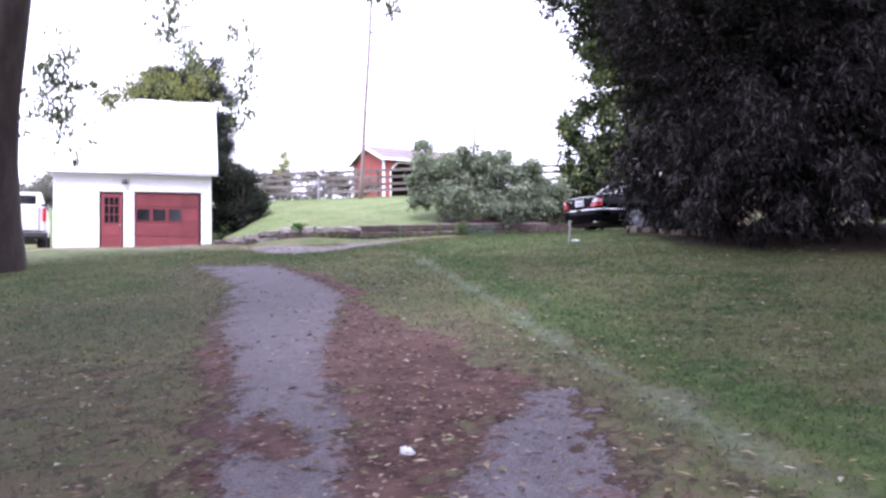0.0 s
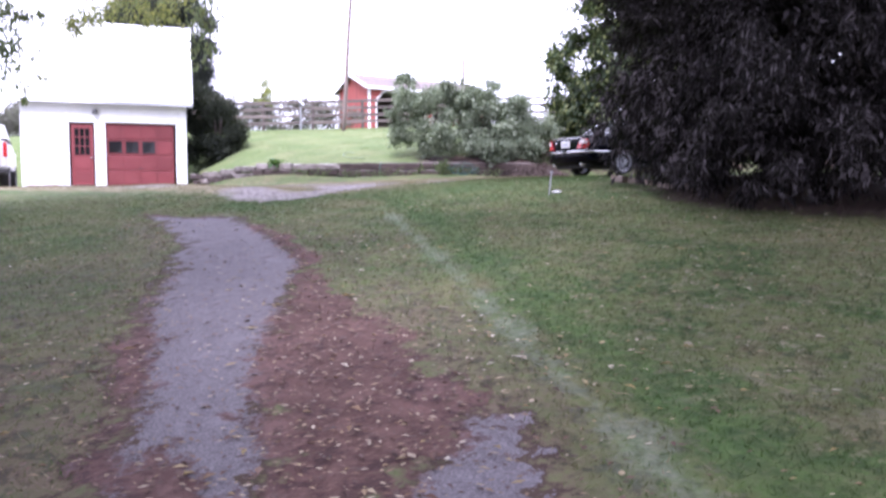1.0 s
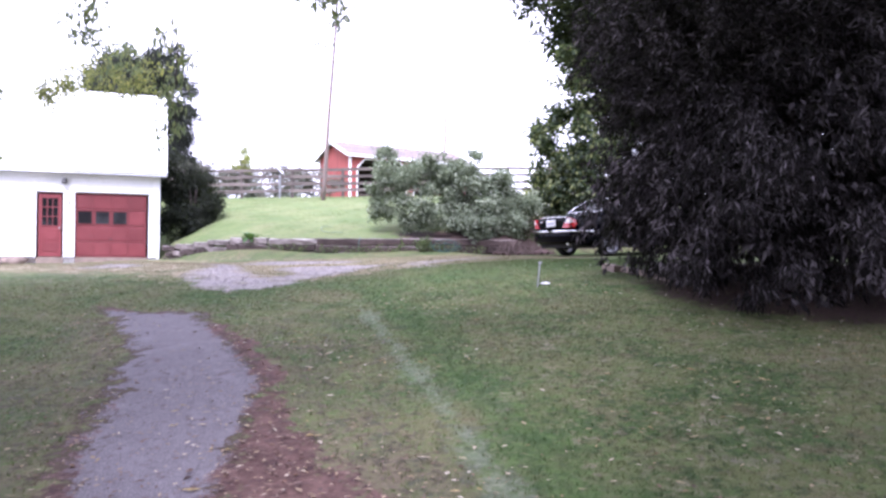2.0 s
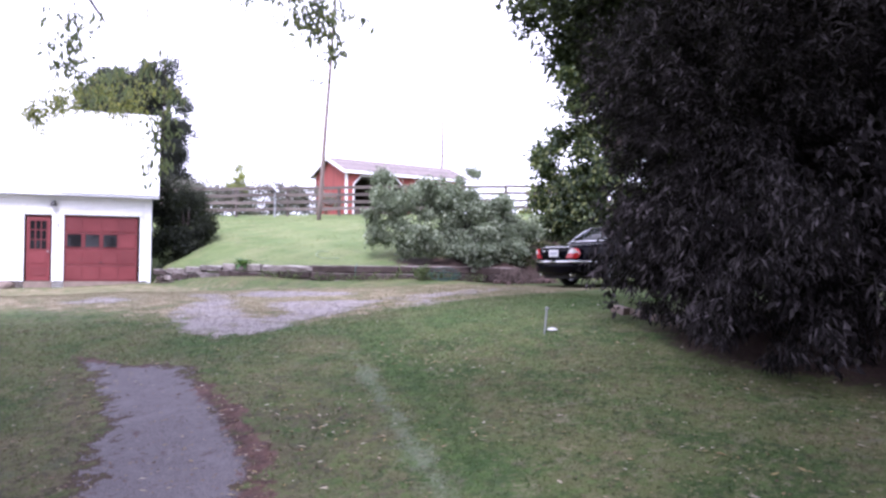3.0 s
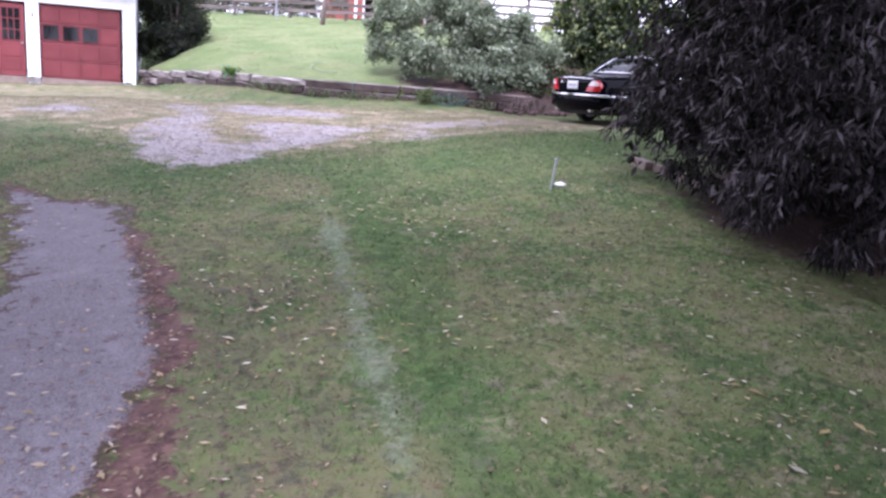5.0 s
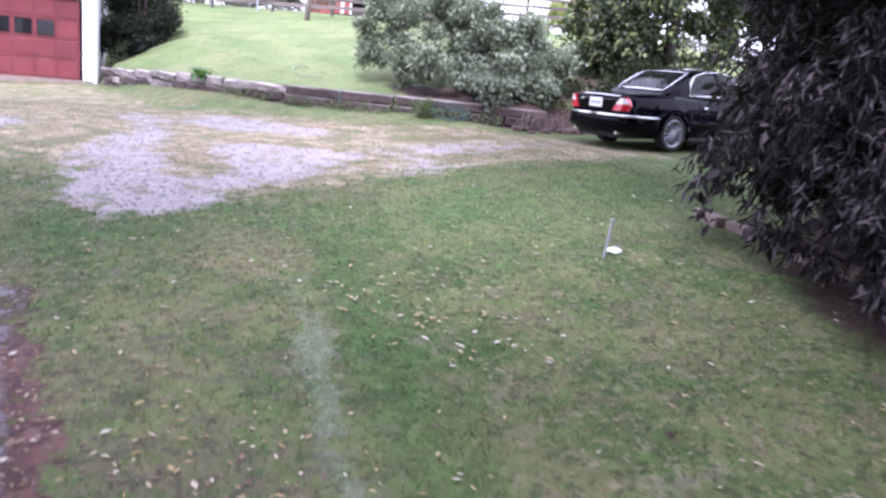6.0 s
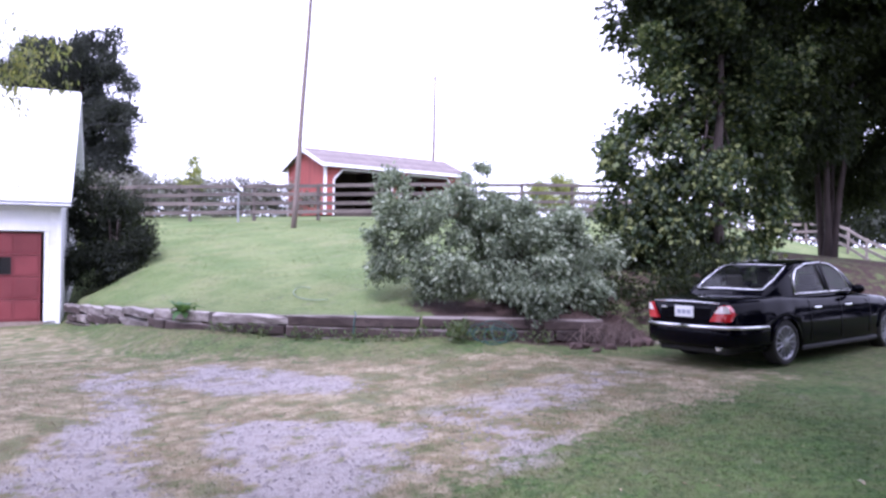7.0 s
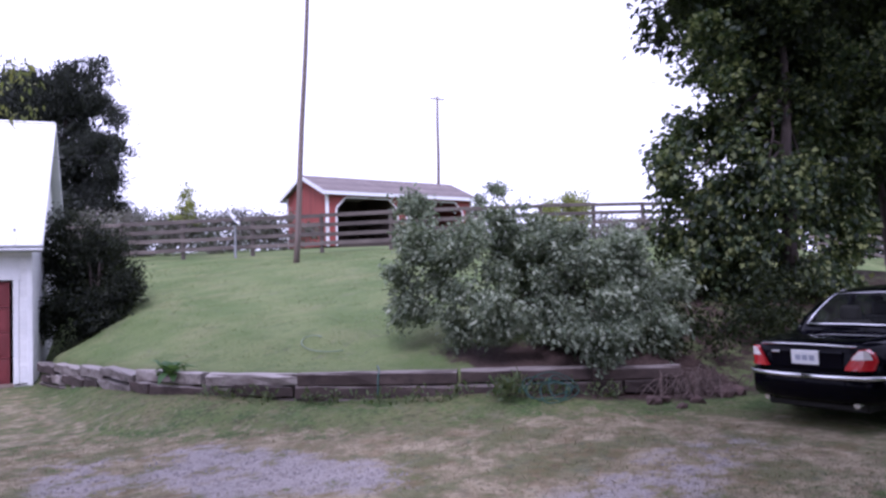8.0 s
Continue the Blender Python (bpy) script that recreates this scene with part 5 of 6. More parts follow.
# ---- the old ash beside the drive, with sprays hanging into the view ----
def build_ash():
    x, y = -4.05, -11.2
    t = thing("ash_tree", pose(x, y, gz(x, y)), "old ash tree with thin hanging leafy sprays over the drive", "tree")
    rng = random.Random(71)
    pts = [(0.0, 0.0, -0.3), (0.02, 0.0, 0.0), (0.0, 0.03, 0.8), (-0.03, 0.0, 1.8), (0.0, 0.05, 2.8), (0.10, 0.0, 3.8), (0.25, -0.1, 5.0), (0.35, -0.2, 7.0), (0.5, -0.3, 9.4)]
    part("trunk", tube(pts, [0.50, 0.42, 0.34, 0.32, 0.31, 0.31, 0.28, 0.22, 0.12], 14), "bark", t, smooth=True)
    tops = []
    # where the sprays hang, seen from the foot
    ends = [(5.50, -3.9, 3.50), (5.30, -3.7, 3.95), (5.05, -3.5, 4.40), (5.65, -3.6, 4.35), (4.70, -3.2, 4.80), (1.15, 0.25, 1.90), (0.85, 0.40, 2.35), (0.55, 0.55, 2.25), (1.0, 0.3, 2.75), (0.7, 0.5, 2.95), (2.85, -0.5, 3.65), (2.65, -0.4, 4.05), (3.95, -1.0, 2.50), (3.90, -1.1, 3.0), (3.75, 5.6, 5.0)]
    for e in ends:
        a = pts[rng.choice((7, 8))]
        up = Vector((e[0] * 0.9, e[1] * 0.9, 6.4))
        bm = bmesh.new()
        limb(a, up, 0.07, 0.025, 0.4, rng, bm)
        part("limb", bm, "bark", t, smooth=True)
        bm = bmesh.new()
        limb(up, e, 0.012, 0.003, 0.25, rng, bm, 5, 9)
        part("twig", bm, "bark", t, smooth=True)
        c = []
        for k in range(13):
            s = rng.random() ** 0.6
            q = up.lerp(Vector(e), 0.62 + 0.38 * s)
            w = 0.13
            c.append((q.x + rng.gauss(0, w), q.y + rng.gauss(0, w), q.z + rng.gauss(0, w * 0.8) + 0.2 * math.sin(math.pi * s)))
        tops += c
    v, f = leaf_cloud(tops, 14, 0.085, 0.115, 0.40, 1.2, None, 72)
    from_arrays("crown", v, f, "leaf_ash", t)
    v, f = leaf_cloud(crown_points([(1.0, 0.0, 10.8, 4.0, 3.8, 2.0), (-1.5, -1.0, 11.5, 3.4, 3.2, 2.0), (2.2, 1.0, 12.4, 3.0, 3.0, 1.8)], 700, 75), 16, 0.32, 0.24, 0.42, 0.6, None, 76)
    from_arrays("upper_crown", v, f, "leaf_ash", t)
    # the sunlit yellowing boughs that reach to the garage roof
    sunlit = []
    for e, w in [((4.74, 12.3, 6.3), 0.36), ((4.23, 12.54, 5.96), 0.3), ((3.59, 12.83, 6.3), 0.36), ((3.07, 13.07, 6.11), 0.36), ((2.38, 13.4, 5.77), 0.26), ((1.92, 13.61, 5.62), 0.18)]:
        up = Vector((e[0] * 0.98, e[1] * 0.97, 10.4))
        bm = bmesh.new()
        limb(pts[8], up, 0.08, 0.02, 0.5, rng, bm)
        part("limb", bm, "bark", t, smooth=True)
        bm = bmesh.new()
        limb(up, e, 0.008, 0.003, 0.1, rng, bm, 5, 6)
        part("twig", bm, "bark", t, smooth=True)
        sunlit += [(e[0] + rng.gauss(0, w), e[1] + rng.gauss(0, w), e[2] + rng.gauss(0.05, w * 0.9)) for _ in range(22)]
    v, f = leaf_cloud(sunlit, 14, 0.11, 0.14, 0.42, 1.0, None, 74)
    from_arrays("sunlit_leaves", v, f, "leaf_locust", t, "yellow-green sunlit leaves")


build_ash()


# ---- young trees and far greenery ----
build_tree("sapling", 6.75, 15.6, "small pale-leaved sapling behind the hilltop fence", "sapling", (1.5, 0.03),
           [(0, 0, 1.75, 0.55, 0.5, 0.42), (0.15, 0, 2.25, 0.32, 0.3, 0.36), (0.05, 0, 2.7, 0.16, 0.16, 0.28), (-0.35, 0, 1.45, 0.3, 0.3, 0.25)], 90, 10, 0.10, 0.12, "leaf_pale", limbs=8, slim=0.6, gap=0.3, seed=81, shell=0.3, lump=0.5)
build_tree("sapling", 17.4, 10.6, "thin airy sapling in front of the shed corner", "sapling", (1.7, 0.03),
           [(0, 0, 1.85, 0.72, 0.55, 0.55), (-0.3, 0, 1.4, 0.4, 0.4, 0.4)], 120, 12, 0.14, 0.12, "leaf_shrub", limbs=6, slim=0.55, gap=0.6, seed=82)
build_tree("round_tree", 32.0, 24.4, "rounded yellow-green tree beyond the pasture", "tree", (2.0, 0.12),
           [(0, 0, 2.7, 1.9, 1.5, 1.0), (1.2, 0, 3.3, 1.0, 1.0, 0.85), (-0.6, 0, 1.6, 1.5, 1.3, 0.9)], 330, 18, 0.26, 0.2, "leaf_pale", limbs=5, slim=0.6, gap=0.4, seed=83)


def far_green(name, spots, leaf, label, clumps, size, seed):
    """A distant belt of trees and brush in one mesh."""
    blobs = []
    rng = random.Random(seed)
    for x, y, w, h in spots:
        z = gz(x, y)
        for k in range(3):
            blobs.append((x + rng.uniform(-0.4, 0.4) * w, y + rng.uniform(-0.3, 0.3) * w, z + h * rng.uniform(0.35, 0.6), w * rng.uniform(0.45, 0.7), w * rng.uniform(0.4, 0.6), h * rng.uniform(0.38, 0.55)))
    c = crown_points(blobs, clumps, seed, 0.35, 0.5, 0.5)
    v, f = leaf_cloud(c, 16, size * 1.4, size, 0.6, 0.2, None, seed)
    ob = from_arrays(name, v, f, leaf)
    return tagged(ob, label, "trees", kind="stuff")


far_green("far_brush", [(0, 48, 6, 3.0), (6, 50, 6, 3.6), (12, 52, 6, 3.2), (18, 54, 6, 3.4), (23, 56, 5, 4.0), (-7, 46, 6, 4.0), (-15, 38, 7, 5.0), (29, 60, 6, 3.0)], "leaf_far", "distant belt of brush behind the hilltop fence", 900, 0.36, 91)
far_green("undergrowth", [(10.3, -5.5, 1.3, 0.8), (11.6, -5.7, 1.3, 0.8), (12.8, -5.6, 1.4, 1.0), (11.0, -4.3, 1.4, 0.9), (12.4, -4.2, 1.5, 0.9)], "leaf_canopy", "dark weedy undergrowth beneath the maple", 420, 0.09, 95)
far_green("pasture_brush", [(-6, 25, 3.5, 2.0), (-2, 23, 3.5, 1.9), (1, 21.5, 3, 1.7), (4, 20.5, 3, 1.9), (6.5, 19.5, 2.6, 1.7), (9, 18.6, 2.6, 1.8), (11, 17.8, 2.2, 1.5), (28, 14, 3, 1.1), (32, 12, 3, 1.2)], "leaf_brush", "low greyish weeds and brush behind the fence", 3000, 0.14, 94)
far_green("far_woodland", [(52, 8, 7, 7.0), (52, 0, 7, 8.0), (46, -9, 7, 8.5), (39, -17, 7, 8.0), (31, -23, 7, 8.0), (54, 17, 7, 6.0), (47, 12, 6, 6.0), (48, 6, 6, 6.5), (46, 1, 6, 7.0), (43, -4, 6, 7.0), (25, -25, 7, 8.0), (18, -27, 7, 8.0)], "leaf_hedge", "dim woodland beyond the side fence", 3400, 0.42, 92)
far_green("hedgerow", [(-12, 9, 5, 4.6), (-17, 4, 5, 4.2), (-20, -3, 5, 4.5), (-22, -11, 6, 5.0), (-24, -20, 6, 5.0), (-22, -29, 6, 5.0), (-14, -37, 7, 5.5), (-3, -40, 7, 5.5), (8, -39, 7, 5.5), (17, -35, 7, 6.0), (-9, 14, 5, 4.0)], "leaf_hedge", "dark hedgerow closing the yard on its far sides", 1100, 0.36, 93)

# tall trees added out of view round the drive, only to shade the lawn
def unseen_shade_tree(x, y, blobs, seed, clumps=900):
    build_tree("unseen_shade_tree", x, y, "unseen broad tree added by the drive to shade the lawn", "tree", (7.0, 0.34), blobs, clumps, 18, 0.34, 0.26, "leaf_canopy",
               limbs=8, slim=0.55, gap=0.4, seed=seed, group="trees along the drive")


BROAD = [(0.3, 0.3, 6.8, 3.8, 3.6, 2.0), (2.4, 1.4, 8.2, 3.4, 3.2, 2.0), (-1.2, -1.4, 7.8, 3.2, 3.0, 2.0), (0.4, 0.4, 9.8, 2.8, 2.8, 1.8)]
unseen_shade_tree(-12.0, -19.0, BROAD, 201)
unseen_shade_tree(-9.8, -24.2, BROAD, 202, 1600)
unseen_shade_tree(-7.2, -18.4, BROAD, 205, 1400)
unseen_shade_tree(4.6, -30.0, [(-4.4, 1.6, 8.6, 2.8, 2.6, 1.6), (-1.6, 2.2, 9.0, 2.8, 2.6, 1.6), (1.4, 3.0, 9.0, 2.8, 2.8, 1.6), (-6.6, 0.4, 9.2, 2.6, 2.6, 1.5)], 206, 1900)
unseen_shade_tree(-4.8, -25.9, [(-3.4, -0.7, 8.2, 3.2, 3.0, 1.8), (-0.6, -3.0, 8.2, 2.0, 1.8, 1.4), (3.6, -2.6, 8.6, 2.0, 1.9, 1.4), (3.6, 2.2, 8.4, 2.8, 2.6, 1.6), (9.0, 3.4, 9.2, 2.6, 2.5, 1.4)], 203, 1350)

# another unseen one behind the dark shrub, its crown set to shade the lawn
unseen_shade_tree(9.9, -20.6, [(-5.9, 2.6, 9.2, 1.9, 1.8, 1.1), (-3.4, 1.6, 8.8, 2.2, 2.0, 1.2), (-0.6, 0.4, 8.6, 2.4, 2.2, 1.5), (-6.3, 5.2, 9.6, 1.9, 1.9, 1.1), (-3.9, 4.8, 9.4, 2.1, 2.1, 1.2)], 207, 1900)

# ---- the parked saloon car ----
def loft(sections, bm=None, cap=True):
    """Skins a list of closed rings with equal counts."""
    bm = bm or bmesh.new()
    rings = [[bm.verts.new(p) for p in s] for s in sections]
    n = len(rings[0])
    for a, b in zip(rings, rings[1:]):
        for k in range(n):
            bm.faces.new((a[k], a[(k + 1) % n], b[(k + 1) % n], b[k]))
    if cap:
        bm.faces.new(rings[0][::-1]), bm.faces.new(rings[-1])
    return bm


def build_wheel(parent, x, y, side, r=0.335):
    w = thing("wheel", pose(x, y, r), "", "")
    w.parent = parent
    s = side
    prof = [(-0.10, r - 0.085), (-0.115, r - 0.03), (-0.085, r), (0.085, r), (0.115, r - 0.03), (0.10, r - 0.085)]
    bm = bmesh.new()
    rings = [[bm.verts.new((rr * math.cos(a), yy, rr * math.sin(a))) for yy, rr in prof] for a in (2 * math.pi * k / 32 for k in range(32))]
    for i in range(32):
        a, b = rings[i], rings[(i + 1) % 32]
        for k in range(6):
            bm.faces.new((a[k], b[k], b[(k + 1) % 6], a[(k + 1) % 6]))
    bmesh.ops.recalc_face_normals(bm, faces=bm.faces)
    part("tyre", bm, "rubber", w, smooth=True)
    bm = bmesh.new()
    for (r0, r1, ya, yb) in ((r - 0.105, r - 0.082, -0.10, 0.10),):
        a = []
        for k in range(32):
            t = 2 * math.pi * k / 32
            a.append([bm.verts.new((rr * math.cos(t), yy, rr * math.sin(t))) for yy, rr in ((ya, r1), (yb, r1), (yb, r0), (ya, r0))])
        for i in range(32):
            for k in range(4):
                bm.faces.new((a[i][k], a[(i + 1) % 32][k], a[(i + 1) % 32][(k + 1) % 4], a[i][(k + 1) % 4]))
    bmesh.ops.recalc_face_normals(bm, faces=bm.faces)
    rim = part("rim", bm, "alloy", w, smooth=True)
    for k in range(14):
        t = 2 * math.pi * k / 14
        bm = box(0.05, r - 0.10, -0.012, 0.012, -0.012, 0.012, 0.004)
        ob = part("spoke", bm, "alloy", rim)
        ob.matrix_basis = pose(0, s * 0.085, 0, 0, -math.degrees(t), 0)
    part("hub", tube([(0, s * 0.06, 0), (0, s * 0.098, 0), (0, s * 0.104, 0)], [0.075, 0.065, 0.03], 16), "alloy", rim)
    part("brake_disc", tube([(0, s * 0.01, 0), (0, s * 0.03, 0)], 0.19, 20), "dark_metal", w)
    return w


def build_car():
    car = thing("saloon_car", pose(8.95, -9.08, 0.275, 0, 0, 5.0) @ pose(0, 0, 0, -0.8, -1.5, 0) @ Matrix.Diagonal((0.965, 0.965, 0.965, 1)),
                "glossy black saloon car with chrome trim parked on the grass", "car")
    R, wr, wf = 0.365, 1.16, 4.17
    xs = sorted(set([0.0, 0.03, 0.08, 0.18, 0.35, 0.55] + [round(0.7 + 0.05 * i, 3) for i in range(20)] + [1.9, 2.3, 2.7, 3.1, 3.5] + [round(3.7 + 0.05 * i, 3) for i in range(20)] + [4.75, 4.88, 4.98, 5.04]))
    top = lambda x: float(np.interp(x, [0, 0.03, 0.10, 0.5, 1.15, 2.2, 3.3, 4.2, 4.7, 4.95, 5.04], [0.80, 0.93, 0.985, 1.01, 1.035, 1.0, 0.985, 0.90, 0.80, 0.68, 0.55]))
    half = lambda x: float(np.interp(x, [0, 0.05, 0.2, 0.7, 1.5, 3.5, 4.4, 4.8, 4.98, 5.04], [0.62, 0.70, 0.785, 0.89, 0.93, 0.925, 0.89, 0.80, 0.66, 0.50]))
    def low(x):
        z = float(np.interp(x, [0, 0.3, 0.8, 4.6, 5.04], [0.36, 0.30, 0.22, 0.22, 0.30]))
        for c in (wr, wf):
            if abs(x - c) < R:
                z = max(z, 0.335 + math.sqrt(R * R - (x - c) ** 2))
        return z
    rings = []
    for x in xs:
        h, zt, zb = half(x), top(x), low(x)
        side = [(h * 0.93, zb), (h * 0.985, zb + 0.03), (h, max(zb + 0.06, 0.52)), (h * 0.985, max(zb + 0.09, 0.74)), (h * 0.95, max(zb + 0.11, zt - 0.09)), (h * 0.88, zt - 0.02), (h * 0.6, zt + 0.005), (0.0, zt + 0.015)]
        inner = [(h * 0.70, zb), (h * 0.70, max(0.30, low(1.9)))] 
        right = [(x, -y, z) for y, z in inner[::-1] + side]
        left = [(x, y, z) for y, z in (inner[::-1] + side)[::-1]][1:]
        rings.append(right + left)
    part("body", loft(rings), "car_paint", car, smooth=True)
    for c in (wr, wf):
        for s in (-1, 1):
            bm = bmesh.new()
            prev = None
            for k in range(13):
                a = math.pi * (k / 12 * 0.92 + 0.04)
                p = [bm.verts.new((c + rr * math.cos(a), s * yy, 0.335 + rr * math.sin(a))) for rr, yy in ((R - 0.004, 0.934), (R + 0.035, 0.93), (R + 0.035, 0.90), (R - 0.004, 0.60))]
                if prev:
                    for i in range(3):
                        bm.faces.new((prev[i], p[i], p[i + 1], prev[i + 1]))
                prev = p
            bmesh.ops.recalc_face_normals(bm, faces=bm.faces)
            part("wheel_arch", bm, "car_paint", car)
    # cabin: pillars and roof in one skin, with the glass let in
    SH = -0.04
    cx = [1.02, 1.12, 1.22, 1.34, 1.48, 1.62, 1.76, 1.92, 2.1, 2.3, 2.42, 2.52, 2.7, 2.85, 3.0, 3.12, 3.24, 3.36, 3.5]
    roof = lambda x: float(np.interp(x, [1.02, 1.12, 1.34, 1.62, 1.92, 2.3, 2.6, 2.85, 3.0, 3.12, 3.36, 3.5], [1.03, 1.10, 1.24, 1.39, 1.49, 1.53, 1.53, 1.49, 1.42, 1.32, 1.11, 0.99]))
    grid = []
    for x in cx:
        zr = roof(x)
        belt = 0.985
        wb = float(np.interp(x, [1.02, 1.4, 2.2, 3.0, 3.5], [0.70, 0.80, 0.84, 0.83, 0.76]))
        wt = float(np.interp(x, [1.02, 1.6, 2.3, 2.9, 3.5], [0.66, 0.62, 0.60, 0.61, 0.72]))
        f = min(1.0, max(0.0, (zr - belt) / 0.545))
        wtop = wb + (wt - wb) * f
        row = []
        for u, v in ((0, 0), (0.12, 0.12), (0.45, 0.50), (0.80, 0.86), (1.0, 0.97)):
            row.append((x, -(wb + (wtop - wb) * u), belt + (zr - belt) * v))
        row += [(x, -wtop * 0.86, zr - 0.005), (x, -wtop * 0.45, zr + 0.012), (x, 0, zr + 0.016)]
        row += [(px, -py, pz) for px, py, pz in row[-2::-1]]
        grid.append([(px + SH, py, pz) for px, py, pz in row])
    panes, skin = {}, []
    for i in range(len(cx) - 1):
        for k in range(len(grid[0]) - 1):
            x = (cx[i] + cx[i + 1]) / 2
            kk = min(k, 13 - k)
            key = None
            if kk in (1, 2) and 1.62 < x < 2.42:
                key = ("rear_side_window", k > 6)
            elif kk in (1, 2) and 2.52 < x < 3.12:
                key = ("front_side_window", k > 6)
            elif kk >= 5 and 1.12 < x < 1.76:
                key = ("rear_window", 0)
            elif kk >= 5 and 3.0 < x < 3.5:
                key = ("windscreen", 0)
            q = [grid[i][k], grid[i + 1][k], grid[i + 1][k + 1], grid[i][k + 1]]
            (panes.setdefault(key, []) if key else skin).append(q)
    def quads(name, qs, mat, parent, label="", push=0.0):
        bm = bmesh.new()
        for q in qs:
            bm.faces.new([bm.verts.new(p) for p in q])
        bmesh.ops.remove_doubles(bm, verts=bm.verts, dist=0.001)
        bmesh.ops.recalc_face_normals(bm, faces=bm.faces)
        return part(name, bm, mat, parent, label, True)
    quads("cabin", skin, "car_paint", car)
    for (name, _), qs in panes.items():
        ob = quads(name, qs, "car_glass", car)
        ob.visible_shadow = False
    # bright trim round the glass and along the waist
    def strip(name, pts, r, mat="chrome", parent=car, dx=0.0):
        return part(name, tube([(x + dx, y, z) for x, y, z in pts], r, 10), mat, parent, smooth=True)
    for s in (-1, 1):
        strip("window_trim", [(1.60, s * 0.805, 1.035), (2.0, s * 0.835, 1.04), (2.6, s * 0.84, 1.04), (3.14, s * 0.825, 1.035)], 0.014, dx=SH)
        strip("window_trim", [(1.60, s * 0.80, 1.04), (1.68, s * 0.735, 1.29), (1.80, s * 0.69, 1.405), (2.1, s * 0.655, 1.48), (2.5, s * 0.65, 1.50), (2.8, s * 0.66, 1.46), (2.98, s * 0.70, 1.355), (3.14, s * 0.79, 1.07)], 0.013, dx=SH)
        strip("pillar", [(2.47, s * 0.842, 1.03), (2.47, s * 0.68, 1.495)], 0.022, "car_trim", dx=SH)
        strip("rear_window_trim", [(1.10, s * 0.585, 1.105), (1.34, s * 0.60, 1.245), (1.62, s * 0.575, 1.395), (1.76, s * 0.55, 1.455)], 0.012, dx=SH)
    strip("rear_window_trim", [(1.10, -0.59, 1.105), (1.09, -0.3, 1.11), (1.085, 0, 1.115), (1.09, 0.3, 1.11), (1.10, 0.59, 1.105)], 0.016, dx=SH)
    strip("rear_window_trim", [(1.77, -0.54, 1.46), (1.79, 0, 1.475), (1.77, 0.54, 1.46)], 0.010, dx=SH)
    # boot lid line, bumper with bright strips, lamps, plate
    strip("boot_edge", [(0.03, -0.58, 0.955), (0.005, -0.3, 0.965), (0.0, 0, 0.97), (0.005, 0.3, 0.965), (0.03, 0.58, 0.955)], 0.010)
    secs = []
    for y, x in ((-0.93, 0.72), (-0.885, 0.42), (-0.81, 0.16), (-0.69, 0.0), (-0.4, -0.075), (0, -0.10), (0.4, -0.075), (0.69, 0.0), (0.81, 0.16), (0.885, 0.42), (0.93, 0.72)):
        secs.append([(x + 0.05, y * 0.97, 0.32), (x + 0.0, y, 0.38), (x - 0.01, y, 0.56), (x + 0.02, y * 0.985, 0.63), (x + 0.16, y * 0.93, 0.62), (x + 0.16, y * 0.93, 0.34)])
    bumper = part("bumper", loft(secs), "car_paint", car, smooth=True)
    for s in (-1, 1):
        strip("bumper_strip", [(0.68, s * 0.935, 0.60), (0.41, s * 0.89, 0.605), (0.15, s * 0.815, 0.61), (-0.01, s * 0.69, 0.615), (-0.075, s * 0.42, 0.615), (-0.10, s * 0.26, 0.615), (-0.108, s * 0.004, 0.615)], 0.024, "chrome", bumper)
    for s in (-1, 1):
        lamp = thing("tail_lamp", pose(0, 0, 0), "", "")
        lamp.parent = car
        def shell(name, lo, hi, inset, mat, lift):
            bm = bmesh.new()
            rows = []
            for i in range(6):
                z = lo + (hi - lo) * i / 5
                y0 = float(np.interp(z, [0.70, 0.75, 0.86, 0.94], [0.47, 0.50, 0.57, 0.64])) + inset
                y1 = float(np.interp(z, [0.70, 0.80, 0.90, 0.94], [0.735, 0.755, 0.725, 0.675])) - inset
                row = []
                for k in range(7):
                    y = y0 + (y1 - y0) * k / 6
                    x = float(np.interp(y, [0.40, 0.60, 0.68, 0.76], [-0.03, -0.012, 0.02, 0.13])) - lift + (z - 0.72) * 0.08
                    row.append((bm.verts.new((x, s * y, z)), bm.verts.new((x + 0.10, s * y * 0.99, z))))
                rows.append(row)
            for p, q in zip(rows, rows[1:]):
                for k in range(6):
                    bm.faces.new((p[k][0], p[k + 1][0], q[k + 1][0], q[k][0]))
                for k in (0, 6):
                    bm.faces.new((p[k][0], p[k][1], q[k][1], q[k][0]))
            for row in (rows[0], rows[-1]):
                for k in range(6):
                    bm.faces.new((row[k][0], row[k + 1][0], row[k + 1][1], row[k][1]))
            bmesh.ops.recalc_face_normals(bm, faces=bm.faces)
            part(name, bm, mat, lamp)
        shell("red_lens", 0.70, 0.93, 0.0, "lamp_red", 0.030)
        shell("clear_lens", 0.82, 0.92, 0.012, "lamp_clear", 0.040)
    part("boot_panel", box(-0.012, 0.06, -0.45, 0.45, 0.68, 0.90, 0.02), "car_paint", car)
    plate = part("number_plate", box(-0.030, -0.012, -0.17, 0.17, 0.735, 0.90, 0.008), "plate_white", car, "white rear plate with plain bars")
    for i in range(3):
        part("plate_bar", box(-0.034, -0.030, -0.12 + i * 0.085, -0.055 + i * 0.085, 0.785, 0.845), "plate_bar", plate)
    part("badge", box(-0.022, -0.012, 0.32, 0.42, 0.86, 0.88, 0.003), "chrome", car)
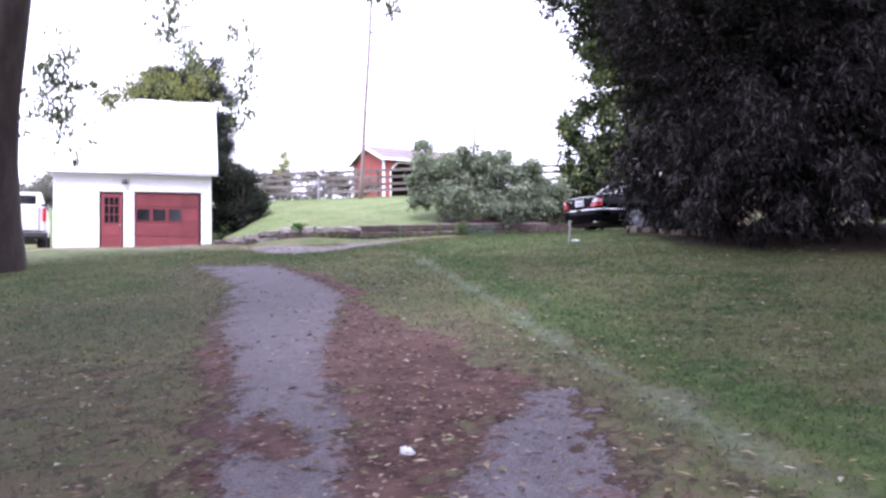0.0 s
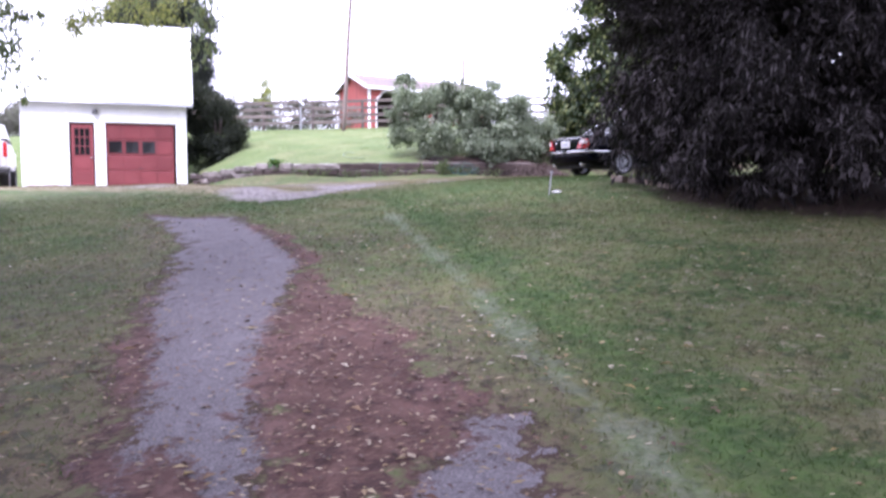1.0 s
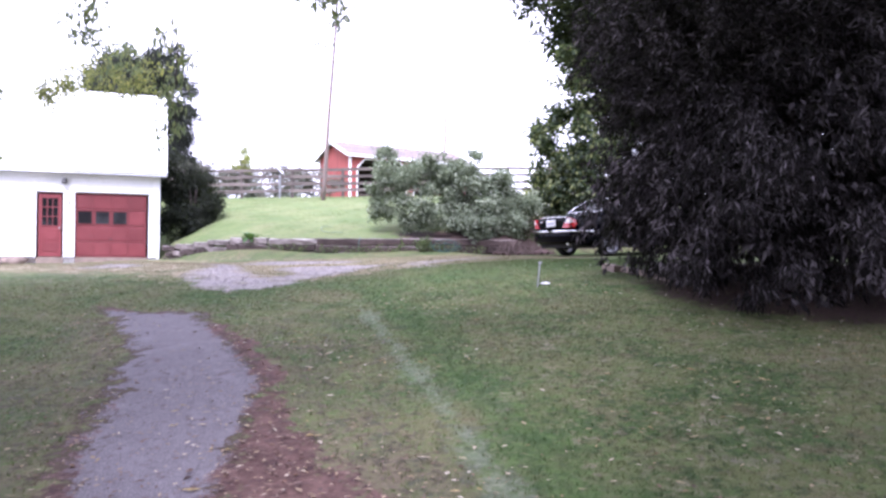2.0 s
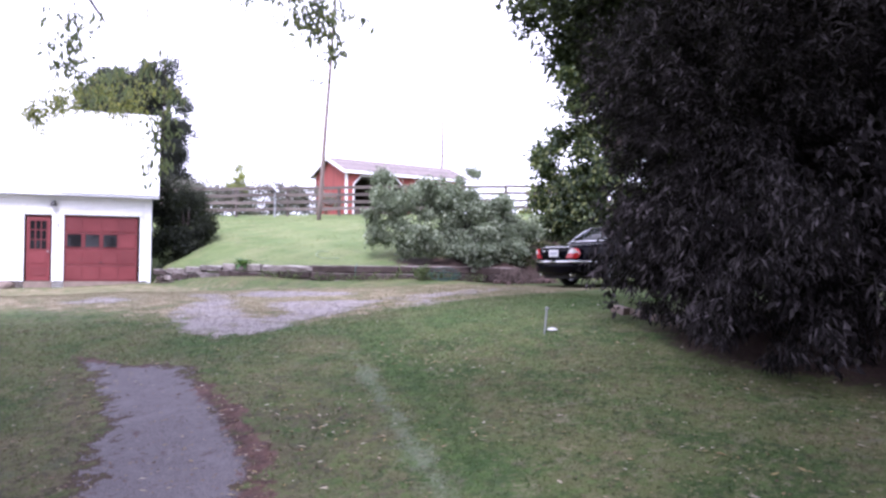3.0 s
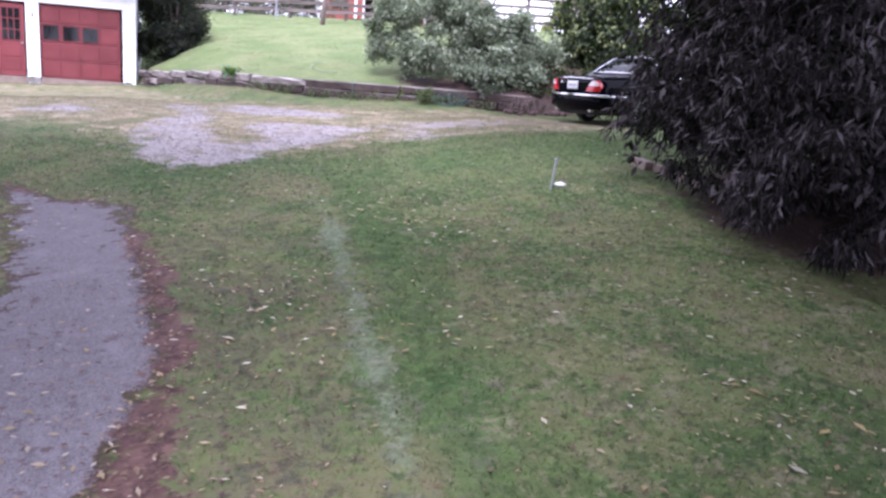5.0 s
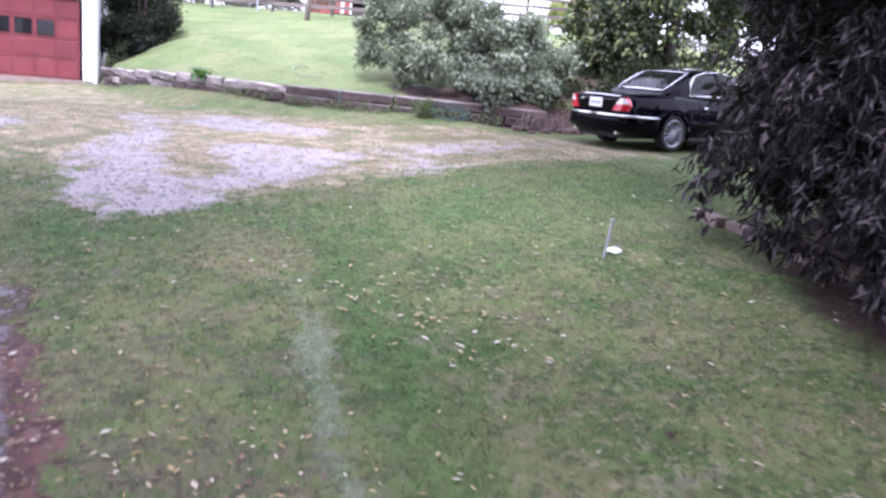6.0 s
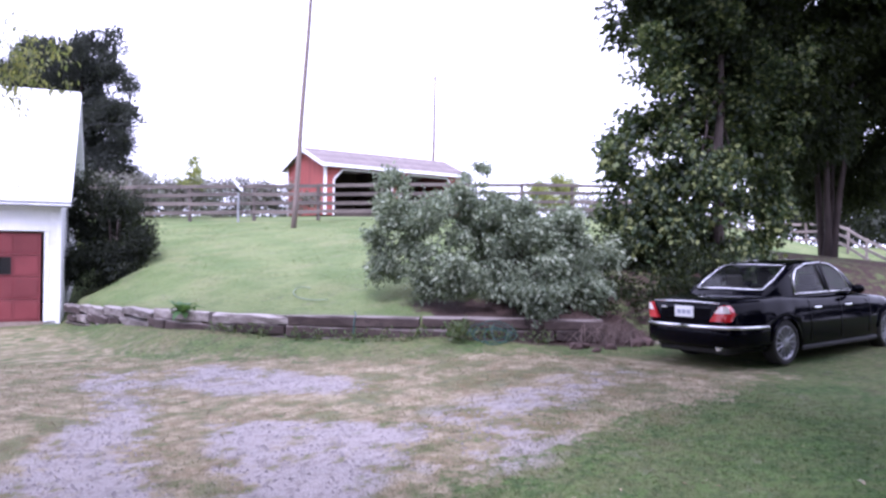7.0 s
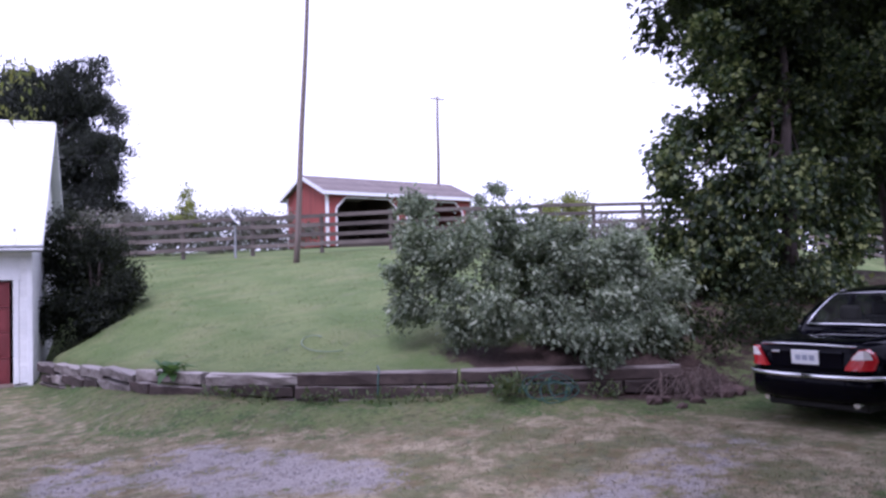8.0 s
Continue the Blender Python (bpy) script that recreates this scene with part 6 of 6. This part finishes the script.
    # door seams, handles, mirrors, sill
    for s in (-1, 1):
        for x in (1.80, 2.66, 3.52):
            strip("door_seam", [(x, s * 0.934, 0.32), (x, s * 0.936, 0.55), (x, s * 0.922, 0.78), (x, s * 0.890, 0.95)], 0.005, "car_trim")
        for x in (1.88, 2.76):
            part("door_handle", box(x, x + 0.19, s * 0.925 - 0.018, s * 0.925 + 0.018, 0.80, 0.835, 0.01), "chrome", car)
        m = bmesh.new()
        bmesh.ops.create_uvsphere(m, u_segments=14, v_segments=8, radius=1.0, matrix=Matrix.Translation((3.04, s * 0.98, 1.06)) @ Matrix.Diagonal((0.07, 0.11, 0.075, 1)))
        part("door_mirror", m, "car_paint", car, smooth=True)
        part("mirror_stalk", box(3.04, 3.10, min(s * 0.83, s * 0.93), max(s * 0.83, s * 0.93), 1.0, 1.04, 0.008), "car_paint", car)
        part("sill", box(1.55, 3.75, min(s * 0.86, s * 0.925), max(s * 0.86, s * 0.925), 0.19, 0.27, 0.02), "car_trim", car)
        build_wheel(car, wr, s * 0.80, s)
        build_wheel(car, wf, s * 0.80, s)
        part("exhaust_pipe", tube([(0.02, s * 0.55, 0.30), (0.3, s * 0.55, 0.30)], 0.035, 10), "chrome", car)
    part("underbody", box(0.15, 4.85, -0.62, 0.62, 0.20, 0.42, 0.02), "car_trim", car)
    for x, y in ((1.75, -0.38), (1.75, 0.38), (2.60, -0.38), (2.60, 0.38)):
        part("headrest", box(x - 0.05, x + 0.05, y - 0.14, y + 0.14, 1.10, 1.30, 0.035), "seat", car)
        part("seat_back", box(x - 0.07, x + 0.07, y - 0.26, y + 0.26, 0.95, 1.12, 0.04), "seat", car)
    part("parcel_shelf", box(1.12, 1.60, -0.62, 0.62, 1.02, 1.045), "car_trim", car)
    return car


build_car()


# ---- the pickup truck beyond the garage corner ----
def build_truck():
    t = thing("pickup_truck", pose(-4.70, -3.3, gz(-4.70, -2.0), 0, 0, 91), "white pickup truck parked tail-out beside the garage", "truck")
    W = 0.98
    bed = part("bed", box(0.06, 2.3, -W, W, 0.62, 1.32, 0.05), "truck_white", t)
    part("bed_rail", box(0.04, 2.3, -W - 0.01, -W + 0.12, 1.31, 1.36, 0.012), "dark_metal", bed)
    part("bed_rail", box(0.04, 2.3, W - 0.12, W + 0.01, 1.31, 1.36, 0.012), "dark_metal", bed)
    part("tailgate", box(0.0, 0.06, -W + 0.16, W - 0.16, 0.66, 1.34, 0.02), "truck_white", t)
    part("tailgate_handle", box(-0.015, 0.0, -0.12, 0.12, 1.14, 1.22, 0.01), "dark_metal", t)
    for s in (-1, 1):
        part("tail_lamp", box(-0.005, 0.10, min(s * (W - 0.08), s * (W + 0.012)), max(s * (W - 0.08), s * (W + 0.012)), 0.90, 1.26, 0.02), "lamp_red", t)
    part("bumper", box(-0.14, 0.02, -W, W, 0.46, 0.62, 0.04), "dark_metal", t)
    rings = []
    for x, z, w in ((2.32, 1.32, 0.93), (2.40, 1.86, 0.78), (3.3, 1.90, 0.78), (4.0, 1.36, 0.90)):
        rings.append([(x, -W * 0.98, 0.62), (x, -0.95, 1.2), (x, -w, z), (x, w, z), (x, 0.95, 1.2), (x, W * 0.98, 0.62)])
    part("cab", loft(rings), "truck_white", t)
    part("side_window", box(2.5, 3.4, W - 0.12, W - 0.10, 1.34, 1.76), "pane", t)
    part("rear_window", box(2.335, 2.345, -0.66, 0.66, 1.40, 1.76), "pane", t)
    part("bonnet", box(3.95, 5.3, -W + 0.04, W - 0.04, 0.62, 1.24, 0.08), "truck_white", t)
    for s in (-1, 1):
        build_wheel(t, 1.15, s * 0.86, s, 0.38)
        build_wheel(t, 4.45, s * 0.86, s, 0.38)
    part("chassis", box(0.1, 5.1, -0.7, 0.7, 0.42, 0.63, 0.02), "dark_metal", t)
    return t


build_truck()

# ---- small things ----
def build_small():
    # survey stake with a white scrap beside it
    x, y = 4.50, -15.15
    s = thing("metal_stake", pose(x, y, gz(x, y), 0, 6, 0), "thin grey metal stake leaning in the lawn", "stake")
    part("rod", tube([(0, 0, -0.15), (0, 0, 0.36)], 0.012, 6), "grey_metal", s)
    part("cap", box(-0.02, 0.03, -0.015, 0.015, 0.345, 0.375, 0.005), "grey_metal", s)
    rng = random.Random(3)
    def scrap(name, x, y, w, l, label):
        bm = bmesh.new()
        bmesh.ops.create_uvsphere(bm, u_segments=12, v_segments=7, radius=1.0)
        for v in bm.verts:
            k = 0.75 + 0.5 * noise.noise(v.co * 2.3 + Vector((x, y, 0)))
            v.co = Vector((v.co.x * l * k, v.co.y * w * k, max(v.co.z, -0.2) * 0.035 * k))
        ob = part(name, bm, "litter_white", smooth=True)
        ob.matrix_basis = pose(x, y, gz(x, y) + 0.008, 0, 0, rng.uniform(0, 180))
        tagged(ob, label, "litter")
    scrap("plastic_scrap", 4.72, -15.02, 0.09, 0.14, "crumpled white plastic scrap lying on the lawn")
    scrap("paper_scrap", -1.36, -22.60, 0.035, 0.065, "torn white paper scrap on the old asphalt")
    # stones that edge the bed under the dark shrub
    def stone(x, y, r, k):
        bm = bmesh.new()
        bmesh.ops.create_icosphere(bm, subdivisions=2, radius=1.0)
        for v in bm.verts:
            n = 0.8 + 0.45 * noise.noise(v.co * 1.4 + Vector((k * 7.0, 0, 0)))
            v.co = Vector((v.co.x * r * n * 1.5, v.co.y * r * n, v.co.z * r * n * 0.55))
        ob = part("edging_stone", bm, "stone", smooth=True)
        ob.matrix_basis = pose(x, y, gz(x, y) + r * 0.12, 0, 0, rng.uniform(0, 180))
        tagged(ob, "flat pinkish stone edging the shrub bed", "stone", group="edging stones")
    for k, (a, b, r) in enumerate(((5.85, -20.3, 0.16), (6.4, -20.5, 0.15))):
        stone(a, b, r, k)
    y = -14.42
    for k, l in enumerate((0.42, 0.30, 0.17, 0.22, 0.14, 0.46, 0.33)):      # kerb of flat slabs along the bed
        bm = rough_box(l - 0.025, 0.20, 0.13, 70 + k, 0.022)
        bmesh.ops.bevel(bm, geom=bm.edges[:], offset=0.012, segments=1, affect="EDGES")
        ob = part("edging_slab", bm, "timber" if k in (2, 4) else "stone", smooth=False)
        x = 6.30 + 0.05 * math.sin(k * 2.1)
        ob.matrix_basis = pose(x, y - l / 2, gz(x, y - l / 2) - 0.03 - 0.02 * (k % 2), rng.uniform(-6, 6), rng.uniform(-4, 4), 90 + rng.uniform(-9, 9))
        tagged(ob, "flat broken reddish-tan slab edging the shrub bed", "stone", group="edging stones")
        y -= l
    for k, (dx, dy, r) in enumerate(((-3.95, -0.35, 0.28), (-4.25, -0.2, 0.22), (-4.6, -0.3, 0.25), (-4.45, -0.55, 0.16))):
        gx, gy = 1.06 + dx * 0.993 - dy * -0.117, 4.07 + dx * -0.117 + dy * 0.993
        bm = bmesh.new()
        bmesh.ops.create_icosphere(bm, subdivisions=2, radius=1.0)
        for v in bm.verts:
            n = 0.8 + 0.45 * noise.noise(v.co * 1.4 + Vector((k * 5.0, 3, 0)))
            v.co = Vector((v.co.x * r * n * 1.3, v.co.y * r * n, v.co.z * r * n * 0.85))
        ob = part("rock", bm, "stone", smooth=True)
        ob.matrix_basis = pose(gx, gy, gz(gx, gy) + r * 0.3, 0, 0, rng.uniform(0, 180))
        tagged(ob, "rough grey rock piled against the garage wall", "rock", group="rocks by the garage")
    # rubble and pruned wood at the end of the timber wall
    for k in range(14):
        a, b, r = 9.1 + rng.uniform(-0.5, 1.0), -7.15 + rng.uniform(-0.3, 0.35), rng.uniform(0.07, 0.15)
        bm = bmesh.new()
        bmesh.ops.create_icosphere(bm, subdivisions=1, radius=1.0)
        for v in bm.verts:
            n = 0.75 + 0.5 * noise.noise(v.co * 1.7 + Vector((k * 3.0, 1, 0)))
            v.co = Vector((v.co.x * r * n * 1.4, v.co.y * r * n, v.co.z * r * n * 0.8))
        ob = part("rubble_stone", bm, "rubble")
        ob.matrix_basis = pose(a, b, gz(a, b) + r * 0.3, 0, 0, rng.uniform(0, 180))
        tagged(ob, "broken reddish stone lying at the foot of the bank", "stone", group="rubble by the bank")
    # hoses
    def hose(name, pts, r, mat, label):
        ob = part(name, tube(pts, r, 6), mat, smooth=True)
        tagged(ob, label, "hose")
    coil = []
    for i in range(110):      # loose loops leaning against the shrub
        a = i * 0.26
        rr = 0.32 + 0.13 * math.sin(i * 0.117 + 1.0)
        x = 7.60 + 0.08 * math.sin(i * 0.05) + rr * math.cos(a)
        y = -6.12 + 0.10 * math.sin(i * 0.13) + 0.16 * math.sin(a)
        coil.append((x, y, gz(x, y) + 0.03 + max(0.0, 0.11 + (0.12 + 0.07 * math.sin(i * 0.23)) * math.sin(a + 0.5 * math.sin(i * 0.09)))))
    hose("garden_hose", coil, 0.008, "hose_green", "tangled green garden hose heaped below the shrub")
    over = [(5.95, -3.9, 0.74), (5.85, -4.2, 0.70), (5.74, -4.40, 0.672), (5.70, -4.47, 0.60), (5.69, -4.48, 0.40), (5.70, -4.50, 0.24)]
    hose("hose_end", over, 0.013, "hose_green", "green hose draped over the timber wall")
    ring = []
    for i in range(22):
        a = 0.4 + i * 0.20
        x, y = 5.45 + 0.34 * math.cos(a) + 0.02 * i, -2.15 + 0.42 * math.sin(a) - 0.012 * i
        ring.append((x, y, gz(x, y) + 0.05))
    hose("hose_loop", ring, 0.010, "hose_pale", "pale hose lying in a loop on the bank")
    # the leafy weed on the wall
    w = thing("broad_leaf_weed", pose(3.22, -2.05, 0.60), "bright green broad-leaved weed growing over the timber wall", "weed")
    for k in range(22):
        a, e = rng.uniform(0, 360), rng.uniform(-25, 55)
        l = rng.uniform(0.16, 0.30)
        bm = bmesh.new()
        prev = None
        for i in range(5):
            t = i / 4
            hw = l * 0.36 * math.sin(math.pi * min(0.96, 0.12 + t * 0.86))
            row = [bm.verts.new((0.05 + l * t, s * hw, 0.10 * t - 0.16 * t * t + abs(s) * hw * 0.25)) for s in (-1, 0, 1)]
            if prev:
                bm.faces.new((prev[0], row[0], row[1], prev[1])), bm.faces.new((prev[1], row[1], row[2], prev[2]))
            prev = row
        ob = part("leaf", bm, "leaf_fresh", w, smooth=True)
        ob.matrix_basis = pose(rng.uniform(-0.10, 0.10), rng.uniform(-0.10, 0.10), rng.uniform(0.0, 0.16), 0, -e, a)
    # low weeds along the foot of the wall
    c = []
    for k in range(60):
        t = rng.random()
        x = 3.4 + 5.4 * t
        y = float(np.interp(x, [3.05, 5.65, 7.4, 9.6], [-2.0, -4.3, -5.3, -6.55])) - rng.uniform(0.25, 0.5)
        c.append((x, y, gz(x, y) + rng.uniform(0.02, 0.12)))
    for x0, y0 in ((7.05, -5.85),):
        c += [(x0 + rng.gauss(0, 0.12), y0 + rng.gauss(0, 0.1), gz(x0, y0) + rng.uniform(0.03, 0.30)) for _ in range(26)]
    v, f = leaf_cloud(c, 12, 0.07, 0.09, 0.4, -0.6, None, 12)
    tagged(from_arrays("wall_weeds", v, f, "leaf_weed"), "weeds and tall grass along the timber wall", "weeds", kind="stuff")
    # heap of pruned twigs where the bank runs out beside the car
    pile = thing("brush_pile", pose(9.75, -6.75, gz(9.75, -6.75)), "heap of dead reddish twigs beside the timber wall", "brush")
    for k in range(70):
        bm = bmesh.new()
        a, l = rng.uniform(0, 2 * math.pi), rng.uniform(0.25, 0.75)
        x, y, h = rng.gauss(0, 0.42), rng.gauss(0, 0.22), rng.uniform(0.08, 0.42)
        pts = [(x + l * (t - 0.5) * math.cos(a), y + l * (t - 0.5) * math.sin(a) * 0.6, 0.02 + h * math.sin(math.pi * min(1, max(0, t))) ) for t in (0, 0.2, 0.4, 0.6, 0.8, 1.0)]
        tube(pts, [0.008, 0.008, 0.007, 0.006, 0.005, 0.003], 4, bm)
        part("twig", bm, "bark_pale", pile)
    # service wire from the garage gable into the evergreen
    pa, pb = Vector((1.9, 6.2, 5.2)), Vector((10.3, 11.8, 8.3))
    wire = [pa.lerp(pb, i / 12) + Vector((0, 0, -0.5 * math.sin(math.pi * i / 12))) for i in range(13)]
    tagged(part("service_wire", tube(wire, 0.005, 5), "dark_metal"), "thin dark service wire from the garage to the pole", "wire")


build_small()


# ---- fallen leaves and grass ----
def scatter(n, x0, x1, y0, y1, keep, seed):
    rng = np.random.default_rng(seed)
    x, y = rng.uniform(x0, x1, n), rng.uniform(y0, y1, n)
    k = rng.random(n) < keep(x, y)
    return x[k], y[k], rng


def strew(name, n, box_, keep, lo, hi, mat, label, seed):
    """Small curled leaves lying on the ground."""
    x, y, rng = scatter(n, *box_, keep, seed)
    n = len(x)
    z = height(x, y) + 0.012 + rng.uniform(0, 0.024, n)
    a, tip = rng.uniform(0, 2 * np.pi, n), rng.uniform(-0.3, 0.3, n)
    l = rng.uniform(lo, hi, n) * np.where(rng.random(n) < 0.08, 1.5, 1.0)
    w = l * rng.uniform(0.28, 0.55, n)
    c, s = np.cos(a), np.sin(a)
    def at(u, v, h):
        return np.stack([x + u * c - v * s, y + u * s + v * c, z + h], 1)
    v = np.stack([at(-l, 0 * l, 0 * l), at(0 * l, w, np.abs(tip) * l * 0.8), at(l, 0 * l, tip * l), at(0 * l, -w, np.abs(tip) * l * 0.5)], 1).reshape(-1, 3)
    tagged(from_arrays(name, v, np.arange(4 * n).reshape(-1, 4), mat), label, "leaves", kind="stuff")


def fallen_leaves():
    def brown(x, y):
        a, l, g, d, t, s, e = covers(x, y)
        near = 1 - smooth01(-y, 24.0, 27.0)
        far_side = smooth01(-x, 2.6, 3.6)
        return (0.04 + 0.05 * a + 0.95 * smooth01(l, 0.2, 0.7) + 0.30 * smooth01(t, 0.3, 0.8) * (1 - 0.85 * far_side)) * near
    def pale(x, y):
        a, l, g, d, t, s, e = covers(x, y)
        drift = np.clip(0.25 + 0.9 * np.sin(x * 1.7 + 0.6 * np.sin(y * 1.1)) * np.sin(y * 1.4 + x * 0.6), 0.1, 1)
        return drift * smooth01(-y, 12.0, 15.5) * (1 - 0.6 * s) * (1 - 0.4 * a)
    strew("fallen_leaves", 66000, (-6.0, 5.4, -26.5, -12.5), brown, 0.011, 0.029, "leaf_fallen", "scattered tan and brown fallen leaves", 5)
    strew("bleached_leaves", 8200, (-6.0, 7.0, -26.0, -12.0), pale, 0.012, 0.040, "leaf_bleached", "pale bleached leaves dotted over the lawn", 6)


def grass_blades(name, n, box_, keep, tall, mat, label, seed):
    x, y, rng = scatter(n, *box_, keep, seed)
    n = len(x)
    z = height(x, y) - 0.004
    a = rng.uniform(0, 2 * np.pi, n)
    h = tall * rng.uniform(0.5, 1.3, n)
    w = h * rng.uniform(0.07, 0.13, n)
    lean = rng.normal(0, 0.85, (n, 2)) * h[:, None]
    c, s = np.cos(a) * w, np.sin(a) * w
    v = np.stack([np.stack([x - c, y - s, z], 1), np.stack([x + c, y + s, z], 1), np.stack([x + lean[:, 0], y + lean[:, 1], z + h], 1)], 1).reshape(-1, 3)
    ob = from_arrays(name, v, np.arange(3 * n).reshape(-1, 3), mat)
    ob.data.attributes.new("lush", "FLOAT", "POINT").data.foreach_set("value", np.repeat(lush_and_shade(x, y), 3))
    tagged(ob, label, "grass", kind="stuff")


def lawn(x, y):
    a, l, g, d, t, s, e = covers(x, y)
    rim = smooth01(x, -5.5, -4.5) * smooth01(-x, -9.2, -7.2) * smooth01(-y, 8.5, 11.5)
    return rim * np.clip(1 - smooth01(a, 0.25, 0.6) - smooth01(l, 0.3, 0.7) - smooth01(g, 0.4, 0.7) - 0.75 * t - 0.9 * s - 0.5 * smooth01(e, 0.3, 0.7) - 0.55 * smooth01(d, 0.3, 0.6), 0.0, 1)


def straw(x, y):
    a, l, g, d, t, s, e = covers(x, y)
    return np.clip(smooth01(d, 0.25, 0.6) + 0.35 * t - smooth01(a, 0.3, 0.6) - 0.95 * smooth01(g, 0.40, 0.75) - 0.6 * l, 0.0, 1)


fallen_leaves()
grass_blades("lawn_grass", 470000, (-5.5, 9.2, -25.0, -8.5), lawn, 0.030, "blade", "short green lawn grass", 21)
grass_blades("dry_grass", 110000, (-5.0, 8.5, -25.0, -3.0), straw, 0.038, "blade_dry", "dry yellowing grass on the gravel yard", 22)


def bank_lawn(x, y):
    return smooth01(bank_distance(x, y)[0], 0.1, 0.6) * (0.35 + 0.65 * (np.sin(x * 2.1 + np.sin(y * 1.7)) * np.sin(y * 1.9 + x * 0.7) > -0.2))


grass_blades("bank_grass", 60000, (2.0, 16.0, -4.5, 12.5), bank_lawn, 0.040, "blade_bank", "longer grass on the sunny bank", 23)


def pebbles():
    def keep(x, y):
        a, l, g, d, t, s, e = covers(x, y)
        return smooth01(g, 0.30, 0.85)
    x, y, rng = scatter(26000, -3.0, 8.5, -13.2, -4.5, keep, 31)
    n = len(x)
    z = height(x, y)
    r = 0.006 + 0.022 * rng.random(n) ** 1.7
    a = rng.uniform(0, np.pi, n)
    unit = np.array([(1, 0, 0), (0, 1, 0), (-1, 0, 0), (0, -1, 0), (0.2, 0.1, 0.75)])
    p = unit[None] * rng.uniform(0.6, 1.25, (n, 5, 1))
    c, s = np.cos(a)[:, None], np.sin(a)[:, None]
    v = np.stack([x[:, None] + r[:, None] * (p[..., 0] * c - p[..., 1] * s * 0.75), y[:, None] + r[:, None] * (p[..., 0] * s + p[..., 1] * c * 0.75), z[:, None] + r[:, None] * p[..., 2]], -1).reshape(-1, 3)
    i = np.arange(n)[:, None] * 5
    f = np.concatenate([i + np.array([[k, (k + 1) % 4, 4]]) for k in range(4)])
    tagged(from_arrays("loose_gravel", v, f, "pebble"), "loose grey-lilac gravel strewn over the yard", "gravel", kind="stuff")


pebbles()
